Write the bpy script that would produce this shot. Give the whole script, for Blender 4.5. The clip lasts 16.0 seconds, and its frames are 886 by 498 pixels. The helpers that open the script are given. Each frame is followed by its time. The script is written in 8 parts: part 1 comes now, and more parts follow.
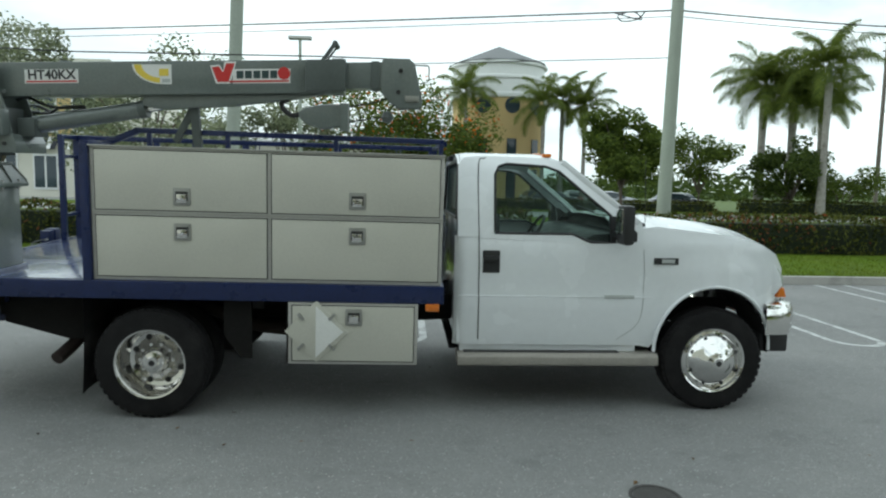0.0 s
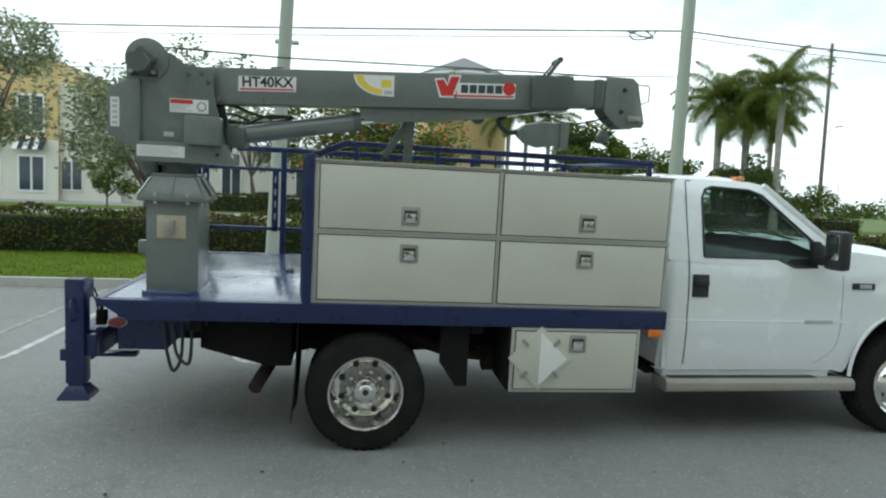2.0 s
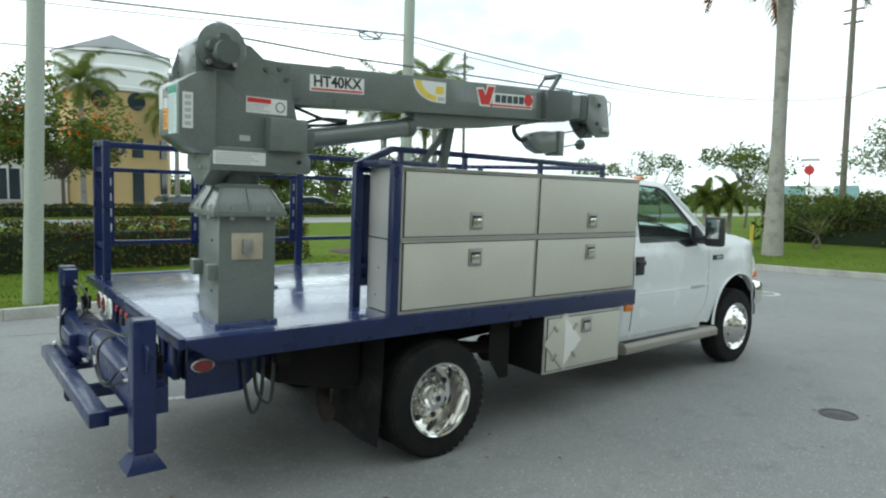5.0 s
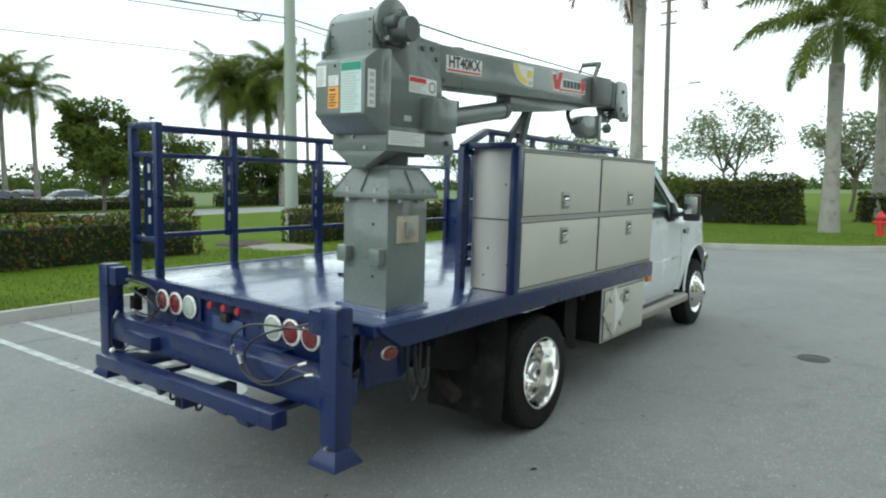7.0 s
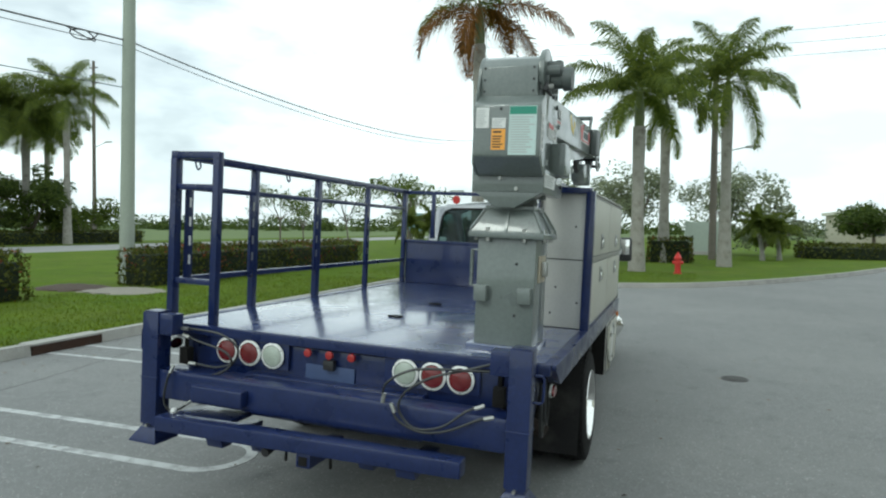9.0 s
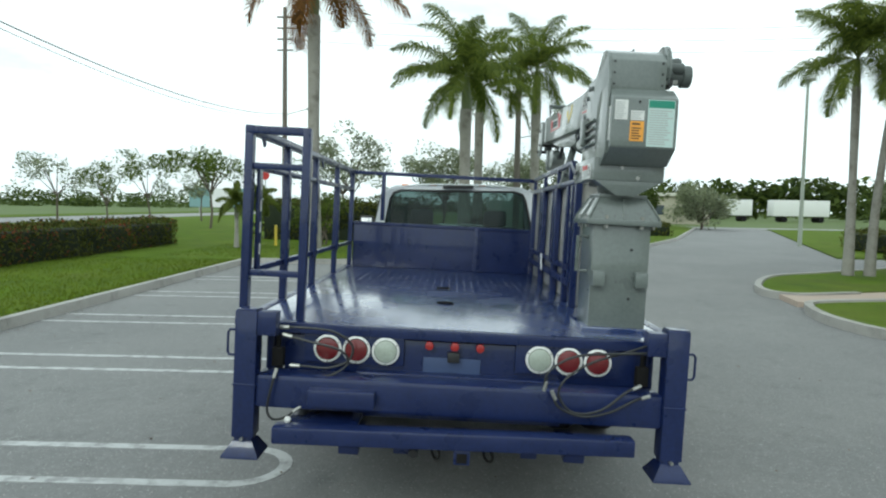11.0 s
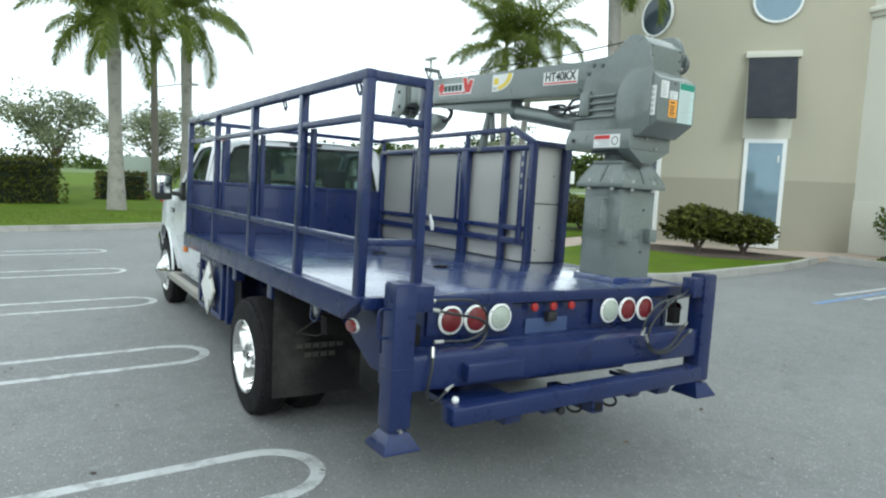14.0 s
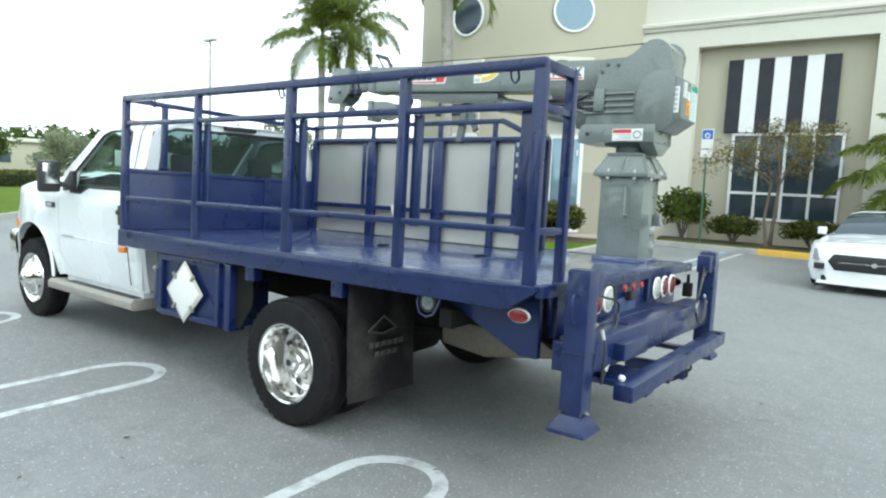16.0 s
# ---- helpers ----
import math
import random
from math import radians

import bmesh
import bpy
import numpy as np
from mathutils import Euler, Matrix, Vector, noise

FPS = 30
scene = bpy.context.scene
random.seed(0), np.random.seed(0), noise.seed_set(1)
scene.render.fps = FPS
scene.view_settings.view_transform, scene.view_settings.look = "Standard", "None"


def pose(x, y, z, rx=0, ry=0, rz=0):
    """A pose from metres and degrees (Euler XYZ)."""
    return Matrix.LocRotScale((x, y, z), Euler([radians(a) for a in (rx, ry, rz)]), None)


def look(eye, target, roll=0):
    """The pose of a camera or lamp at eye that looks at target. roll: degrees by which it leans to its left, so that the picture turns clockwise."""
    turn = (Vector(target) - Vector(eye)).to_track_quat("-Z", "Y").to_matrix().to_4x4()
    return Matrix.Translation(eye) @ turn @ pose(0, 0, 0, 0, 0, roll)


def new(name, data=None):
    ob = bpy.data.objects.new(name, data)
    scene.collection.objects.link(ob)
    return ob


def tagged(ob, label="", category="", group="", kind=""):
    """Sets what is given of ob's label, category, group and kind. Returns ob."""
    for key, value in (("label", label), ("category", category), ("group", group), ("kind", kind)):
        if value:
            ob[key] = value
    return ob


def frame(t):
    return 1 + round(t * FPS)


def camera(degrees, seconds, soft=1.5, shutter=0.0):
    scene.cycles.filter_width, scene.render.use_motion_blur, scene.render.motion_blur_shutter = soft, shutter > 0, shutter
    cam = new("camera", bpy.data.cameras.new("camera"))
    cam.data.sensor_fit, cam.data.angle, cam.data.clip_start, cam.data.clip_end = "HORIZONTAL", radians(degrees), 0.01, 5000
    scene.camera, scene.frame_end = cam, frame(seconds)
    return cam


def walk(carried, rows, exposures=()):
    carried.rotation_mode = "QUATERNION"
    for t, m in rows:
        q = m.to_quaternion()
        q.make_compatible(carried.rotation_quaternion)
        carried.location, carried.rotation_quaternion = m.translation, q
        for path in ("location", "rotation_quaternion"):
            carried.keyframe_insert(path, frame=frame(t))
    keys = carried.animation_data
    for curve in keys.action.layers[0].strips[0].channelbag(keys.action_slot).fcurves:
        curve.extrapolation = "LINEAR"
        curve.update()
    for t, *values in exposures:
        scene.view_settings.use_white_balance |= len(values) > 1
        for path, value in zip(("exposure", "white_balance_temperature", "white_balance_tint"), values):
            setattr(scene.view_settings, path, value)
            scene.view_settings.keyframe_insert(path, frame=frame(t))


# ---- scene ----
cam = camera(68.0, 16.0, soft=2.2)
PATH = [
    (0, (1.800, -5.870, 1.700), (1.914, -3.882, 1.510), 1.15),
    (0.5, (1.375, -5.800, 1.700), (1.566, -3.817, 1.523), -0.39),
    (1, (0.885, -5.765, 1.705), (1.139, -3.789, 1.529), 1.27),
    (1.5, (0.376, -5.644, 1.717), (0.619, -3.662, 1.594), 0.07),
    (2, (-0.147, -5.497, 1.730), (0.141, -3.525, 1.570), 2.27),
    (2.5, (-0.634, -5.417, 1.751), (-0.269, -3.458, 1.584), 2.43),
    (3, (-1.076, -5.253, 1.774), (-0.596, -3.319, 1.603), 1.54),
    (3.5, (-1.533, -5.188, 1.799), (-0.814, -3.330, 1.622), 2.61),
    (4, (-1.870, -5.024, 1.811), (-0.966, -3.248, 1.648), 0.24),
    (4.2, (-2.027, -4.955, 1.805), (-1.016, -3.236, 1.652), 1.99),
    (6.3, (-3.526, -3.773, 1.688), (-2.085, -2.399, 1.494), -1.76),
    (6.5, (-3.643, -3.657, 1.686), (-2.171, -2.318, 1.492), -0.13),
    (7, (-3.971, -3.363, 1.700), (-2.388, -2.157, 1.508), -0.29),
    (7.5, (-4.219, -3.002, 1.699), (-2.535, -1.926, 1.619), -2.12),
    (8, (-4.500, -2.614, 1.689), (-2.740, -1.671, 1.572), -0.43),
    (8.5, (-4.699, -2.211, 1.679), (-2.862, -1.430, 1.562), 0.38),
    (9, (-4.887, -1.766, 1.694), (-3.002, -1.098, 1.627), 0.59),
    (9.2, (-4.979, -1.581, 1.699), (-3.074, -0.987, 1.572), -1.31),
    (11.3, (-5.188, 0.342, 1.734), (-3.196, 0.257, 1.577), 0.52),
    (11.5, (-5.208, 0.533, 1.739), (-3.225, 0.365, 1.545), -0.29),
    (12, (-5.069, 0.930, 1.720), (-3.110, 0.572, 1.531), -0.75),
    (12.5, (-4.906, 1.324, 1.696), (-2.999, 0.744, 1.526), 0.97),
    (13, (-4.755, 1.700, 1.684), (-2.929, 0.903, 1.515), 0.83),
    (13.5, (-4.533, 2.102, 1.679), (-2.763, 1.185, 1.512), 2.14),
    (14, (-4.364, 2.524, 1.670), (-2.698, 1.439, 1.451), 2.17),
    (14.5, (-4.071, 2.884, 1.651), (-2.534, 1.628, 1.406), 0.15),
    (15, (-3.792, 3.283, 1.636), (-2.362, 1.901, 1.429), 2.92),
    (15.5, (-3.436, 3.567, 1.607), (-2.161, 2.039, 1.403), 1.55),
    (16, (-3.066, 3.888, 1.584), (-1.893, 2.282, 1.367), 2.40),
]
walk(cam, [(t, look(eye, target, roll)) for t, eye, target, roll in PATH], exposures=[(0, -0.32, 5900, -4), (0.5, -0.37, 5900, -4), (1, -0.33, 5900, -4), (1.5, -0.2, 5900, -4), (2.5, -0.12, 5900, -3), (3.5, -0.02, 5900, -3), (4.2, 0.0, 5900, -3), (7, -0.01, 5900, -5), (7.5, 0.0, 5900, -5), (8, -0.2, 5900, -5), (8.5, -0.25, 5900, -5), (9, -0.33, 5900, -5), (12.5, -0.12, 5900, -5), (14.5, 0.3, 5780, -2), (16, 0.66, 5780, -2)])

# ---- light ----
SUN_ELEV, SUN_AZ = 34.0, 158.0      # degrees above the horizon; direction of the sun, counted from +x towards +y
world = bpy.data.worlds.new("sky")
scene.world = world
world.use_nodes = True
wn, wl = world.node_tree.nodes, world.node_tree.links
wn.clear()
w_out = wn.new("ShaderNodeOutputWorld")
w_bg = wn.new("ShaderNodeBackground")
w_bg.inputs["Strength"].default_value = 0.1
w_sky = wn.new("ShaderNodeTexSky")
w_sky.sky_type = "NISHITA"
w_sky.sun_disc = False
w_sky.sun_elevation = radians(SUN_ELEV)
w_sky.sun_rotation = radians(90.0 - SUN_AZ)
w_sky.dust_density = 3.0
w_co = wn.new("ShaderNodeTexCoord")
w_map = wn.new("ShaderNodeMapping")
w_map.inputs["Scale"].default_value = (1.0, 1.0, 2.6)
w_cl = wn.new("ShaderNodeTexNoise")
w_cl.inputs["Scale"].default_value = 2.1
w_cl.inputs["Detail"].default_value = 7.0
w_cl.inputs["Roughness"].default_value = 0.58
w_ramp = wn.new("ShaderNodeValToRGB")
w_ramp.color_ramp.elements[0].position = 0.36
w_ramp.color_ramp.elements[0].color = (0.68, 0.68, 0.68, 1)
w_ramp.color_ramp.elements[1].position = 0.47
w_shade = wn.new("ShaderNodeTexNoise")
w_shade.inputs["Scale"].default_value = 3.7
w_shade.inputs["Detail"].default_value = 5.0
w_grey = wn.new("ShaderNodeValToRGB")
w_grey.color_ramp.elements[0].position = 0.36
w_grey.color_ramp.elements[0].color = (13.4, 13.6, 13.9, 1)
w_grey.color_ramp.elements[1].position = 0.6
w_grey.color_ramp.elements[1].color = (17.0, 17.0, 16.8, 1)
w_mix = wn.new("ShaderNodeMix")
w_mix.data_type = "RGBA"
wl.new(w_co.outputs["Generated"], w_map.inputs["Vector"])
wl.new(w_map.outputs["Vector"], w_cl.inputs["Vector"])
wl.new(w_map.outputs["Vector"], w_shade.inputs["Vector"])
wl.new(w_cl.outputs["Fac"], w_ramp.inputs["Fac"])
wl.new(w_shade.outputs["Fac"], w_grey.inputs["Fac"])
wl.new(w_ramp.outputs["Color"], w_mix.inputs["Factor"])
wl.new(w_sky.outputs["Color"], w_mix.inputs["A"])
wl.new(w_grey.outputs["Color"], w_mix.inputs["B"])
wl.new(w_mix.outputs["Result"], w_bg.inputs["Color"])
wl.new(w_bg.outputs["Background"], w_out.inputs["Surface"])

sun = new("sun", bpy.data.lights.new("sun", "SUN"))
sun.data.energy = 0.9
sun.data.angle = radians(14.0)
sun.data.color = (1.0, 0.95, 0.87)
sun_way = Vector((math.cos(radians(SUN_AZ)) * math.cos(radians(SUN_ELEV)), math.sin(radians(SUN_AZ)) * math.cos(radians(SUN_ELEV)), math.sin(radians(SUN_ELEV))))
sun.matrix_world = look(sun_way * 60, (0, 0, 0))
scene.view_settings.exposure = 0.0

# ---- materials ----
def material(name, colour, rough=0.6, metal=0.0, vary=0.12, scale=6.0, fine=60.0, bump=0.1, bump_scale=None, coat=0.0,
             second=None, second_at=(0.5, 0.7), second_scale=1.5, rough_vary=0.1, spec=None, per_object=0.0, per_island=0.0):
    """A surface of one base colour with soft stains, fine grain, uneven gloss and relief; second: a colour of wear or dirt in patches."""
    m = bpy.data.materials.new(name)
    m.use_nodes = True
    n, l = m.node_tree.nodes, m.node_tree.links
    b = n["Principled BSDF"]
    co = n.new("ShaderNodeTexCoord")
    big = n.new("ShaderNodeTexNoise")
    big.inputs["Scale"].default_value = scale
    big.inputs["Detail"].default_value = 5.0
    sml = n.new("ShaderNodeTexNoise")
    sml.inputs["Scale"].default_value = fine
    sml.inputs["Detail"].default_value = 3.0
    for t in (big, sml):
        l.new(co.outputs["Object"], t.inputs["Vector"])
    add = n.new("ShaderNodeMath")
    add.operation = "ADD"
    l.new(big.outputs["Fac"], add.inputs[0])
    l.new(sml.outputs["Fac"], add.inputs[1])
    rng = n.new("ShaderNodeMapRange")
    rng.inputs["From Min"].default_value, rng.inputs["From Max"].default_value = 0.6, 1.4
    rng.inputs["To Min"].default_value, rng.inputs["To Max"].default_value = 1.0 - vary, 1.0 + vary
    l.new(add.outputs[0], rng.inputs["Value"])
    value = rng.outputs["Result"]
    for amount, node, out in ((per_object, "ShaderNodeObjectInfo", "Random"), (per_island, "ShaderNodeNewGeometry", "Random Per Island")):
        if amount:
            info = n.new(node)
            r2 = n.new("ShaderNodeMapRange")
            r2.inputs["To Min"].default_value, r2.inputs["To Max"].default_value = 1.0 - amount, 1.0 + amount
            l.new(info.outputs[out], r2.inputs["Value"])
            mul = n.new("ShaderNodeMath")
            mul.operation = "MULTIPLY"
            l.new(value, mul.inputs[0])
            l.new(r2.outputs["Result"], mul.inputs[1])
            value = mul.outputs[0]
    col = n.new("ShaderNodeVectorMath")
    col.operation = "SCALE"
    if second:
        pat = n.new("ShaderNodeTexNoise")
        pat.inputs["Scale"].default_value = second_scale
        pat.inputs["Detail"].default_value = 8.0
        pat.inputs["Roughness"].default_value = 0.65
        l.new(co.outputs["Object"], pat.inputs["Vector"])
        r3 = n.new("ShaderNodeMapRange")
        r3.inputs["From Min"].default_value, r3.inputs["From Max"].default_value = second_at
        l.new(pat.outputs["Fac"], r3.inputs["Value"])
        mx = n.new("ShaderNodeMix")
        mx.data_type = "RGBA"
        mx.inputs["A"].default_value = (*colour, 1)
        mx.inputs["B"].default_value = (*second, 1)
        l.new(r3.outputs["Result"], mx.inputs["Factor"])
        l.new(mx.outputs["Result"], col.inputs[0])
    else:
        col.inputs[0].default_value = colour
    l.new(value, col.inputs["Scale"])
    l.new(col.outputs["Vector"], b.inputs["Base Color"])
    rr = n.new("ShaderNodeMapRange")
    rr.inputs["From Min"].default_value, rr.inputs["From Max"].default_value = 0.3, 0.7
    rr.inputs["To Min"].default_value, rr.inputs["To Max"].default_value = max(0.02, rough - rough_vary), min(1.0, rough + rough_vary)
    l.new(big.outputs["Fac"], rr.inputs["Value"])
    l.new(rr.outputs["Result"], b.inputs["Roughness"])
    b.inputs["Metallic"].default_value = metal
    if coat:
        b.inputs["Coat Weight"].default_value = coat
        b.inputs["Coat Roughness"].default_value = 0.06
    if spec is not None:
        b.inputs["Specular IOR Level"].default_value = spec
    if bump:
        bp = n.new("ShaderNodeBump")
        bp.inputs["Strength"].default_value = bump
        bp.inputs["Distance"].default_value = 0.01
        src = sml
        if bump_scale:
            src = n.new("ShaderNodeTexNoise")
            src.inputs["Scale"].default_value = bump_scale
            src.inputs["Detail"].default_value = 4.0
            l.new(co.outputs["Object"], src.inputs["Vector"])
        l.new(src.outputs["Fac"], bp.inputs["Height"])
        l.new(bp.outputs["Normal"], b.inputs["Normal"])
    return m


def glass(name, colour=(0.6, 0.68, 0.68), rough=0.02, clear=0.75):
    """Tinted pane: partly clear, partly mirror-like."""
    m = bpy.data.materials.new(name)
    m.use_nodes = True
    n, l = m.node_tree.nodes, m.node_tree.links
    out = n["Material Output"]
    b = n["Principled BSDF"]
    b.inputs["Base Color"].default_value = (colour[0] * 0.25, colour[1] * 0.25, colour[2] * 0.25, 1)
    b.inputs["Roughness"].default_value = rough
    tr = n.new("ShaderNodeBsdfTransparent")
    tr.inputs["Color"].default_value = (*colour, 1)
    mx = n.new("ShaderNodeMixShader")
    mx.inputs["Fac"].default_value = clear
    l.new(b.outputs["BSDF"], mx.inputs[1])
    l.new(tr.outputs["BSDF"], mx.inputs[2])
    l.new(mx.outputs["Shader"], out.inputs["Surface"])
    return m


def leafy(name, colour, vary=0.4, rough=0.7, through_light=0.4, hue=(1.25, 1.05, 0.7)):
    """Leaves: each one a little different, some light passes through."""
    m = bpy.data.materials.new(name)
    m.use_nodes = True
    n, l = m.node_tree.nodes, m.node_tree.links
    out = n["Material Output"]
    b = n["Principled BSDF"]
    geo = n.new("ShaderNodeNewGeometry")
    ramp = n.new("ShaderNodeMix")
    ramp.data_type = "RGBA"
    ramp.inputs["A"].default_value = (*[c * (1 - vary) for c in colour], 1)
    ramp.inputs["B"].default_value = (*[c * (1 + vary) * h for c, h in zip(colour, hue)], 1)
    l.new(geo.outputs["Random Per Island"], ramp.inputs["Factor"])
    l.new(ramp.outputs["Result"], b.inputs["Base Color"])
    b.inputs["Roughness"].default_value = rough
    b.inputs["Specular IOR Level"].default_value = 0.2
    t = n.new("ShaderNodeBsdfTranslucent")
    l.new(ramp.outputs["Result"], t.inputs["Color"])
    mx = n.new("ShaderNodeMixShader")
    mx.inputs["Fac"].default_value = through_light
    l.new(b.outputs["BSDF"], mx.inputs[1])
    l.new(t.outputs["BSDF"], mx.inputs[2])
    l.new(mx.outputs["Shader"], out.inputs["Surface"])
    return m


def aggregate(name, base, light, dark, size=55.0):
    """Worn asphalt: grey binder, pale and dark stones, broad stains and tyre-polished patches."""
    m = material(name, base, 0.86, vary=0.16, scale=0.7, fine=45, bump=0.7, bump_scale=95, second=light, second_at=(0.42, 0.78), second_scale=0.28)
    n, l = m.node_tree.nodes, m.node_tree.links
    b = n["Principled BSDF"]
    src = b.inputs["Base Color"].links[0].from_socket
    co = n.new("ShaderNodeTexCoord")
    for scale, colour, lo, hi, amount in ((size, tuple(c * 1.75 for c in base), 0.60, 0.74, 0.8), (size * 0.8, dark, 0.62, 0.74, 0.75), (3.2, dark, 0.56, 0.80, 0.35), (11.0, tuple(c * 1.25 for c in base), 0.5, 0.7, 0.6)):
        t = n.new("ShaderNodeTexNoise")
        t.inputs["Scale"].default_value = scale
        t.inputs["Detail"].default_value = 3.0
        mp = n.new("ShaderNodeMapping")
        mp.inputs["Location"].default_value = (scale, 2.3 * scale, 0)
        l.new(co.outputs["Object"], mp.inputs["Vector"])
        l.new(mp.outputs["Vector"], t.inputs["Vector"])
        r = n.new("ShaderNodeMapRange")
        r.inputs["From Min"].default_value, r.inputs["From Max"].default_value = lo, hi
        r.inputs["To Max"].default_value = amount
        l.new(t.outputs["Fac"], r.inputs["Value"])
        mx = n.new("ShaderNodeMix")
        mx.data_type = "RGBA"
        l.new(r.outputs["Result"], mx.inputs["Factor"])
        l.new(src, mx.inputs["A"])
        mx.inputs["B"].default_value = (*colour, 1)
        src = mx.outputs["Result"]
    # single pale, pink and greenish stones that stand out of the binder
    for scale, share, reach in ((48.0, 0.93, 0.30), (95.0, 0.90, 0.34)):
        v = n.new("ShaderNodeTexVoronoi")
        v.inputs["Scale"].default_value = scale
        l.new(co.outputs["Object"], v.inputs["Vector"])
        sep = n.new("ShaderNodeSeparateColor")
        l.new(v.outputs["Color"], sep.inputs["Color"])
        pick, near, both = n.new("ShaderNodeMath"), n.new("ShaderNodeMath"), n.new("ShaderNodeMath")
        pick.operation, near.operation, both.operation = "GREATER_THAN", "LESS_THAN", "MULTIPLY"
        pick.inputs[1].default_value, near.inputs[1].default_value = share, reach
        l.new(sep.outputs["Red"], pick.inputs[0])
        l.new(v.outputs["Distance"], near.inputs[0])
        l.new(pick.outputs["Value"], both.inputs[0])
        l.new(near.outputs["Value"], both.inputs[1])
        tint = n.new("ShaderNodeMix")
        tint.data_type = "RGBA"
        tint.inputs["A"].default_value = (0.40, 0.36, 0.345, 1)
        tint.inputs["B"].default_value = (0.35, 0.40, 0.375, 1)
        l.new(sep.outputs["Green"], tint.inputs["Factor"])
        mx = n.new("ShaderNodeMix")
        mx.data_type = "RGBA"
        l.new(both.outputs["Value"], mx.inputs["Factor"])
        l.new(src, mx.inputs["A"])
        l.new(tint.outputs["Result"], mx.inputs["B"])
        src = mx.outputs["Result"]
    l.new(src, b.inputs["Base Color"])
    return m


M_asphalt = aggregate("worn_asphalt", (0.180, 0.181, 0.180), (0.235, 0.234, 0.228), (0.085, 0.086, 0.088))
M_crack = material("crack_tar", (0.075, 0.075, 0.075), 0.9)
M_grass = material("lawn_green", (0.08, 0.128, 0.010), 0.9, spec=0.08, vary=0.38, scale=1.2, fine=38, bump=0.9, bump_scale=60,
                   second=(0.11, 0.142, 0.02), second_at=(0.42, 0.7), second_scale=0.4)
M_kerb = material("kerb_concrete", (0.36, 0.35, 0.325), 0.9, vary=0.15, scale=2, fine=50, bump=0.2, second=(0.24, 0.235, 0.215), second_at=(0.5, 0.7))
M_paint_line = material("road_paint", (0.46, 0.47, 0.47), 0.8, vary=0.14, scale=5, fine=70, bump=0.3, bump_scale=110, second=(0.28, 0.28, 0.28), second_at=(0.47, 0.62), second_scale=7)
M_paint_worn = material("worn_road_paint", (0.30, 0.305, 0.305), 0.85, vary=0.14, scale=5, fine=70, bump=0.4, bump_scale=110, second=(0.20, 0.20, 0.20), second_at=(0.42, 0.58), second_scale=6)
M_blue_line = material("blue_road_paint", (0.14, 0.24, 0.42), 0.8, vary=0.2, scale=5, fine=70, second=(0.25, 0.27, 0.3), second_at=(0.45, 0.65), second_scale=5)
M_yellow_line = material("yellow_road_paint", (0.62, 0.38, 0.06), 0.8, vary=0.2, scale=5, fine=70)
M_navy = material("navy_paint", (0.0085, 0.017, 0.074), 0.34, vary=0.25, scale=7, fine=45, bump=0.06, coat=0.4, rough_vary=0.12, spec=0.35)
# same navy, lightened: sky brightness on the deck is put into colour and coat
M_navy_skylit = material("navy_skylit_paint", (0.021, 0.040, 0.135), 0.26, vary=0.25, scale=3, fine=40, bump=0.03, bump_scale=45, coat=1.0, rough_vary=0.08)
M_navy_skylit.node_tree.nodes["Principled BSDF"].inputs["Coat Roughness"].default_value = 0.14
M_navy_skylit.node_tree.nodes["Principled BSDF"].inputs["Coat IOR"].default_value = 2.2
M_crane = material("grey_green_paint", (0.135, 0.155, 0.145), 0.36, vary=0.16, scale=5, fine=55, bump=0.04, coat=0.7)
M_crane_dark = material("grey_paint_dark", (0.085, 0.098, 0.093), 0.5, vary=0.12, scale=5, fine=55, bump=0.06)
M_alu = material("brushed_aluminium", (0.56, 0.55, 0.485), 0.5, metal=0.25, vary=0.07, scale=3, fine=80, bump=0.04)
M_alu_edge = material("aluminium_edge", (0.50, 0.49, 0.46), 0.42, metal=0.45, vary=0.08, scale=5, fine=80, bump=0.04)
M_white = material("white_car_paint", (0.74, 0.76, 0.78), 0.25, vary=0.03, scale=2, fine=20, bump=0.0, coat=0.6)
# chrome dimmed in colour to stand for the dark ground the disc reflects
M_chrome_dim = material("chrome_dark_reflection", (0.34, 0.33, 0.31), 0.28, metal=0.95, vary=0.2, scale=9, fine=40, bump=0.05)
M_faint_print = material("faint_print", (0.062, 0.055, 0.048), 0.8, vary=0.3, scale=14, fine=60)
M_chrome = material("chrome", (0.82, 0.81, 0.79), 0.1, metal=1.0, vary=0.06, scale=6, fine=30, bump=0.03, rough_vary=0.05)
M_steel = material("dull_steel", (0.40, 0.40, 0.38), 0.4, metal=0.8, vary=0.15, scale=9, fine=60, bump=0.08)
M_tyre = material("tyre_rubber", (0.0085, 0.008, 0.0085), 0.85, spec=0.25, vary=0.25, scale=9, fine=60, bump=0.2, second=(0.018, 0.017, 0.017), second_at=(0.5, 0.75), second_scale=4)
M_red_bright = material("red_marker_lens", (0.30, 0.013, 0.012), 0.2, vary=0.08, scale=20, fine=90, coat=0.6)
M_black = material("black_plastic", (0.018, 0.018, 0.019), 0.5, vary=0.2, scale=9, fine=60, bump=0.1)
M_rubber = material("black_rubber_flap", (0.018, 0.017, 0.018), 0.7, vary=0.25, scale=5, fine=50, second=(0.075, 0.07, 0.065), second_at=(0.45, 0.7), second_scale=3)
M_under = material("chassis_black", (0.010, 0.0095, 0.009), 0.85, spec=0.2, vary=0.3, scale=6, fine=40, bump=0.2)
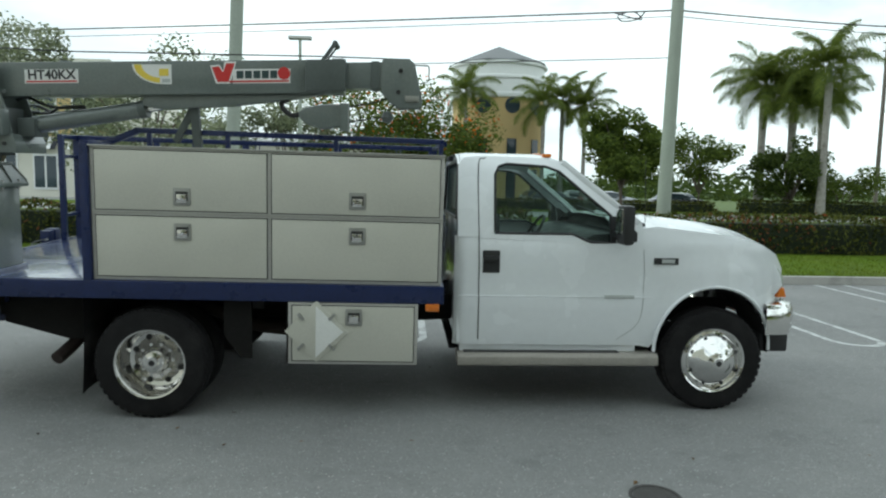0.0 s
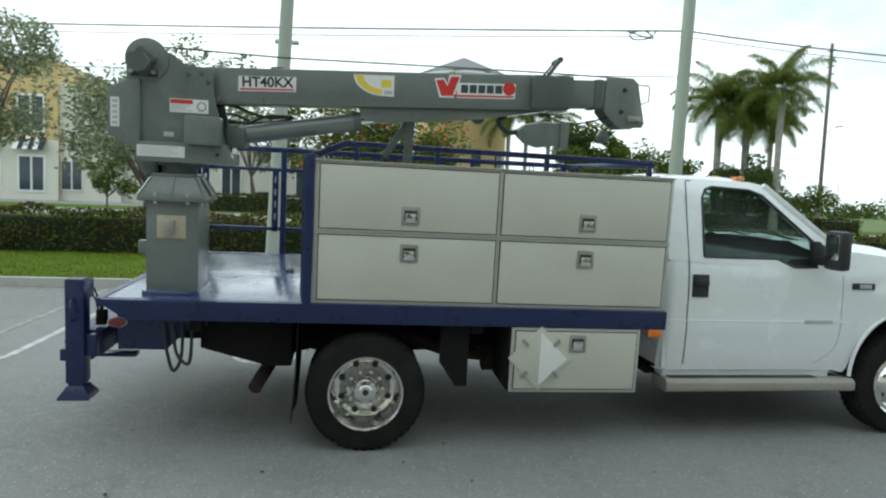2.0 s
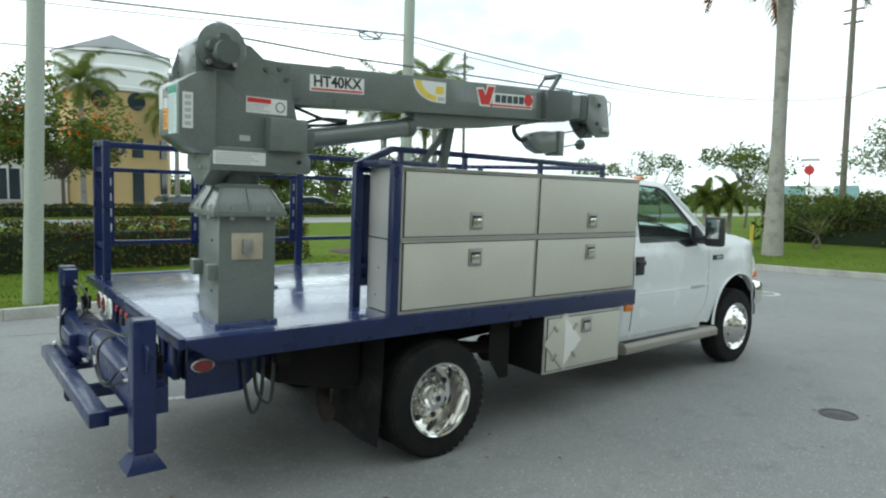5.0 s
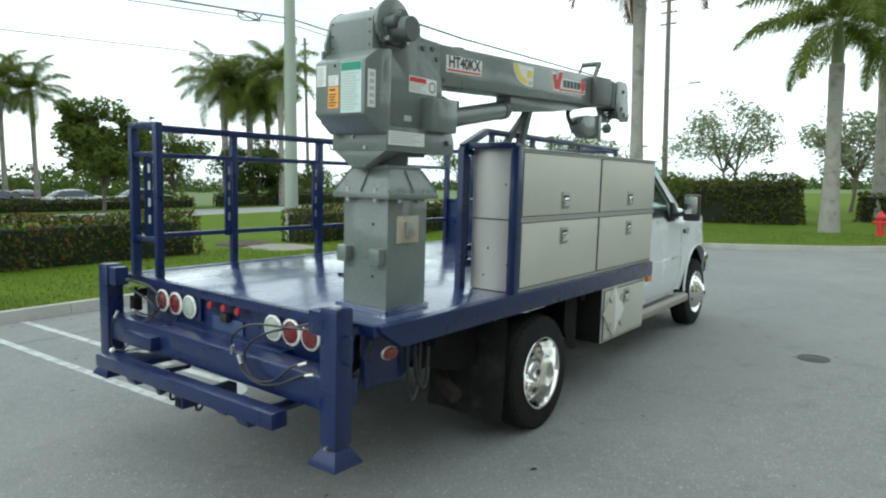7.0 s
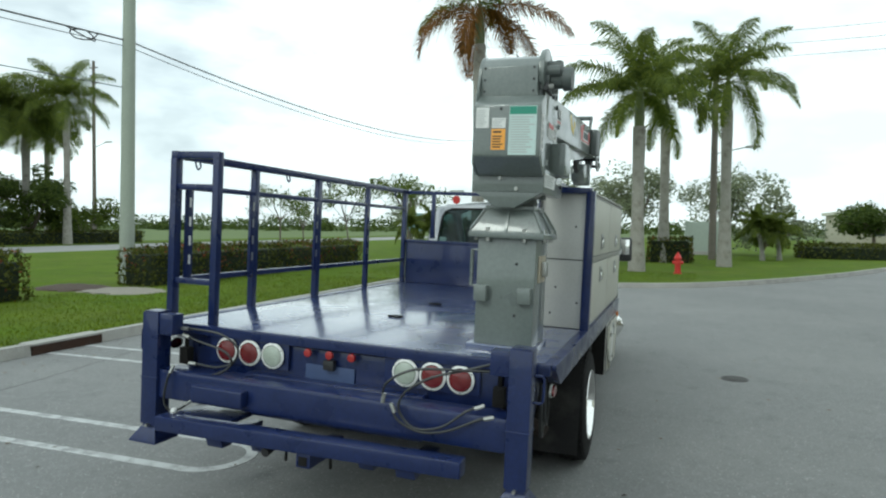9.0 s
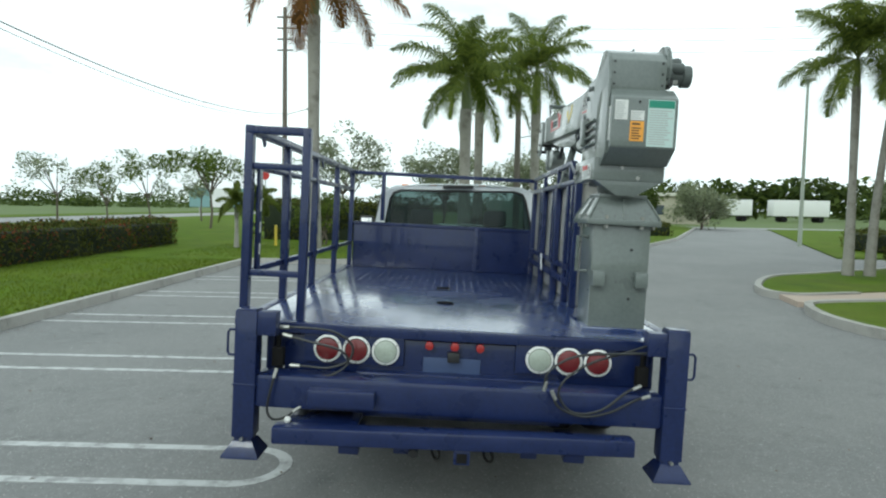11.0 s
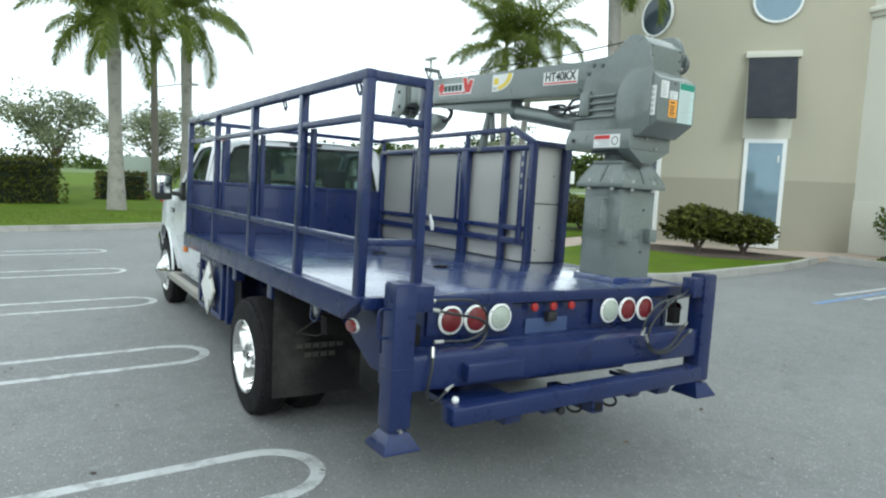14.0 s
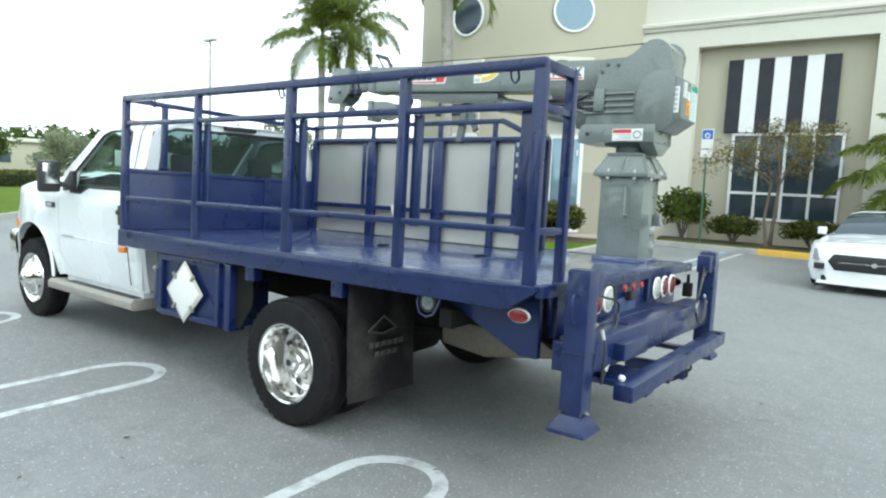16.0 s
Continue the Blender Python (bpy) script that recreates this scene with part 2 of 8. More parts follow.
M_rust = material("rusty_steel", (0.025, 0.017, 0.014), 0.85, vary=0.3, scale=8, fine=40, bump=0.2)
M_red_lens = material("red_lens", (0.13, 0.007, 0.009), 0.18, vary=0.08, scale=20, fine=90, coat=0.6, bump=0.15, bump_scale=200)
M_clear_lens = material("clear_lens", (0.36, 0.40, 0.34), 0.2, vary=0.12, scale=20, fine=90, coat=0.6, bump=0.25, bump_scale=160)
M_car_glass = material("lamp_glass", (0.16, 0.18, 0.19), 0.12, vary=0.2, scale=20, fine=60, coat=0.8)
M_amber = material("amber_lens", (0.62, 0.17, 0.015), 0.25, vary=0.1, scale=20, fine=90, coat=0.5)
M_white_flat = material("white_enamel", (0.72, 0.72, 0.70), 0.45, vary=0.05, scale=8, fine=60, bump=0.02)
M_red_flat = material("red_print", (0.52, 0.03, 0.028), 0.45, vary=0.08, scale=8, fine=60, bump=0.02)
M_black_flat = material("black_print", (0.02, 0.02, 0.02), 0.5, vary=0.1, scale=8, fine=60, bump=0.02)
M_yellow_flat = material("yellow_print", (0.72, 0.55, 0.07), 0.45, vary=0.08, scale=8, fine=60, bump=0.02)
M_orange_flat = material("orange_print", (0.8, 0.36, 0.05), 0.45, vary=0.06, scale=8, fine=60, bump=0.02)
M_green_flat = material("green_print", (0.03, 0.24, 0.16), 0.45, vary=0.08, scale=8, fine=60, bump=0.02)
M_dark_print = material("dark_teal_print", (0.03, 0.055, 0.055), 0.5, vary=0.1, scale=8, fine=60, bump=0.02)
M_grey_print = material("grey_print", (0.43, 0.45, 0.44), 0.5, vary=0.08, scale=8, fine=60, bump=0.02)
M_hose = material("black_hose", (0.02, 0.021, 0.022), 0.4, vary=0.2, scale=20, fine=90)
M_glass_rear = glass("rear_cab_glass", (0.24, 0.31, 0.31), clear=0.72)
M_glass_cab = glass("cab_glass", (0.62, 0.72, 0.68), clear=0.9)
M_seat = material("grey_seat_cloth", (0.09, 0.09, 0.095), 0.9, vary=0.2, scale=10, fine=90)
M_bark = material("tree_bark", (0.13, 0.105, 0.085), 0.95, vary=0.25, scale=6, fine=40, bump=0.6)
M_palm_trunk = material("palm_trunk", (0.30, 0.285, 0.255), 0.9, vary=0.18, scale=2.5, fine=25, bump=0.4, second=(0.17, 0.155, 0.13), second_at=(0.5, 0.7), second_scale=3)
M_crownshaft = material("palm_crownshaft", (0.135, 0.17, 0.07), 0.5, vary=0.2, scale=4, fine=30)
M_palm_leaf = leafy("palm_leaf", (0.115, 0.165, 0.042), through_light=0.5)
M_palm_dry = leafy("dry_palm_leaf", (0.16, 0.085, 0.03))
M_leaf = leafy("tree_leaf", (0.09, 0.138, 0.034), through_light=0.5)
M_leaf_silver_haze = leafy("silvery_and_hazed_leaf", (0.215, 0.255, 0.17), hue=(1.1, 1.0, 0.9))
M_leaf_dark = leafy("dark_leaf", (0.066, 0.105, 0.032), through_light=0.5)
M_hedge_leaf = leafy("hedge_leaf", (0.062, 0.080, 0.022), vary=0.65)
M_hedge_red = leafy("red_hedge_leaf", (0.145, 0.062, 0.03), vary=0.5, hue=(1.3, 0.9, 0.8))
material_leaf_brown = leafy("bronze_leaf", (0.15, 0.145, 0.065), hue=(1.12, 0.95, 0.75))
M_flower = leafy("orange_flower", (0.55, 0.13, 0.02))
# near-black green: the shade deep inside a hedge, put into a colour
M_hedge_inner_shade = material("hedge_shade", (0.014, 0.022, 0.008), 0.95, vary=0.3, scale=4, fine=20)
M_pole = material("pole_concrete", (0.33, 0.36, 0.31), 0.85, vary=0.12, scale=1.2, fine=30, bump=0.1)
M_wood_pole = material("weathered_wood_pole", (0.16, 0.14, 0.12), 0.9, vary=0.2, scale=3, fine=30, bump=0.2)
M_cable = material("cable", (0.03, 0.03, 0.03), 0.6)
M_stucco = material("tan_stucco", (0.405, 0.38, 0.295), 0.9, vary=0.06, scale=0.8, fine=45, bump=0.25, bump_scale=90)
M_stucco_dark = material("tan_stucco_base", (0.315, 0.295, 0.23), 0.9, vary=0.06, scale=0.8, fine=45, bump=0.25, bump_scale=90)
M_cream = material("cream_stucco", (0.60, 0.585, 0.51), 0.9, vary=0.05, scale=0.8, fine=45, bump=0.2, bump_scale=90)
M_yellow_wall = material("yellow_stucco", (0.56, 0.42, 0.20), 0.9, vary=0.06, scale=0.8, fine=45, bump=0.2)
M_roof_tile = material("grey_roof", (0.17, 0.175, 0.18), 0.8, vary=0.15, scale=2, fine=20)
M_awning = material("dark_awning_cloth", (0.022, 0.024, 0.032), 0.8, vary=0.1, scale=4, fine=90)
M_awning_white = material("white_awning_cloth", (0.72, 0.72, 0.72), 0.8, vary=0.05, scale=4, fine=90)
M_window = material("dark_window_glass", (0.035, 0.05, 0.062), 0.06, vary=0.1, scale=0.7, fine=5, bump=0.0, spec=0.5, rough_vary=0.03)
M_window_blue = material("blue_mirror_glass", (0.18, 0.25, 0.30), 0.08, metal=0.35, vary=0.06, scale=0.7, fine=5, bump=0.0, rough_vary=0.03)
M_frame_white = material("white_window_frame", (0.72, 0.73, 0.72), 0.4, vary=0.04, scale=4, fine=40)
M_paver = material("pink_paving", (0.42, 0.34, 0.28), 0.9, vary=0.12, scale=3, fine=40, bump=0.2)
M_road = material("road_asphalt", (0.26, 0.26, 0.255), 0.9, vary=0.1, scale=0.5, fine=40, bump=0.2)
M_mulch = material("dark_mulch", (0.07, 0.05, 0.038), 0.95, vary=0.4, scale=8, fine=60, bump=0.9, bump_scale=40)
M_sand = material("bare_soil", (0.24, 0.22, 0.185), 0.95, vary=0.2, scale=5, fine=40, bump=0.4)
M_hydrant = material("hydrant_red", (0.50, 0.03, 0.025), 0.45, vary=0.1, scale=8, fine=40)
M_iron = material("cast_iron", (0.05, 0.047, 0.045), 0.7, vary=0.2, scale=12, fine=60, bump=0.3)
M_sign_blue = material("blue_sign", (0.03, 0.12, 0.42), 0.4, vary=0.05)
M_sign_red = material("red_sign", (0.50, 0.03, 0.03), 0.4, vary=0.05)
M_far_green = material("far_field", (0.085, 0.125, 0.025), 0.95, vary=0.2, scale=0.05, fine=1.2, bump=0.0)


# ---- building blocks ----
ORIGIN = {}


def thing(name, at=(0, 0, 0), label="", category="", group="", kind=""):
    """An Empty at the base of a thing; its parts are given in world places."""
    ob = new(name)
    ob.location = at
    ob.empty_display_size = 0.1
    ORIGIN[ob.name] = Vector(at)
    return tagged(ob, label, category, group, kind)


def finish(bm, name, smooth=35.0):
    me = bpy.data.meshes.new(name)
    bmesh.ops.recalc_face_normals(bm, faces=bm.faces[:])
    bm.to_mesh(me)
    bm.free()
    if smooth:
        for f in me.polygons:
            f.use_smooth = True
        me.set_sharp_from_angle(angle=radians(smooth))
    return me


LEAN = [None]       # the turn of the load bed while its parts are built


def part(name, bm, mat, parent=None, label="", smooth=35.0):
    """Links a bmesh, built in world places, as ONE mesh object under a thing or a part."""
    if LEAN[0]:
        bm.transform(LEAN[0])
    o = ORIGIN.get(parent.name, Vector((0, 0, 0))) if parent else Vector((0, 0, 0))
    if o.length:
        bmesh.ops.translate(bm, verts=bm.verts[:], vec=-o)
    me = finish(bm, name, smooth)
    me.materials.append(mat)
    ob = new(name, me)
    ORIGIN[ob.name] = o
    if parent:
        ob.parent = parent
    if label:
        ob["label"] = label
    return ob


def single(name, bm, mat, label="", category="", group="", kind="", smooth=35.0):
    """A thing of one mesh."""
    return tagged(part(name, bm, mat, None, "", smooth), label, category, group, kind)


def box(bm, x0, x1, y0, y1, z0, z1, bevel=0.0):
    v = [bm.verts.new((x, y, z)) for x in (x0, x1) for y in (y0, y1) for z in (z0, z1)]
    fs = [bm.faces.new([v[i] for i in q]) for q in ((0, 1, 3, 2), (4, 6, 7, 5), (0, 4, 5, 1), (2, 3, 7, 6), (0, 2, 6, 4), (1, 5, 7, 3))]
    if bevel:
        es = list({e for f in fs for e in f.edges})
        bmesh.ops.bevel(bm, geom=es, offset=bevel, segments=2, affect="EDGES", profile=0.6)
    return bm


def boxed(*a, bevel=0.004):
    return box(bmesh.new(), *a, bevel=bevel)


def prism(bm, pts, axis, lo, hi, bevel=0.0):
    """A flat outline of 2D points, given thickness along axis: 'x' takes (y, z), 'y' takes (x, z), 'z' takes (x, y)."""
    def at(p, h):
        return {"x": (h, p[0], p[1]), "y": (p[0], h, p[1]), "z": (p[0], p[1], h)}[axis]
    a = [bm.verts.new(at(p, lo)) for p in pts]
    b = [bm.verts.new(at(p, hi)) for p in pts]
    fs = [bm.faces.new(a), bm.faces.new(b[::-1])]
    for i in range(len(pts)):
        j = (i + 1) % len(pts)
        fs.append(bm.faces.new((a[i], a[j], b[j], b[i])))
    if bevel:
        es = list({e for f in fs for e in f.edges})
        bmesh.ops.bevel(bm, geom=es, offset=bevel, segments=2, affect="EDGES", profile=0.6)
    return bm


def prismed(pts, axis, lo, hi, bevel=0.004):
    return prism(bmesh.new(), pts, axis, lo, hi, bevel)


def rod(bm, p, q, r, r2=None, seg=10, caps=True):
    """A round bar from p to q."""
    p, q = Vector(p), Vector(q)
    d = (q - p).normalized()
    u = d.orthogonal().normalized()
    w = d.cross(u)
    r2 = r if r2 is None else r2
    rings = []
    for c, rad in ((p, r), (q, r2)):
        rings.append([bm.verts.new(c + (u * math.cos(2 * math.pi * k / seg) + w * math.sin(2 * math.pi * k / seg)) * rad) for k in range(seg)])
    for k in range(seg):
        bm.faces.new((rings[0][k], rings[0][(k + 1) % seg], rings[1][(k + 1) % seg], rings[1][k]))
    if caps:
        bm.faces.new(rings[0][::-1])
        bm.faces.new(rings[1])
    return bm


def rodded(*a, **k):
    return rod(bmesh.new(), *a, **k)


def bar(bm, p, q, w, h, up=(0, 0, 1), bevel=0.0):
    """A square bar from p to q, w across and h along up."""
    p, q = Vector(p), Vector(q)
    d = (q - p).normalized()
    s = d.cross(Vector(up))
    if s.length < 1e-4:
        s = d.cross(Vector((1, 0, 0)))
    s.normalize()
    t = s.cross(d).normalized()
    v = [[bm.verts.new(c + s * (a * w / 2) + t * (b * h / 2)) for a, b in ((-1, -1), (1, -1), (1, 1), (-1, 1))] for c in (p, q)]
    fs = [bm.faces.new(v[0][::-1]), bm.faces.new(v[1])]
    for k in range(4):
        fs.append(bm.faces.new((v[0][k], v[0][(k + 1) % 4], v[1][(k + 1) % 4], v[1][k])))
    if bevel:
        bmesh.ops.bevel(bm, geom=list({e for f in fs for e in f.edges}), offset=bevel, segments=2, affect="EDGES", profile=0.6)
    return bm


def barred(*a, **k):
    return bar(bmesh.new(), *a, **k)


def tube(bm, pts, r, seg=8, radii=None):
    """A bent round bar through the points."""
    pts = [Vector(p) for p in pts]
    rings, u = [], None
    for i, p in enumerate(pts):
        d = (pts[min(i + 1, len(pts) - 1)] - pts[max(i - 1, 0)]).normalized()
        u = d.orthogonal().normalized() if u is None else (u - d * u.dot(d)).normalized()
        w = d.cross(u)
        rad = radii[i] if radii else r
        rings.append([bm.verts.new(p + (u * math.cos(2 * math.pi * k / seg) + w * math.sin(2 * math.pi * k / seg)) * rad) for k in range(seg)])
    for a, b in zip(rings, rings[1:]):
        for k in range(seg):
            bm.faces.new((a[k], a[(k + 1) % seg], b[(k + 1) % seg], b[k]))
    bm.faces.new(rings[0][::-1])
    bm.faces.new(rings[-1])
    return bm


def curve_points(ctrl, n=24):
    """Smooth points through the control points."""
    c = [Vector(p) for p in ctrl]
    c = [c[0] * 2 - c[1]] + c + [c[-1] * 2 - c[-2]]
    out = []
    for i in range(1, len(c) - 2):
        for k in range(n // (len(c) - 3) + 1):
            t = k / (n // (len(c) - 3) + 1)
            a, b, d, e = c[i - 1], c[i], c[i + 1], c[i + 2]
            out.append(0.5 * ((2 * b) + (d - a) * t + (2 * a - 5 * b + 4 * d - e) * t * t + (3 * b - a - 3 * d + e) * t ** 3))
    out.append(c[-2])
    return out


def lathe(bm, prof, centre, axis="y", seg=32, sign=1.0):
    """Turns a profile of (distance along the axis, radius) round the axis through centre."""
    c = Vector(centre)
    ax = {"x": Vector((1, 0, 0)), "y": Vector((0, 1, 0)), "z": Vector((0, 0, 1))}[axis]
    u = {"x": Vector((0, 1, 0)), "y": Vector((1, 0, 0)), "z": Vector((1, 0, 0))}[axis]
    w = ax.cross(u)
    rings = []
    for a, r in prof:
        if r < 1e-5:
            rings.append([bm.verts.new(c + ax * a * sign)])
        else:
            rings.append([bm.verts.new(c + ax * a * sign + (u * math.cos(2 * math.pi * k / seg) + w * math.sin(2 * math.pi * k / seg)) * r) for k in range(seg)])
    for a, b in zip(rings, rings[1:]):
        for k in range(seg):
            j = (k + 1) % seg
            if len(a) == 1 and len(b) > 1:
                bm.faces.new((a[0], b[j], b[k]))
            elif len(b) == 1 and len(a) > 1:
                bm.faces.new((a[k], a[j], b[0]))
            elif len(a) > 1:
                bm.faces.new((a[k], a[j], b[j], b[k]))
    return bm


def lathed(prof, centre, axis="y", seg=32, sign=1.0):
    return lathe(bmesh.new(), prof, centre, axis, seg, sign)


def grid_sheet(bm, fn, nu, nv):
    """A sheet whose points come from fn(u, v), u and v from 0 to 1."""
    g = [[bm.verts.new(fn(i / nu, j / nv)) for j in range(nv + 1)] for i in range(nu + 1)]
    for i in range(nu):
        for j in range(nv):
            bm.faces.new((g[i][j], g[i + 1][j], g[i + 1][j + 1], g[i][j + 1]))
    return g


def loft(bm, loops, close=False, caps=True):
    """Skins loops of equal length one after the other; close: each loop is a ring."""
    rs = [[bm.verts.new(p) for p in lp] for lp in loops]
    n = len(rs[0])
    for a, b in zip(rs, rs[1:]):
        for k in range(n if close else n - 1):
            j = (k + 1) % n
            bm.faces.new((a[k], a[j], b[j], b[k]))
    if close and caps:
        bm.faces.new(rs[0][::-1])
        bm.faces.new(rs[-1])
    return rs


def flat_mesh(name, verts, faces, mat, parent=None, label=""):
    """A mesh out of computed places, quick for many small pieces."""
    o = ORIGIN.get(parent.name, Vector((0, 0, 0))) if parent else Vector((0, 0, 0))
    me = bpy.data.meshes.new(name)
    me.from_pydata([(v[0] - o.x, v[1] - o.y, v[2] - o.z) for v in verts], [], faces)
    me.materials.append(mat)
    ob = new(name, me)
    ORIGIN[ob.name] = o
    if parent:
        ob.parent = parent
    if label:
        ob["label"] = label
    return ob


def lettering(name, words, size, mat, m, parent=None, label="", depth=0.001, squeeze=1.0):
    """Words in the built-in font as a thin mesh; m: the pose of the text's middle, x along the words, z out of the face."""
    cu = bpy.data.curves.new(name, "FONT")
    cu.body, cu.size, cu.align_x, cu.align_y, cu.extrude, cu.offset = words, size, "CENTER", "CENTER", depth, size * 0.03
    tmp = bpy.data.objects.new(name, cu)
    scene.collection.objects.link(tmp)
    me = bpy.data.meshes.new_from_object(tmp.evaluated_get(bpy.context.evaluated_depsgraph_get()))
    bpy.data.objects.remove(tmp)
    o = ORIGIN.get(parent.name, Vector((0, 0, 0))) if parent else Vector((0, 0, 0))
    me.transform(Matrix.Translation(-o) @ (LEAN[0] or Matrix.Identity(4)) @ m @ Matrix.Diagonal((squeeze, 1, 1, 1)))
    me.materials.clear()
    me.materials.append(mat)
    ob = new(name, me)
    ORIGIN[ob.name] = o
    if parent:
        ob.parent = parent
    if label:
        ob["label"] = label
    return ob

# ---- ground, lot, kerbs ----
KERB_N, KERB_E = 5.92, 13.62
bm = bmesh.new()
# one sheet to the horizon, finer near the truck
xs = [-3000, -600, -150, -60] + [-30 + 3 * i for i in range(31)] + [120, 300, 900, 3000]
ys = [-3000, -600, -150, -60] + [-30 + 3 * i for i in range(31)] + [120, 300, 900, 3000]
gv = [[bm.verts.new((x, y, -0.02)) for y in ys] for x in xs]
for i in range(len(xs) - 1):
    for j in range(len(ys) - 1):
        bm.faces.new((gv[i][j], gv[i + 1][j], gv[i + 1][j + 1], gv[i][j + 1]))
single("ground", bm, M_far_green, "flat green fields reaching to the horizon", "ground", kind="structure")

lot_outline = [(-40, KERB_N), (KERB_E, KERB_N), (13.8, 3.4), (14.1, 1.2), (14.6, -0.6), (15.6, -2.4), (18.2, -4.7), (22.6, -7.5), (33.5, -13.2), (60, -24), (60, -30), (30, -30), (16, -16), (-40, -16)]
bm = prismed(lot_outline, "z", -0.3, 0.0, bevel=0)
single("car_park_surface", bm, M_asphalt, "light grey worn asphalt of a car park", "car park", kind="structure")


def ribbon(bm, pts, w, z0, z1, closed=False, bevel=0.0):
    """A flat strip along points on the ground, w wide to the left of the way, from z0 up to z1."""
    n = len(pts)
    left = []
    for i in range(n):
        a, b = Vector(pts[i - 1] if (i or closed) else pts[i]), Vector(pts[(i + 1) % n] if (i < n - 1 or closed) else pts[i])
        d = (b - a).normalized()
        left.append((pts[i][0] - d.y * w, pts[i][1] + d.x * w))
    rs = []
    for p, q in zip(pts, left):
        rs.append([bm.verts.new((p[0], p[1], z0)), bm.verts.new((p[0] + (q[0] - p[0]) * bevel, p[1] + (q[1] - p[1]) * bevel, z1)),
                   bm.verts.new((q[0], q[1], z1)), bm.verts.new((q[0], q[1], z0))])
    for i in range(n if closed else n - 1):
        a, b = rs[i], rs[(i + 1) % n]
        for k in range(3):
            bm.faces.new((a[k], a[k + 1], b[k + 1], b[k]))
    if not closed:
        bm.faces.new(rs[0])
        bm.faces.new(rs[-1][::-1])
    return bm


def smooth_line(pts, n=40):
    return [(p.x, p.y) for p in curve_points([(x, y, 0) for x, y in pts], n)]


# kerb: cast lengths with narrow open joints
def kerb_run(pts, label, gap=0.006):
    """A kerb of separate cast lengths along the points."""
    k = thing("kerb", (pts[0][0], pts[0][1], 0), label, "kerb", kind="structure")
    for p, q in zip(pts, pts[1:]):
        d = (Vector(q) - Vector(p)).normalized() * gap / 2
        part("kerb_stone", ribbon(bmesh.new(), [(p[0] + d.x, p[1] + d.y), (q[0] - d.x, q[1] - d.y)], 0.17, -0.1, 0.145, bevel=0.2), M_kerb, k)
    return k


kerb_run([(2.3, KERB_N)] + [(3.4 + 1.7 * i, KERB_N) for i in range(6)] + [(KERB_E, KERB_N)] + smooth_line([(13.66, 5.3), (13.8, 3.4), (14.1, 1.2), (14.6, -0.6), (15.6, -2.4), (18.2, -4.7), (22.6, -7.5), (28, -10.4), (33.5, -13.2)], 24) + [(60, -24)], "pale weathered concrete kerb beside the lawn")
kerb_run([(-40 + 3.0 * i, KERB_N) for i in range(9)] + [(-13 + 1.85 * i, KERB_N) for i in range(8)] + [(1.2, KERB_N)], "pale weathered concrete kerb beside the lawn")

# storm drain opening in the kerb
drain = thing("storm_drain", (1.75, KERB_N + 0.1, 0), "concrete storm drain inlet with a dark slot in the kerb", "drain")
part("lid", boxed(1.2, 2.3, KERB_N + 0.004, KERB_N + 0.24, 0.118, 0.15, bevel=0.01), M_kerb, drain)
part("opening", boxed(1.21, 2.29, KERB_N + 0.012, KERB_N + 0.2, -0.1, 0.116, bevel=0), material("red_brown_slot", (0.035, 0.016, 0.009), 0.9, vary=0.3, scale=6, fine=40), drain, "dark red-brown slot")

lawn_north = [(-40, KERB_N + 0.16), (KERB_E + 0.12, KERB_N + 0.16), (KERB_E + 0.15, 5.3), (13.95, 3.45), (14.25, 1.25), (14.75, -0.55), (15.72, -2.28), (18.3, -4.55), (22.7, -7.35), (33.6, -13.05), (60, -23.8), (120, -23.8), (120, 30.5), (-40, 30.5)]
single("lawn", prismed(lawn_north, "z", -0.25, 0.10, bevel=0), M_grass, "mown green lawn between kerb, hedge and road", "lawn", kind="structure")
single("road", boxed(-160, 260, 30.5, 41.0, -0.25, 0.02, bevel=0), M_road, "grey two-lane street beyond the lawn", "road", kind="structure")
single("lawn", boxed(-160, 260, 41.0, 47.5, -0.25, 0.06, bevel=0), M_grass, "green verge beyond the street", "lawn", kind="structure")
single("far_car_park", boxed(-90, 24, 47.5, 90, -0.25, 0.03, bevel=0), M_road, "pale asphalt of the car park across the street", "car park", kind="structure")

# parking bays: pairs of lines joined by a round end
for k, x in enumerate((-3.70, -0.95, 1.72, 4.36, 7.05, 9.75)):
    r, w, y0 = 0.25, 0.085, 1.42
    path = [(x + r, KERB_N - 0.02), (x + r, 4.0), (x + r, 2.6), (x + r, y0)] + [(x + r * math.cos(a * math.pi / 12), y0 - r * math.sin(a * math.pi / 12)) for a in range(1, 12)] + [(x - r, y0), (x - r, 2.6), (x - r, 4.0), (x - r, KERB_N - 0.02)]
    # the outer leg of the last pair is nearly worn away
    runs = [(path, M_paint_line, "worn white double parking line with a rounded end")] if k else [(path[:10], M_paint_line, "worn white parking line with a rounded end"), (path[9:], M_paint_worn, "nearly worn away parking line")]
    for run, mat, words in runs:
        single("parking_line", ribbon(bmesh.new(), run, w, -0.01, 0.004), mat, words, "parking line", "bay lines of the car park", "structure")

# south side: bays in front of the building
for x in (0.75, -1.95, -4.65):
    for d in (-0.22, 0.22):
        single("parking_line", boxed(x + d - 0.05, x + d + 0.05, -13.8, -8.6, -0.01, 0.004, bevel=0), M_paint_line, "worn white parking line before the building", "parking line", "bay lines before the building", "structure")
single("access_marking", ribbon(bmesh.new(), [(0.63, -7.4), (0.79, -13.7)], 0.11, -0.01, 0.005), M_blue_line, "faded blue line of the accessible bay", "road marking", kind="structure")

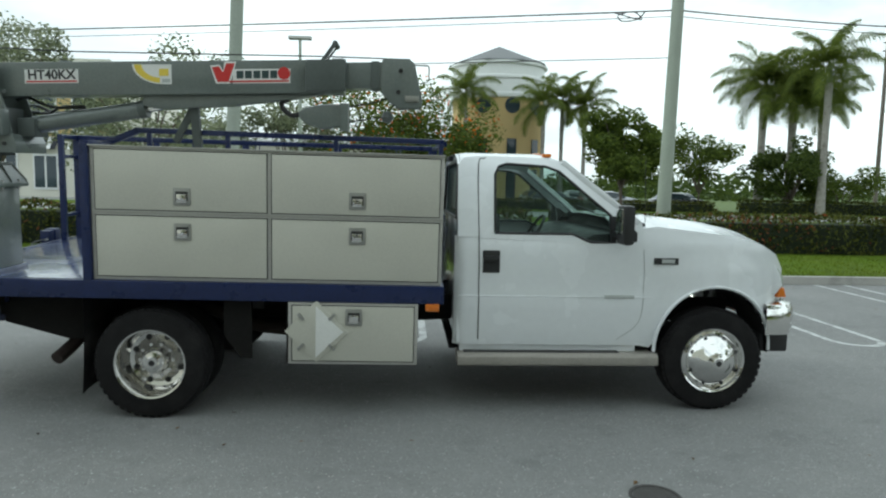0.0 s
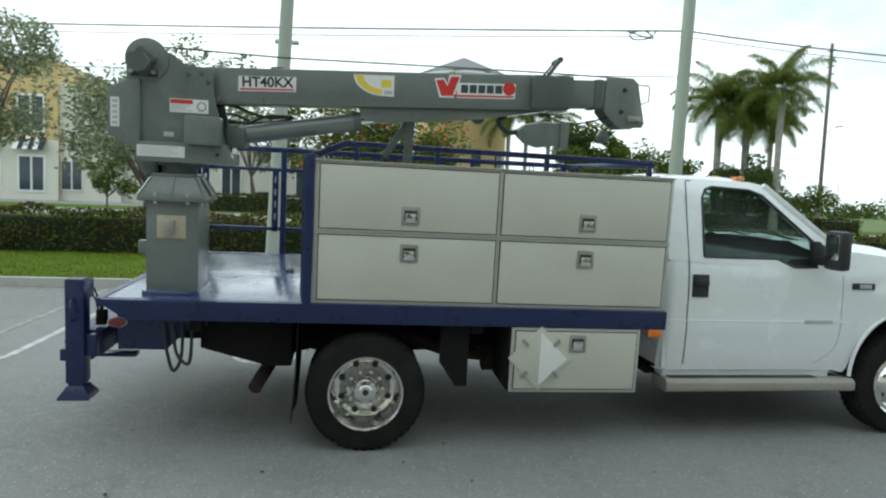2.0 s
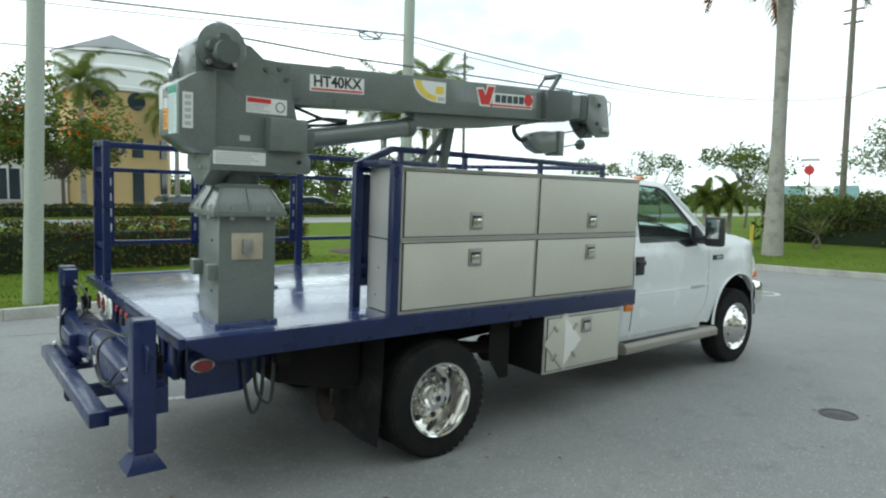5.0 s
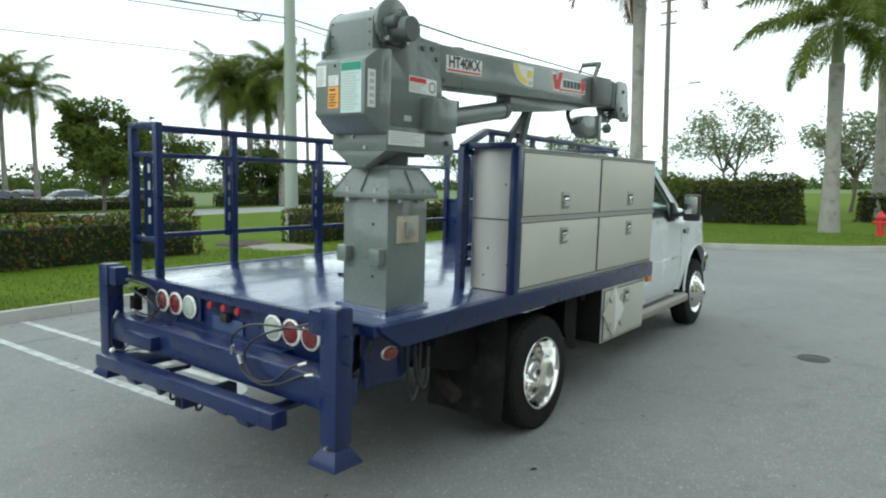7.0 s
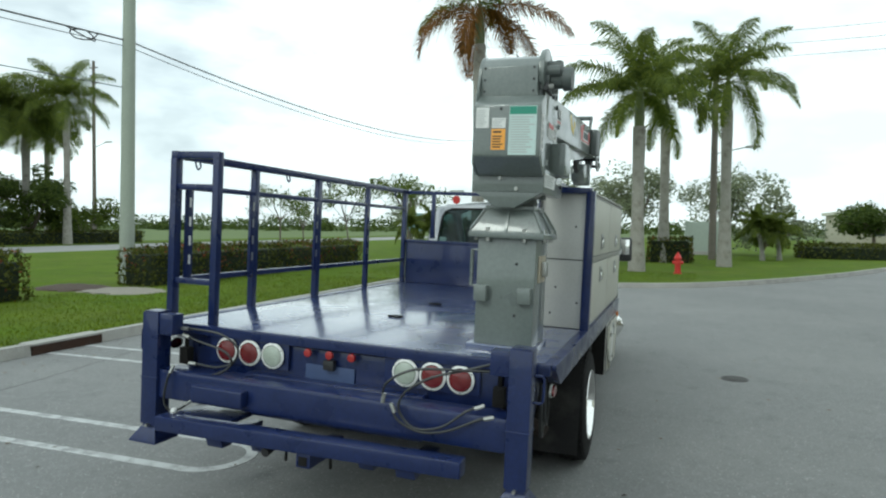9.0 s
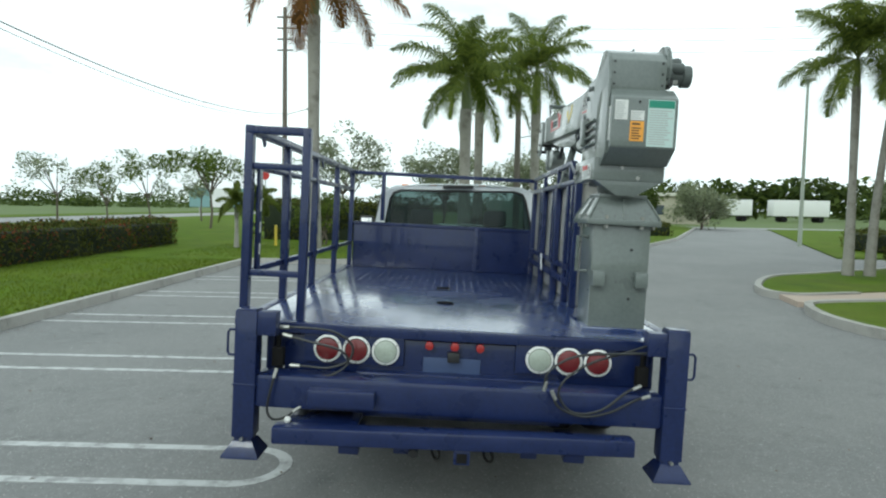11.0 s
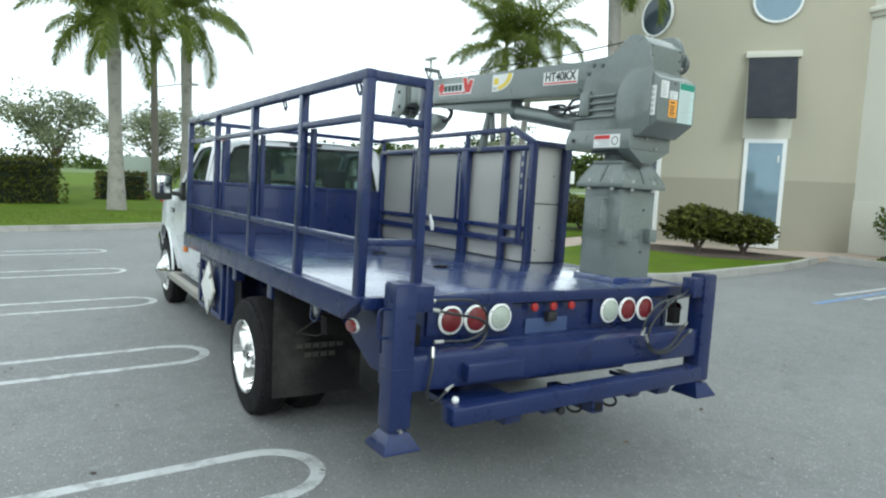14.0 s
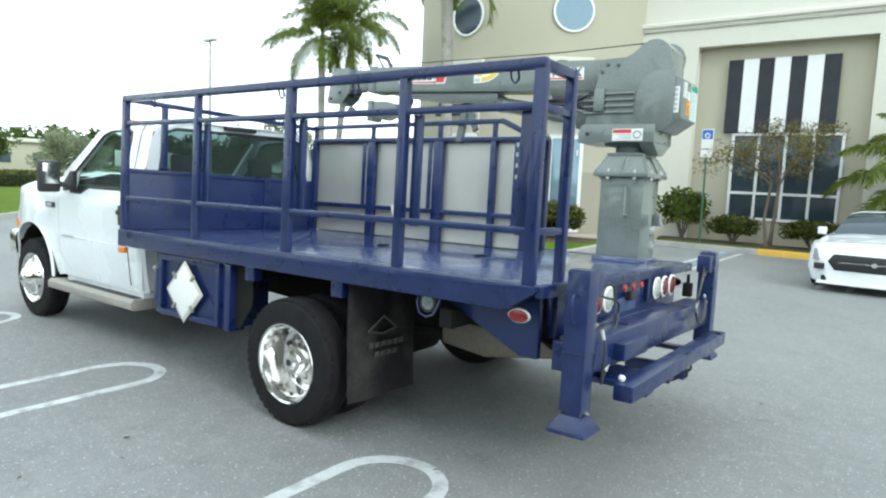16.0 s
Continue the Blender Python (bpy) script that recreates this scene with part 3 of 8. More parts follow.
# manhole cover
cover = thing("manhole_cover", (3.21, -2.43, 0), "small round cast-iron valve cover set in the asphalt", "manhole cover")
part("rim", lathed([(-0.02, 0.145), (0.006, 0.145), (0.006, 0.125), (-0.02, 0.125)], (3.21, -2.43, 0), "z", 36), M_iron, cover)
part("plate", lathed([(-0.02, 0.12), (0.004, 0.12), (0.004, 0.08), (0.007, 0.075), (0.007, 0.0)], (3.21, -2.43, 0), "z", 36), M_iron, cover)

# planted island and pavement before the building
isl = smooth_line([(7.15, -8.4), (6.75, -6.75), (6.2, -6.25), (5.0, -5.95), (3.85, -6.1), (3.15, -6.7), (3.05, -7.6), (3.15, -9.6), (3.3, -11.3), (3.7, -12.9)], 54)
single("kerb", ribbon(bmesh.new(), isl[::-1], 0.17, -0.1, 0.145, bevel=0.2), M_kerb, "curved pale concrete kerb of the planted island", "kerb", kind="structure")
single("lawn", prismed(isl + [(5.0, -12.6), (6.6, -12.0), (7.6, -11.2), (7.5, -9.6)], "z", -0.2, 0.11, bevel=0), M_grass, "mown green lawn of the planted island", "lawn", kind="structure")
far_isl = smooth_line([(8.35, -8.2), (8.0, -6.7), (9.2, -6.75), (11.4, -8.1), (12.6, -10.0), (14.2, -12.6), (16.5, -16.0), (18.5, -24)], 48)
single("kerb", ribbon(bmesh.new(), far_isl, 0.17, -0.1, 0.145, bevel=0.2), M_kerb, "curved pale concrete kerb of the planted island", "kerb", kind="structure")
single("lawn", prismed(far_isl[1:-1] + [(17.9, -24), (14.5, -24), (14.0, -18.0), (12.4, -14.4), (9.6, -12.0)], "z", -0.2, 0.125, bevel=0), M_grass, "mown green lawn beyond the footpath", "lawn", kind="structure")
single("pavement", prismed([(3.7, -12.9), (5.0, -12.61), (6.6, -12.01), (7.61, -11.2), (7.51, -9.6), (7.15, -8.4), (6.75, -6.75), (6.9, -6.3), (8.0, -6.5), (8.36, -8.2), (9.61, -12.01), (12.41, -14.41), (14.01, -18.0), (14.51, -24), (-30, -24), (-30, -13.9), (3.7, -13.9)], "z", -0.2, 0.105, bevel=0), M_paver, "pinkish concrete pavement along the building", "pavement", kind="structure")
single("lawn", prismed([(20, -14.6), (60, -31), (60, -60), (24, -60), (20, -24)], "z", -0.2, 0.06, bevel=0), M_grass, "mown green verge beyond the drive", "lawn", kind="structure")
single("kerb", boxed(-30, 3.7, -13.9, -13.72, -0.1, 0.14, bevel=0.01), M_kerb, "pale concrete kerb before the building", "kerb", kind="structure")
single("kerb_paint", boxed(-2.2, 0.2, -13.93, -13.70, -0.1, 0.146, bevel=0.01), M_yellow_line, "kerb stretch painted faded yellow", "kerb", kind="structure")

# ---- plants ----
def frond(vs, fs, base, az, rise, length, droop, rng, leaf=0.55, n=44, wide=0.026):
    """One feather leaf: a bent stem with drooping leaflets on both sides."""
    d = Vector((math.cos(az), math.sin(az), 0))
    side = Vector((-d.y, d.x, 0))
    pts, p, a = [], Vector(base), rise
    step = length / n
    for i in range(n + 1):
        pts.append(p.copy())
        p = p + (d * math.cos(a) + Vector((0, 0, math.sin(a)))) * step
        a -= droop / n * (0.5 + 1.2 * i / n)
    for i in range(n):
        t = i / n
        q, nx = pts[i], pts[i + 1]
        u = (nx - q).normalized()
        up = side.cross(u).normalized()
        w = 0.022 * (1 - t) + 0.006
        k = len(vs)
        vs += [q - side * w, q + side * w, nx + side * w, nx - side * w]
        fs.append((k, k + 1, k + 2, k + 3))
        if t < 0.1:
            continue
        ln = leaf * (math.sin(math.pi * min(1, 0.18 + t * 0.82)) ** 0.6) * rng.uniform(0.8, 1.15)
        for s in (-1, 1):
            for twin in (0, 1):
                out = (side * s * 0.75 + u * (0.45 + 0.25 * twin) + up * (0.3 - 0.9 * twin * rng.random() - 0.25)).normalized()
                b0 = q + u * step * 0.5 * twin
                tip = b0 + out * ln + Vector((0, 0, -ln * rng.uniform(0.35, 0.85)))
                mid = b0 + out * ln * 0.5 + Vector((0, 0, -ln * 0.05))
                k = len(vs)
                wv = u * wide
                vs += [b0 - wv, b0 + wv, mid + wv, mid - wv, tip]
                fs += [(k, k + 1, k + 2, k + 3), (k + 3, k + 2, k + 4)]


def palm(at, height, crown=3.0, girth=0.24, fronds=17, seed=1, lean=(0, 0), label="tall royal palm with a grey trunk on the lawn", leaf=0.6, shaft=1.3, dry=0, group="palms", wide=0.026):
    rng = random.Random(seed)
    x, y, z = at
    t = thing("palm_tree", at, label, "palm tree", group)
    ctrl, radii = [], []
    for i in range(13):
        s = i / 12
        ctrl.append((x + lean[0] * s * s, y + lean[1] * s * s, z - 0.1 + (height + 0.1) * s))
        radii.append(girth * (1.35 - 1.3 * s if s < 0.09 else 1.22 - 0.15 * math.cos((s - 0.45) * 5) - 0.42 * s))
    part("trunk", tube(bmesh.new(), ctrl, 0, 14, radii), M_palm_trunk, t)
    top = Vector(ctrl[-1])
    part("crownshaft", tube(bmesh.new(), [top - Vector((0, 0, 0.05)), top + Vector((0, 0, shaft * 0.3)), top + Vector((0, 0, shaft * 0.8)), top + Vector((0, 0, shaft * 1.15))], 0, 12, [girth * 0.72, girth * 0.8, girth * 0.55, girth * 0.2]), M_crownshaft, t, "smooth green crownshaft")
    vs, fs = [], []
    vd, fd = [], []
    head = top + Vector((0, 0, shaft))
    for i in range(fronds):
        az = i * 2.399 + rng.uniform(-0.25, 0.25)
        rise = radians(84 - 108 * (i / fronds) ** 1.05 + rng.uniform(-9, 9))
        old = i >= fronds - dry
        frond(vd if old else vs, fd if old else fs, head, az, rise, crown * rng.uniform(0.85, 1.12), radians(rng.uniform(62, 98)), rng, leaf, wide=wide)
    flat_mesh("crown", vs, fs, M_palm_leaf, t)
    if fd:
        flat_mesh("dry_skirt", vd, fd, M_palm_dry, t, "brown dry fronds")
    return t


def leaf_cloud(vs, fs, centre, radius, n, size, rng, squash=0.8):
    """Small leaves scattered through a rounded clump, more of them near its skin."""
    c = Vector(centre)
    for _ in range(n):
        d = Vector((rng.gauss(0, 1), rng.gauss(0, 1), rng.gauss(0, 1)))
        d.normalize()
        r = radius * (0.45 + 0.6 * rng.random() ** 0.6)
        p = c + Vector((d.x * r, d.y * r, d.z * r * squash))
        u = Vector((rng.gauss(0, 1), rng.gauss(0, 1), rng.gauss(0, 0.6))).normalized()
        v = (d + Vector((rng.gauss(0, 0.7), rng.gauss(0, 0.7), rng.gauss(0, 0.7)))).cross(u)
        if v.length < 1e-3:
            continue
        v.normalize()
        s = size * rng.uniform(0.6, 1.4)
        k = len(vs)
        vs += [p - u * s, p - v * s * 0.42, p + u * s, p + v * s * 0.42]
        fs.append((k, k + 1, k + 2, k + 3))


def tree(at, height, spread, mat=None, seed=1, trunk=0.12, clumps=22, leaves=120, size=0.11, low=0.35, label="leafy green tree on the verge", stems=1, squash=0.8, name="tree", flowers=0, group="trees", gap=1.0):
    rng = random.Random(seed)
    x, y, z = at
    t = thing(name, at, label, "tree", group)
    bm = bmesh.new()
    ends = []
    for s in range(stems):
        a0 = rng.uniform(0, 6.28)
        foot = Vector((x + 0.08 * s * math.cos(a0), y + 0.08 * s * math.sin(a0), z - 0.05))
        fork = Vector((x + spread * 0.12 * math.cos(a0) * (stems > 1), y + spread * 0.12 * math.sin(a0) * (stems > 1), z + height * low))
        tube(bm, [foot, (foot + fork) / 2 + Vector((rng.uniform(-.1, .1), rng.uniform(-.1, .1), 0)), fork], 0, 8, [trunk, trunk * 0.85, trunk * 0.7])
        nl = max(3, clumps // (3 * stems))
        for i in range(nl):
            a = a0 + i * 2.4 + rng.uniform(-0.3, 0.3)
            f = rng.uniform(0.35, 1.0)
            end = Vector((x + spread * f * math.cos(a), y + spread * f * math.sin(a), z + height * rng.uniform(low + 0.18, 0.93) * (1.0 - 0.12 * f)))
            mid = fork.lerp(end, 0.5) + Vector((0, 0, height * 0.06))
            tube(bm, [fork, mid, end], 0, 6, [trunk * 0.55, trunk * 0.32, trunk * 0.08])
            ends.append((mid, end))
    part("trunk", bm, M_bark, t)
    vs, fs = [], []
    vf, ff = [], []
    for i in range(clumps):
        mid, end = ends[i % len(ends)]
        c = mid.lerp(end, rng.uniform(0.35, 1.1)) + Vector((rng.gauss(0, 1), rng.gauss(0, 1), rng.gauss(0, 0.7))) * spread * 0.16
        c.z = min(max(c.z, z + height * (low + 0.05)), z + height * 0.95)
        leaf_cloud(vs, fs, c, spread * rng.uniform(0.2, 0.36) * gap, leaves, size, rng, squash)
        if flowers:
            leaf_cloud(vf, ff, c + Vector((0, 0, spread * 0.12)), spread * 0.25, flowers, size * 0.9, rng, squash)
    flat_mesh("crown", vs, fs, mat or M_leaf, t)
    if vf:
        tagged(flat_mesh("blossom", vf, ff, M_flower, t, "orange flowers"), kind="stuff")
    return t


def hedge(x0, x1, y0, y1, z, height, seed=1, mat=None, density=230, size=0.055, label="clipped green hedge", red=0.0, wave=0.05):
    """A clipped hedge: a dark box painted as its inner shade and a skin of small leaves, uneven on top."""
    rng = random.Random(seed)
    t = thing("hedge", ((x0 + x1) / 2, (y0 + y1) / 2, z), label, "hedge")
    m = 0.12
    part("shade_core", boxed(x0 + m, x1 - m, y0 + m, y1 - m, z - 0.02, z + height - m * 1.3, bevel=0.08), M_hedge_inner_shade, t)
    vs, fs, vr, fr = [], [], [], []
    lx, ly = x1 - x0, y1 - y0
    areas = [lx * ly, lx * height, lx * height, ly * height, ly * height]
    for k, a in enumerate(areas):
        for _ in range(int(a * density)):
            u, v = rng.random(), rng.random()
            bump = wave * (math.sin(u * lx * 2.1 + seed) + math.sin(u * lx * 4.7 + v * 5)) + rng.gauss(0, 0.035)
            if k == 0:
                p, nrm = Vector((x0 + u * lx, y0 + v * ly, z + height + bump)), Vector((0, 0, 1))
            elif k < 3:
                p, nrm = Vector((x0 + u * lx, (y0 - bump) if k == 1 else (y1 + bump), z + v * height)), Vector((0, -1 if k == 1 else 1, 0))
            else:
                p, nrm = Vector(((x0 - bump) if k == 3 else (x1 + bump), y0 + u * ly, z + v * height)), Vector((-1 if k == 3 else 1, 0, 0))
            e = Vector((rng.gauss(0, 1), rng.gauss(0, 1), rng.gauss(0, 1))).normalized()
            w = (nrm + Vector((rng.gauss(0, .6), rng.gauss(0, .6), rng.gauss(0, .6)))).cross(e)
            if w.length < 1e-3:
                continue
            w.normalize()
            s = size * rng.uniform(0.6, 1.4)
            is_red = red and rng.random() < red * (0.5 + 0.5 * math.sin(u * lx * 1.3 + seed)) * (0.4 + 0.6 * v)
            vv, ff = (vr, fr) if is_red else (vs, fs)
            q = len(vv)
            vv += [p - e * s, p - w * s * 0.45, p + e * s, p + w * s * 0.45]
            ff.append((q, q + 1, q + 2, q + 3))
    flat_mesh("foliage", vs, fs, mat or M_hedge_leaf, t)
    if vr:
        flat_mesh("red_foliage", vr, fr, M_hedge_red, t, "reddish young leaves")
    return t


def bush(at, rx, ry, h, seed=1, mat=None, n=1500, size=0.06, label="rounded green shrub", group="shrubs", name="shrub"):
    rng = random.Random(seed)
    t = thing(name, at, label, "shrub", group)
    x, y, z = at
    bm = bmesh.new()
    for i in range(7):
        a = i * 0.9
        tube(bm, [(x, y, z - 0.03), (x + rx * 0.3 * math.cos(a), y + ry * 0.3 * math.sin(a), z + h * 0.4), (x + rx * 0.6 * math.cos(a), y + ry * 0.6 * math.sin(a), z + h * 0.75)], 0, 5, [0.025, 0.018, 0.008])
    part("stem", bm, M_bark, t)
    vs, fs = [], []
    for i in range(9):
        a, f = i * 2.4, math.sqrt((i + 0.5) / 9) * 0.62
        leaf_cloud(vs, fs, (x + rx * f * math.cos(a), y + ry * f * math.sin(a), z + h * (0.62 - 0.25 * f)), min(rx, ry) * 0.55, n // 9, size, rng, h / (rx + ry) * 1.1)
    flat_mesh("foliage", vs, fs, mat or M_hedge_leaf, t)
    return t


# hedge rows along the lawn
hedge(-22, 5.0, 10.75, 11.95, 0.1, 0.95, 3, red=0.22, label="long clipped hedge with a few reddish leaves along the lawn", density=260)
hedge(8.3, 20.2, 10.75, 11.85, 0.1, 0.95, 4, red=0.3, label="clipped hedge with red-tinged leaves along the lawn", density=240)
hedge(-11.6, -2, 42.5, 44, 0.06, 1.2, 5, density=60, size=0.11, label="low hedge on the far verge")
hedge(1, 26, 44.5, 46, 0.06, 0.75, 6, density=60, size=0.11, label="low hedge on the far verge")
hedge(28, 42, 43.5, 45, 0.06, 1.0, 7, density=60, size=0.11, label="low hedge on the far verge")
hedge(24.6, 26.4, 1.2, 8.8, 0.1, 1.7, 8, density=140, size=0.085, label="tall dark hedge at the end of the car park", wave=0.16)
hedge(28.2, 29.4, -2.5, -0.5, 0.1, 1.2, 9, density=120, size=0.08, label="clipped hedge beside the palms", red=0.3)
hedge(37, 40, -14, -8.6, 0.1, 0.8, 10, density=60, size=0.1, label="low dark hedge beyond the palms")
hedge(11.5, 26, -19.5, -18.2, 0.12, 0.85, 12, density=120, size=0.07, label="clipped hedge beyond the building")

# palms on the lawn at the end of the car park
palm((21.0, -0.38, 0.1), 5.45, 3.4, 0.25, 19, 11, leaf=0.68)
palm((28.6, -1.2, 0.1), 6.4, 3.4, 0.25, 17, 12, leaf=0.68)
palm((26.0, -3.75, 0.1), 6.7, 3.6, 0.25, 19, 13, leaf=0.7)
palm((17.5, 4.88, 0.1), 8.0, 3.4, 0.23, 19, 14, label="very tall royal palm with a pale trunk and some dry fronds", dry=6, leaf=0.8)
palm((18.9, 8.0, 0.1), 1.45, 0.95, 0.085, 15, 23, (0.3, 0.1), "low date palm with thin leaning trunks on the lawn", leaf=0.26, shaft=0.15, wide=0.014)
palm((19.7, 7.5, 0.1), 1.6, 0.95, 0.085, 15, 24, (-0.25, -0.2), "low date palm with thin leaning trunks on the lawn", leaf=0.26, shaft=0.15, wide=0.014)
palm((33.5, -6.1, 0.1), 1.5, 1.5, 0.12, 14, 25, (0.3, 0.2), "low bushy date palm on the lawn", leaf=0.4, shaft=0.2)
palm((34.2, -7.0, 0.1), 1.3, 1.5, 0.12, 14, 26, (-0.3, 0.2), "low bushy date palm on the lawn", leaf=0.4, shaft=0.2)
# palms across the street
palm((31.0, 47.4, 0.06), 9.2, 4.3, 0.34, 30, 15, group="palms across the street", leaf=1.2)
palm((33.2, 46.8, 0.06), 8.3, 4.3, 0.34, 32, 16, group="palms across the street", leaf=1.2)
palm((33.3, 42.6, 0.06), 9.9, 3.9, 0.27, 22, 17, group="palms across the street", leaf=1.05)
palm((37.6, 49.9, 0.06), 8.4, 3.7, 0.24, 22, 18, group="palms across the street", leaf=1.0)
palm((6.9, 52.5, 0.06), 8.6, 3.6, 0.2, 16, 19, label="palm before the yellow round tower", group="palms across the street", leaf=0.8)
palm((13.6, 51.5, 0.06), 7.6, 3.6, 0.2, 16, 20, label="palm before the yellow round tower", group="palms across the street", leaf=0.8)
palm((15.6, 53.0, 0.06), 8.2, 3.4, 0.2, 16, 29, label="palm before the yellow round tower", group="palms across the street", leaf=0.8)
palm((17.4, 52.0, 0.06), 7.6, 3.4, 0.2, 16, 27, label="palm before the yellow round tower", group="palms across the street", leaf=0.8)
# palms beside the near building
palm((12.1, -10.3, 0.1), 4.9, 2.35, 0.115, 15, 21, (0.0, 0.05), "slender palm with arching fronds on the island", leaf=0.5, shaft=0.7, group="palms by the building", wide=0.017)
palm((12.0, -10.8, 0.1), 5.3, 2.35, 0.11, 15, 22, (-0.3, -0.3), "slender leaning palm with arching fronds on the island", leaf=0.5, shaft=0.7, group="palms by the building", wide=0.017)
palm((6.27, -8.88, 0.1), 5.9, 2.1, 0.15, 13, 28, (0.12, 0.1), "grey-trunked palm on the island lawn", leaf=0.5, shaft=0.8, group="palms by the building", wide=0.017)

# trees along the street
tree((-5.6, 12.9, 0.1), 5.6, 2.2, M_leaf_silver_haze, 31, 0.07, 52, 150, 0.075, 0.26, "grey-green multi-stemmed tree behind the hedge", stems=3)
tree((-11.0, 15.2, 0.1), 7.4, 2.2, M_leaf_silver_haze, 32, 0.1, 50, 160, 0.085, 0.25, "grey-green tree behind the hedge", stems=2)
tree((-11.6, 28.0, 0.1), 3.2, 1.15, M_leaf, 73, 0.06, 26, 120, 0.075, 0.3, "small round dark green tree on the lawn")
tree((-7.2, 47.0, 0.06), 8.5, 3.6, M_leaf_silver_haze, 33, 0.13, 34, 130, 0.16, 0.3, "open grey-green tree on the far verge", stems=2)
tree((-13.0, 46.5, 0.06), 8.5, 3.6, M_leaf_silver_haze, 49, 0.13, 34, 130, 0.16, 0.3, "open grey-green tree on the far verge", stems=2)
tree((4.6, 46.0, 0.06), 8.2, 4.4, M_leaf, 34, 0.14, 44, 170, 0.17, 0.3, "tree with orange flowers on the far verge", flowers=9)
tree((-1.0, 46.5, 0.06), 10.2, 5.4, M_leaf, 35, 0.14, 50, 170, 0.17, 0.3, "tree with orange flowers on the far verge", flowers=9)
tree((17.4, 41.5, 0.06), 7.8, 2.9, M_leaf, 36, 0.16, 84, 230, 0.16, 0.22, "dense round green tree on the far verge")
tree((32.4, 45.2, 0.06), 7.0, 3.4, M_leaf_dark, 37, 0.16, 40, 190, 0.16, 0.12, "dark bushy tree under the palms")
tree((36.2, 44.4, 0.06), 4.6, 2.8, M_leaf, 38, 0.1, 24, 150, 0.14, 0.1, "low olive shrub-like tree under the palms")
tree((26.0, 47.5, 0.06), 7.0, 3.2, M_leaf, 50, 0.1, 36, 150, 0.15, 0.2, "full olive-green tree on the far verge")
tree((18.5, 12.6, 0.1), 3.6, 1.3, M_leaf, 39, 0.04, 16, 60, 0.06, 0.4, "thin young tree on the lawn", gap=0.8)
tree((26, 14.6, 0.1), 4.4, 2.0, M_leaf, 40, 0.05, 22, 80, 0.07, 0.4, "thin young tree on the lawn", gap=0.8)
tree((38, 7.0, 0.06), 7.8, 3.2, M_leaf_silver_haze, 41, 0.1, 44, 110, 0.11, 0.3, "airy tree beyond the tall hedge", stems=2)
tree((39, 0.8, 0.06), 6.4, 3.0, M_leaf_silver_haze, 42, 0.1, 46, 130, 0.11, 0.3, "airy tree beyond the tall hedge", stems=2)
tree((42, -5.0, 0.06), 5.8, 2.8, M_leaf_silver_haze, 43, 0.1, 46, 130, 0.1, 0.35, "airy tree behind the palms", stems=2)
# green tree in the pale leaf colour: distance haze is put into it
tree((40, -6.9, 0.06), 4.7, 2.6, M_leaf_silver_haze, 44, 0.12, 36, 110, 0.12, 0.12, "low round green tree beyond the lawn")
tree((57.2, -23.4, 0.06), 4.6, 3.1, M_leaf_silver_haze, 71, 0.14, 44, 150, 0.14, 0.12, "round grey-green tree beyond the side street")
tree((72, -20.5, 0.06), 4.6, 3.8, M_leaf_dark, 45, 0.2, 34, 150, 0.2, 0.3, "broad dark tree far across the field")
tree((21.5, 5.4, 0.1), 2.3, 1.3, M_leaf, 46, 0.05, 14, 80, 0.08, 0.2, "low bare-stemmed shrub by the tall hedge", stems=3)
tree((32, 22.6, 0.06), 4.8, 2.4, M_leaf_silver_haze, 47, 0.07, 20, 70, 0.09, 0.4, "thin airy tree on the lawn", gap=0.8)
tree((52, 22, 0.06), 5.0, 2.8, M_leaf_silver_haze, 48, 0.08, 20, 70, 0.12, 0.4, "thin airy tree on the lawn", gap=0.8)
tree((36, 15.3, 0.06), 5.6, 2.8, M_leaf, 55, 0.09, 26, 90, 0.11, 0.4, "airy tree on the lawn far off", gap=0.9)
tree((30, -24, 0.06), 4.6, 1.6, M_leaf_silver_haze, 56, 0.08, 22, 100, 0.11, 0.3, "round green tree beyond the drive")
tree((80, -62, 0.06), 9, 7, M_leaf_dark, 57, 0.2, 34, 150, 0.3, 0.2, "dark broad tree on the horizon")

# far woods along the horizon
rng = random.Random(77)
vs, fs = [], []
for i in range(300):
    a = radians(-75 + 210 * i / 299 + rng.uniform(-0.4, 0.4))
    d = rng.uniform(200, 270)
    if 60 < math.degrees(a) < 135:
        d *= 0.6
    leaf_cloud(vs, fs, (d * math.cos(a), d * math.sin(a), rng.uniform(0.3, 2.2)), rng.uniform(3.0, 6.5), 260, 0.6, rng, 0.75)
for i in range(60):
    a = radians(-58 + 40 * i / 59 + rng.uniform(-0.3, 0.3))
    leaf_cloud(vs, fs, (165 * math.cos(a), 165 * math.sin(a), rng.uniform(3.0, 6.5)), rng.uniform(3.5, 5.5), 160, 0.9, rng, 0.8)
tagged(flat_mesh("far_woods", vs, fs, M_leaf_dark), "dark woods along the horizon", "woods", kind="stuff")
# shrubs by the building
single("planting_bed", prismed([(3.75, -12.75), (3.7, -11.2), (4.6, -10.3), (6.2, -10.1), (7.3, -10.0), (7.4, -11.1), (6.5, -11.9), (5.0, -12.5)], "z", 0.0, 0.122, bevel=0), M_mulch, "dark mulched bed under the shrubs", "planting bed", kind="structure")
bush((5.45, -11.15, 0.12), 0.85, 0.8, 1.3, 51, n=3400, size=0.075, label="large rounded green shrub before the tower")
bush((4.75, -11.9, 0.12), 0.7, 0.7, 1.1, 52, n=2800, size=0.075, label="large rounded green shrub before the tower")
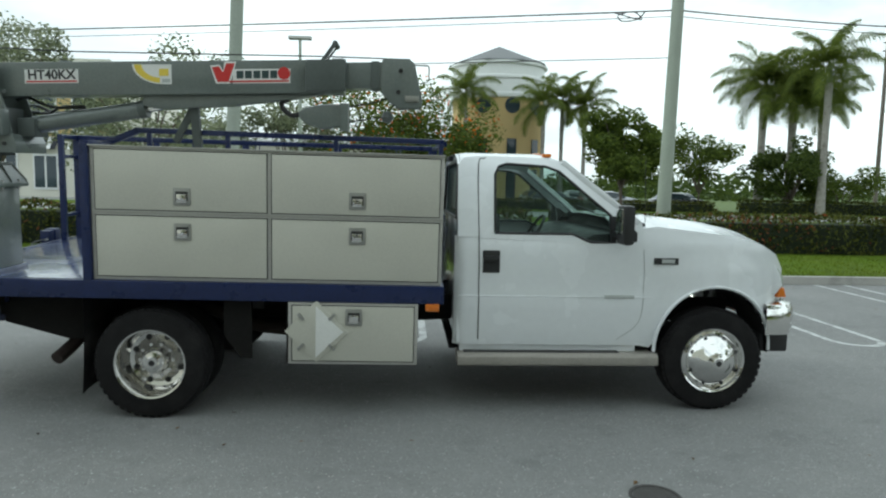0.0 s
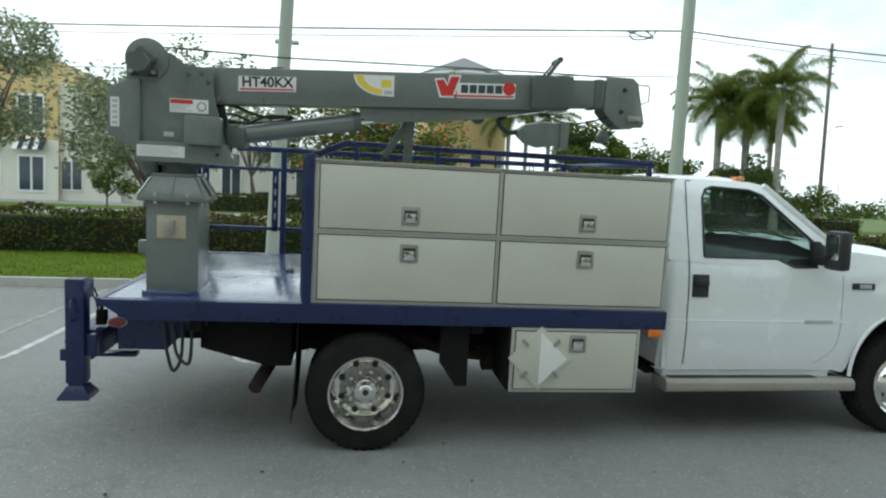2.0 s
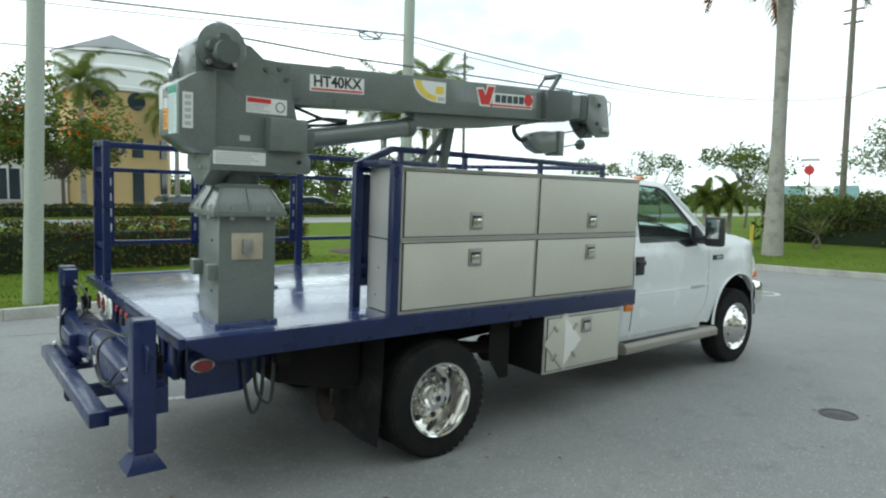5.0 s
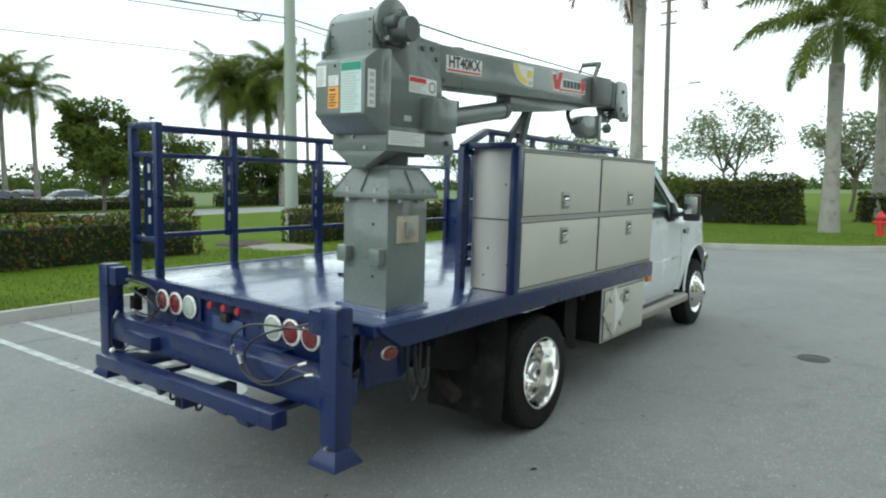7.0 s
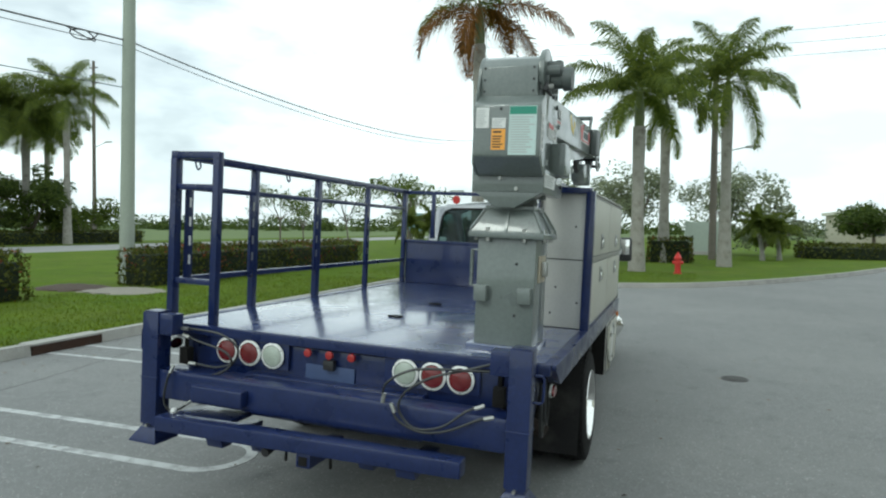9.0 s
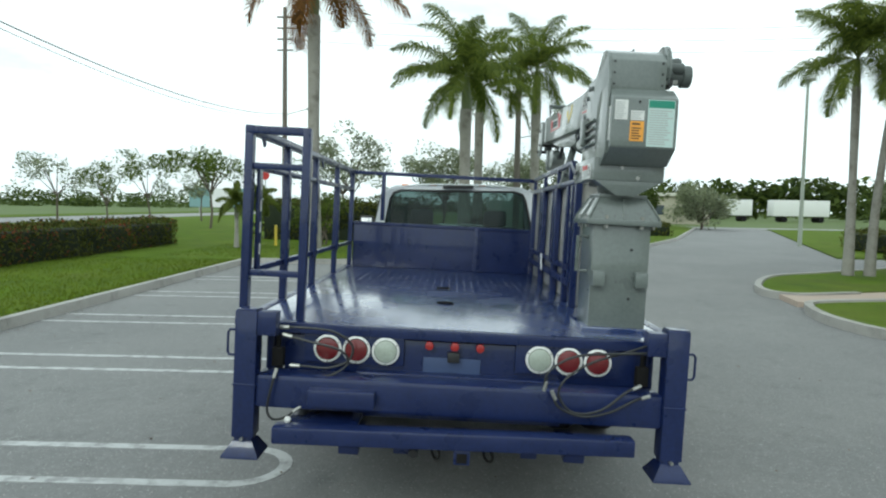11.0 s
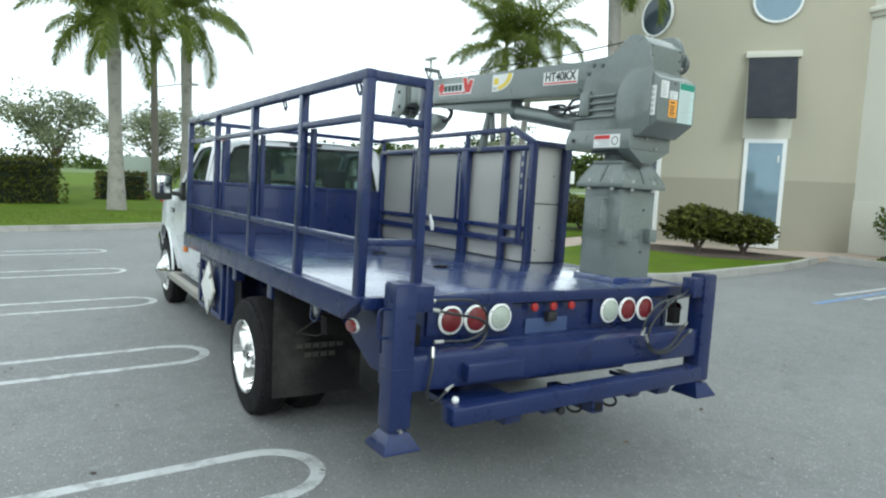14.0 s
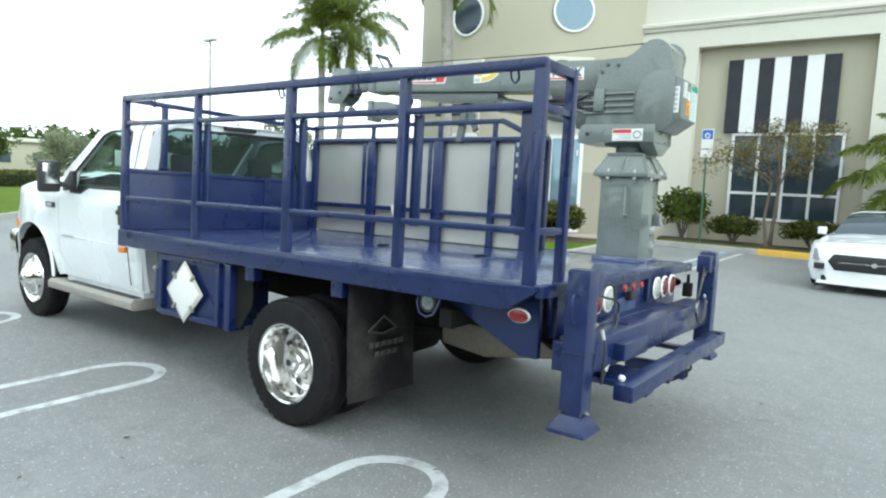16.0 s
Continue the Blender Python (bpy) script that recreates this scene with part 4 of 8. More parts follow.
bush((6.95, -9.6, 0.11), 0.6, 0.5, 0.35, 59, n=900, size=0.05, label="low ground-cover shrub at the palm's foot")
bush((12.0, -12.4, 0.125), 1.2, 1.0, 1.15, 54, n=2400, size=0.08, label="leafy green shrub beside the slender palms")
bush((10.9, -12.7, 0.125), 1.2, 1.0, 1.1, 58, n=2400, size=0.08, label="leafy green shrub beside the slender palms")

# ---- poles and wires ----
def pole(at, h, r0, r1, mat, label, category="utility pole", name="utility_pole", lean=0.0):
    t = thing(name, at, label, category, "poles along the street")
    part("shaft", rodded((at[0], at[1], at[2] - 0.2), (at[0] + lean * h, at[1], at[2] + h), r0, r1, seg=14), mat, t)
    return t


pole((-1.50, 6.55, 0.1), 11.5, 0.13, 0.095, M_pole, "tall pale concrete pole beside the kerb", lean=0.04)
pole((9.0, 12.25, 0.1), 11.5, 0.2, 0.14, M_pole, "tall pale concrete utility pole behind the hedge", lean=0.02)
for at, h in (((41, 11.9, 0.06), 15.2), ((45, 52.6, 0.06), 17.6), ((33, -3.6, 0.06), 11)):
    t = pole(at, h, 0.2, 0.14, M_wood_pole, "tall weathered wooden utility pole with insulators")
    for k in range(4):
        z = h - 0.6 - 0.75 * k
        part("insulator_arm", boxed(at[0] - 0.05, at[0] + 0.05, at[1] - 0.55, at[1] + 0.55, z - 0.05, z + 0.05, bevel=0), M_wood_pole, t)
    part("lamp_arm", barred((at[0], at[1], h * 0.52), (at[0], at[1] - 1.6, h * 0.55), 0.06, 0.06), M_steel, t)
    part("lamp_head", boxed(at[0] - 0.15, at[0] + 0.15, at[1] - 2.2, at[1] - 1.5, h * 0.55 - 0.06, h * 0.55 + 0.06, bevel=0.03), M_steel, t)
for at, h in (((-2.95, 24.0, 0.06), 8.0), ((29.06, -17.92, 0.06), 8.4)):
    t = pole(at, h, 0.11, 0.06, M_pole, "pale lamp post with a flat twin head", "lamp post", "lamp_post")
    part("lamp_head", boxed(at[0] - 0.5, at[0] + 0.5, at[1] - 0.15, at[1] + 0.15, h - 0.02, h + 0.12, bevel=0.03), M_steel, t)


def wire(p, q, sag, r=0.012, label="thin black overhead cable between poles"):
    p, q = Vector(p), Vector(q)
    pts = [p.lerp(q, i / 24) - Vector((0, 0, sag * 4 * (i / 24) * (1 - i / 24))) for i in range(25)]
    single("overhead_cable", tube(bmesh.new(), pts, r, 5), M_cable, label, "cable", "cables between the poles")


wire((9.12, 12.25, 6.62), (-52, 26.5, 7.2), 0.35, 0.022, "thick black overhead cable between poles")
wire((9.12, 12.25, 6.46), (-52, 26.5, 7.0), 0.42, 0.011)
wire((9.10, 12.25, 5.35), (-52, 26.5, 5.95), 0.35, 0.013)
wire((9.12, 12.25, 6.62), (41, 11.9, 8.0), 0.85, 0.02, "thick black overhead cable between poles")
wire((9.12, 12.25, 6.46), (41, 11.9, 7.8), 0.9, 0.011)
for k in range(3):
    wire((41, 11.9, 14.6 - 0.75 * k), (36.5, -40, 14.5 - 0.75 * k), 1.0, 0.014)
single("cable_coil", tube(bmesh.new(), curve_points([(8.3, 12.42, 6.6), (8.1, 12.48, 6.4), (7.7, 12.56, 6.36), (7.6, 12.58, 6.52), (8.0, 12.5, 6.6), (8.2, 12.45, 6.38), (7.5, 12.6, 6.58)], 30), 0.018, 5), M_cable, "loose coil of black cable on the overhead line", "cable")

# hydrant, signs and boards
hy = thing("fire_hydrant", (20.2, -1.85, 0.1), "red fire hydrant on the lawn", "fire hydrant")
part("barrel", lathed([(0.08, 0.0), (0.08, 0.15), (0.14, 0.15), (0.14, 0.105), (0.60, 0.105), (0.62, 0.14), (0.68, 0.14), (0.70, 0.11), (0.80, 0.07), (0.83, 0.03), (0.88, 0.03), (0.88, 0.0)], (20.2, -1.85, 0), "z", 24), M_hydrant, hy)
for d in ((-1, 0), (0, 1), (0, -1)):
    part("nozzle", rodded((20.2, -1.85, 0.50), (20.2 + 0.19 * d[0], -1.85 + 0.19 * d[1], 0.50), 0.06, seg=12), M_hydrant, hy)
st_ = thing("stop_sign", (36.6, 12.0, 0.06), "red octagonal stop sign on a thin post", "sign")
part("post", boxed(36.57, 36.63, 11.97, 12.03, 0, 3.9, bevel=0), M_steel, st_)
part("sign_plate", lathed([(0, 0.0), (0, 0.29), (0.02, 0.29), (0.02, 0.0)], (36.55, 12.0, 3.5), "x", 8, -1), M_sign_red, st_, "red octagon")
part("cross_board", boxed(36.58, 36.62, 11.5, 12.5, 4.0, 4.15, bevel=0), M_grey_print, st_)
bd = thing("utility_cabinet", (40, -3.4, 0.06), "pale grey-green utility cabinet behind the palms", "cabinet")
part("body", boxed(40, 41, -4.75, -2.3, 0.3, 2.2, bevel=0.03), material("pale_green_steel", (0.38, 0.43, 0.38), 0.5), bd)
part("plinth", boxed(39.9, 41.1, -4.85, -2.2, 0.0, 0.32, bevel=0.02), M_kerb, bd)
yb = thing("marker_post", (20.2, 6.9, 0.1), "short yellow marker post on the lawn", "post")
part("post", boxed(20.15, 20.25, 6.85, 6.95, 0.0, 0.9, bevel=0.02), M_yellow_flat, yb)
for k, (x, y) in enumerate(((98, 33), (98, 36.5), (98, 40))):
    fb = thing("field_board", (x, y, 0), "pale notice board far across the field", "sign")
    part("panel", boxed(x, x + 0.1, y - 1.6, y + 1.6, 1.0, 4.0, bevel=0), M_white_flat if k == 1 else material("teal_board", (0.2, 0.33, 0.33), 0.6), fb)
    part("post", boxed(x + 0.1, x + 0.25, y - 0.1, y + 0.1, 0, 3.8, bevel=0), M_steel, fb)
for k in (0, 1, 3, 4, 6):
    x, y = 118 - 2 * k, -50 - 13 * k
    tl = thing("trailer", (x, y, 0), "white box trailer parked far across the field", "trailer", "far trailers")
    part("box", boxed(x - 1.3, x + 1.3, y - 5, y + 5, 1.1, 4.0, bevel=0.05), M_white_flat, tl)
    for dy in (-3.6, 3.0):
        part("wheel", rodded((x - 1.3, y + dy, 0.5), (x + 1.3, y + dy, 0.5), 0.5, seg=14), M_tyre, tl)
# far street across the field to the east and a pale fence line
single("road", boxed(60, 66, -200, 30, -0.2, 0.03, bevel=0), M_road, "grey side street beyond the lawn", "road", kind="structure")
rng = random.Random(41)
for cx, cy, rx, ry, rise, mat, lab in ((7.2, 10.6, 0.85, 1.25, 0.05, M_sand, "bare grey sandy soil patch worn into the lawn"), (7.15, 12.0, 0.75, 1.1, 0.11, M_mulch, "dark mulch heap on bare soil in the lawn")):
    bm = bmesh.new()
    loops = []
    for i in range(7):
        f = 1.0 - i / 6.5
        loops.append([(cx + rx * f * math.cos(k * 0.19635) * (rng.uniform(0.78, 1.12) if i == 0 else rng.uniform(0.94, 1.06)), cy + ry * f * math.sin(k * 0.19635) * (rng.uniform(0.8, 1.1) if i == 0 else rng.uniform(0.95, 1.05)), 0.09 if i == 0 else 0.105 + rise * (1 - f * f) + rng.uniform(-0.012, 0.012)) for k in range(32)])
    rs = loft(bm, loops, close=True, caps=False)
    bm.faces.new(rs[-1])
    single("soil_patch", bm, mat, lab, "soil", kind="structure")

# ---- near building ----
TC, TR = (8.17, -17.25), 4.42
WALL_Y = -15.5
office = thing("office_building", (2, -18, 0.1), "two-storey tan and cream stucco office building with a rounded corner tower", "building")
part("tower_base", lathed([(0.02, TR + 0.012), (1.9, TR + 0.012), (1.93, TR - 0.3), (0.02, TR - 0.3)], (*TC, 0), "z", 96), M_stucco_dark, office, "darker tan base of the tower")
part("tower_wall", lathed([(1.9, TR), (7.62, TR), (7.62, TR - 0.3), (1.9, TR - 0.3)], (*TC, 0), "z", 96), M_stucco, office, "tan curved wall of the tower")
part("tower_crown", lathed([(7.62, TR), (7.64, TR + 0.10), (7.78, TR + 0.12), (7.82, TR + 0.02), (10.6, TR + 0.02), (10.6, TR - 0.3), (7.62, TR - 0.3)], (*TC, 0), "z", 96), M_cream, office, "cream upper band of the tower")
part("tower_roof", lathed([(10.6, TR + 0.35), (12.6, 0.0)], (*TC, 0), "z", 48), M_roof_tile, office, "grey cone roof")
RX0, RX1, RTOP = -1.75, 2.52, 5.5
for x0, x1, z0, z1 in ((RX1, 4.15, 0.02, 5.95), (-30, RX0, 0.02, 5.95), (RX0, RX1, RTOP, 5.95)):
    part("wing_wall", boxed(x0, x1, -22, WALL_Y, z0, z1, bevel=0), M_cream, office, "cream wall of the wing")
part("wing_upper_wall", boxed(-30, 4.15, -22, WALL_Y - 0.04, 5.95, 11, bevel=0), M_cream, office, "cream upper wall of the wing")
part("recess_wall", boxed(RX0, RX1, -22, WALL_Y - 0.32, 0.02, RTOP, bevel=0), M_stucco, office, "tan wall set back round the window")
part("cornice", prismed([(WALL_Y - 0.3, 6.02), (WALL_Y + 0.02, 6.02), (WALL_Y + 0.04, 6.10), (WALL_Y + 0.10, 6.14), (WALL_Y + 0.10, 6.22), (WALL_Y + 0.04, 6.26), (WALL_Y - 0.3, 6.3)], "x", -30, 4.2, bevel=0), M_cream, office, "cream moulded cornice")
part("plinth", boxed(RX1 + 0.0, 4.16, WALL_Y - 0.1, WALL_Y + 0.02, 0.02, 1.45, bevel=0.008), M_cream, office, "cream plinth")


def placed(bm, a, out=0.0, z=0.0):
    """Moves a bmesh from a local frame (x along the wall, y outwards) to the tower's face at angle a."""
    n = Vector((math.cos(a), math.sin(a), 0))
    t = Vector((-n.y, n.x, 0))
    o = Vector((TC[0], TC[1], z)) + n * (TR + out)
    for v in bm.verts:
        v.co = o - t * v.co.x + n * v.co.y + Vector((0, 0, v.co.z))
    return bm


for a, glass_mat, dark in ((radians(126.7), M_window_blue, False), (radians(85.0), M_window, True)):
    door = part("glass_door", placed(boxed(-0.50, 0.50, -0.05, 0.05, 0.14, 2.95, bevel=0.004), a), M_frame_white, office, "white-framed tall glass door")
    part("pane", placed(boxed(-0.40, 0.40, 0.05, 0.062, 0.30, 2.84, bevel=0.003), a), glass_mat, door, "blue-grey mirrored glass" if not dark else "dark glass")
    if dark:
        for z0, z1, w, m in ((2.30, 2.46, 0.10, M_white_flat), (1.62, 1.70, 0.17, M_white_flat), (1.50, 1.58, 0.13, M_grey_print), (1.36, 1.47, 0.15, M_red_flat), (1.20, 1.27, 0.14, M_grey_print)):
            part("door_sticker", placed(boxed(-w, w, 0.062, 0.066, z0, z1, bevel=0), a), m, door)
    else:
        part("door_pull", placed(boxed(-0.34, -0.30, 0.062, 0.09, 2.35, 2.52, bevel=0.004), a), M_white_flat, door)
    part("spandrel", placed(boxed(-0.56, 0.56, -0.05, 0.035, 2.955, 5.0, bevel=0), a), M_cream, office, "pale panel above the door")
    part("lintel", placed(boxed(-0.64, 0.64, -0.05, 0.12, 4.98, 5.14, bevel=0.01), a), M_cream, office, "cream lintel")
    bm = bmesh.new()
    prism(bm, [(0.04, 4.97), (0.10, 4.97), (0.72, 3.42), (0.69, 3.40), (0.04, 4.90)], "x", -0.56, 0.56, bevel=0.004)
    aw = part("awning", placed(bm, a), M_awning, office, "dark slate cloth awning")
    for s in (-0.5, 0.5):
        bm = bmesh.new()
        rod(bm, (s, 0.0, 3.45), (s, 0.68, 3.44), 0.014, seg=6)
        part("awning_stay", placed(bm, a), M_black, aw)
    bm = bmesh.new()
    lathe(bm, [(0.02, 0.585), (0.07, 0.585), (0.07, 0.53), (0.02, 0.53)], (0, 0, 0), "y", 40)
    rw_ = part("round_window", placed(bm, a, -0.02, 6.42), M_frame_white, office, "round window with a white ring frame")
    bm = bmesh.new()
    lathe(bm, [(0.05, 0.535), (0.052, 0.0)], (0, 0, 0), "y", 40)
    part("pane", placed(bm, a, -0.02, 6.42), M_window_blue if not dark else M_window, rw_, "mirrored glass")

# big window in the recess
wy = WALL_Y - 0.32
win = part("shop_window", boxed(-1.20, 1.45, wy - 0.02, wy + 0.03, 0.78, 3.12, bevel=0.004), M_window, office, "wide dark window with white bars")
for x in (-1.20, -0.5375, 0.125, 0.7875, 1.45):
    part("window_bar", boxed(x - 0.035, x + 0.035, wy + 0.03, wy + 0.075, 0.78, 3.12, bevel=0.004), M_frame_white, win)
for z in (0.80, 1.50, 3.10):
    part("window_bar", boxed(-1.235, 1.485, wy + 0.03, wy + 0.08, z - 0.035, z + 0.035, bevel=0.004), M_frame_white, win)
for k in range(7):
    x0 = -0.98 + k * 0.385
    bm = prismed([(wy + 0.05, 5.12), (wy + 0.10, 5.12), (wy + 0.13, 3.16), (wy + 0.08, 3.14), (wy + 0.05, 5.05)], "x", x0, x0 + 0.385, bevel=0)
    part("awning_stripe", bm, M_awning if k % 2 == 0 else M_awning_white, office, "dark awning stripe" if k % 2 == 0 else "white awning stripe")

# planting before the wing
single("planting_bed", prismed([(3.1, -15.4), (-3.2, -15.4), (-3.2, -14.3), (-2.0, -14.15), (2.2, -14.3), (3.0, -14.7)], "z", 0.0, 0.16, bevel=0), M_mulch, "dark mulched planting bed along the wall", "planting bed", kind="structure")
single("lawn", prismed([(2.9, -14.3), (2.2, -14.02), (-2.2, -13.95), (-2.2, -14.14), (2.0, -14.28)], "z", 0.0, 0.15, bevel=0), M_grass, "narrow strip of grass before the planting bed", "lawn", kind="structure")
bush((2.35, -14.75, 0.16), 0.85, 0.6, 1.75, 61, n=1900, size=0.075, label="loose green shrub by the wall", mat=M_leaf)
bush((1.0, -14.7, 0.16), 0.78, 0.55, 0.95, 62, n=2600, size=0.05, label="clipped green shrub under the window")
bush((-0.85, -14.7, 0.16), 0.85, 0.55, 0.95, 63, n=2800, size=0.05, label="clipped green shrub under the window")
bush((-1.8, -14.7, 0.16), 0.5, 0.45, 0.6, 64, n=900, size=0.05, label="clipped green shrub under the window")
tree((0.12, -14.55, 0.16), 3.75, 1.5, material_leaf_brown, 65, 0.045, 34, 110, 0.042, 0.42, "thin reddish-brown crape myrtle before the window", stems=3, gap=0.9)
palm((-3.15, -14.4, 0.16), 1.5, 2.3, 0.22, 20, 66, label="low cycad-like palm with stiff green fronds", leaf=0.42, shaft=0.35, group="palms by the building")
# accessible parking sign
sg = thing("parking_sign", (1.72, -14.2, 0.14), "blue and white accessible parking sign on a green post", "sign")
part("post", boxed(1.70, 1.74, -14.22, -14.18, 0.1, 3.1, bevel=0.004), material("green_post", (0.05, 0.13, 0.08), 0.6), sg)
pb = part("sign_plate", boxed(1.57, 1.87, -14.18, -14.172, 2.62, 3.12, bevel=0.004), M_white_flat, sg, "white sign plate")
part("sign_field", boxed(1.585, 1.855, -14.172, -14.168, 2.86, 3.10, bevel=0), M_sign_blue, pb, "blue field")
part("sign_symbol", lathed([(0.0, 0.07), (0.003, 0.07), (0.003, 0.045), (0.0, 0.045)], (1.72, -14.168, 2.95), "y", 20), M_white_flat, pb)
part("sign_plate", boxed(1.57, 1.87, -14.18, -14.172, 2.40, 2.58, bevel=0.004), M_white_flat, sg, "small white sign plate")

# ---- buildings across the street ----
yard = thing("yellow_building", (-10, 60, 0), "yellow and cream two-storey building across the street", "building")
part("wing", boxed(-20, 6.5, 57, 72, 0, 5.6, bevel=0), M_cream, yard, "long low cream wing")
part("wing_cornice", boxed(-20, 6.6, 56.7, 57, 5.3, 5.75, bevel=0.02), M_frame_white, yard)
part("gable_block", prismed([(-25, 0), (-25, 10.2), (-20, 6.1), (-20, 0)], "y", 56, 72, bevel=0), M_cream, yard, "cream gabled block")
part("corner_block", boxed(-43, -25, 55.5, 72, 0, 12.0, bevel=0), M_yellow_wall, yard, "yellow corner block")
part("block_base", boxed(-43.1, -24.9, 55.4, 55.5, 0, 5.2, bevel=0), M_cream, yard)
part("block_cornice", boxed(-43.4, -24.6, 55.1, 55.6, 11.8, 12.3, bevel=0.03), M_cream, yard)
for x in (-41, -37.5, -34, -30.5, -27):
    for z in (0.7, 5.8):
        w = part("window", boxed(x - 1.1, x + 1.1, 55.3, 55.42, z, z + 3.2, bevel=0.01), M_frame_white, yard, "white-framed window")
        for k in (-0.52, 0.52):
            part("pane", boxed(x + k - 0.42, x + k + 0.42, 55.26, 55.3, z + 0.2, z + 3.0, bevel=0), M_window, w)
    for k in range(6):
        part("awning_stripe", prismed([(55.3, 5.4), (54.5, 4.3), (54.6, 4.28), (55.35, 5.3)], "x", x - 1.2 + k * 0.4, x - 0.8 + k * 0.4, bevel=0), M_awning if k % 2 else M_awning_white, yard)
for i in range(5):
    x = -24 + i * 6.6
    w = part("window", boxed(x - 0.9, x + 0.9, 56.82 - (0.95 if x < -20 else 0.0), 57 - (0.95 if x < -20 else 0.0), 0.9, 3.6, bevel=0.01), M_frame_white, yard, "white-framed window")
    for k in (-0.43, 0.43):
        part("pane", boxed(x + k - 0.36, x + k + 0.36, 56.78 - (0.95 if x < -20 else 0.0), 56.82 - (0.95 if x < -20 else 0.0), 1.05, 3.45, bevel=0), M_window, w)
rot_ = thing("round_tower", (10.6, 59, 0), "yellow and cream round tower with a grey cone roof", "building")
RC = (10.6, 59.0)
part("tower_wall", lathed([(0, 4.4), (10.6, 4.4)], (*RC, 0), "z", 48), M_yellow_wall, rot_, "yellow round wall")
part("tower_band", lathed([(9.9, 4.42), (10.0, 4.6), (10.3, 4.6), (10.4, 4.45), (11.6, 4.45), (11.7, 4.6), (11.9, 4.6), (12.0, 4.45), (12.9, 4.45), (13.0, 4.7), (13.2, 4.7), (13.2, 4.0)], (*RC, 0), "z", 48), M_frame_white, rot_, "cream upper bands")
part("cone_roof", lathed([(13.2, 4.85), (13.3, 4.85), (15.3, 0.0)], (*RC, 0), "z", 10), M_roof_tile, rot_, "grey ribbed cone roof")
for a in (-115, -80, -45):
    n = Vector((math.cos(radians(a)), math.sin(radians(a)), 0))
    c = Vector((RC[0], RC[1], 9.4 - 0.2)) + n * 4.36
    bm = bmesh.new()
    rod(bm, c, c + n * 0.12, 0.72, seg=24)
    part("round_window", bm, M_window, rot_, "dark round window")
    for z0, z1 in ((4.6, 6.2), (0.4, 3.4)):
        bm = bmesh.new()
        bar(bm, Vector((RC[0], RC[1], z0)) + n * 4.4, Vector((RC[0], RC[1], z1)) + n * 4.4, 0.9, 0.2, up=n)
        part("tower_window", bm, M_window, rot_, "dark narrow window")
shed = thing("low_building", (84, -26, 0), "low tan building far across the field", "building")
part("wall", boxed(80, 92, -33, -20, 0, 3.6, bevel=0.02), M_stucco, shed)
part("roof", boxed(79.5, 92.5, -33.4, -19.6, 3.6, 4.0, bevel=0.02), M_cream, shed)
for y in (-30, -26.5, -23):
    part("window", boxed(79.95, 80.0, y - 0.6, y + 0.6, 1.2, 2.4, bevel=0), M_window, shed)

# ---- crane truck: x forwards, rear axle at x = 0, front axle at 4.19 ----
WB = 4.186
truck = thing("crane_truck", (1.2, 0, 0), "white regular-cab service truck with navy flatbed, aluminium tool boxes and crane", "truck")


def side_y(z):
    """Half width of the cab's lower body at height z."""
    pts = ((0.45, 0.945), (0.6, 0.975), (0.86, 1.0), (0.9, 0.992), (1.1, 1.0), (1.28, 0.992), (1.36, 0.965), (1.5, 0.93))
    for (a, ya), (b, yb) in zip(pts, pts[1:]):
        if z <= b:
            return ya + (yb - ya) * max(0.0, (z - a) / (b - a))
    return pts[-1][1]


def arch_z(x):
    """Lower edge of the body: sill, wheel arch, front corner."""
    d = x - WB
    z = 0.50
    if x > 3.62:
        z = 0.50 - 0.02 * min(1, (x - 3.62) / 0.1)
    if abs(d) < 0.47:
        z = max(z, 0.47 + math.sqrt(max(0, 0.47 ** 2 - d * d)) * 1.08)
    if x > WB + 0.40:
        z = max(z, 0.80)
    return z


def top_z(x):
    """Upper edge of the body side: belt line, then the bonnet's shoulder."""
    pts = ((2.17, 1.335), (3.05, 1.335), (3.18, 1.275), (3.42, 1.275), (3.55, 1.40), (3.72, 1.425), (4.2, 1.375), (4.55, 1.30), (4.70, 1.22), (4.79, 1.10))
    for (a, za), (b, zb) in zip(pts, pts[1:]):
        if x <= b:
            return za + (zb - za) * max(0.0, (x - a) / (b - a))
    return pts[-1][1]


def nose_in(x):
    """How far the front corner curves inwards."""
    return 0.0 if x < 4.35 else 0.16 * ((x - 4.35) / 0.44) ** 2.2


def cab_side(s):
    bm = bmesh.new()
    n = 110
    loops = []
    for i in range(n + 1):
        x = 2.17 + (4.79 - 2.17) * i / n
        lo, hi = arch_z(x), top_z(x)
        lp = []
        flare = 0.035 * max(0.0, 1 - abs(abs(x - WB) - 0.1) / 0.55)
        for k in range(13):
            z = lo + (hi - lo) * k / 12
            y = side_y(z) - nose_in(x)
            y += flare * max(0.0, 1 - (z - lo) / 0.3) if x > 3.6 else 0.0
            if x < 2.24:
                y -= 0.05 * ((2.24 - x) / 0.07) ** 2
            lp.append((x, s * y, z))
        # lip turned inwards below
        first = lp[0]
        loops.append([(x, s * (abs(first[1]) - 0.08), first[2] + 0.004)] + lp)
    loft(bm, loops)
    return bm


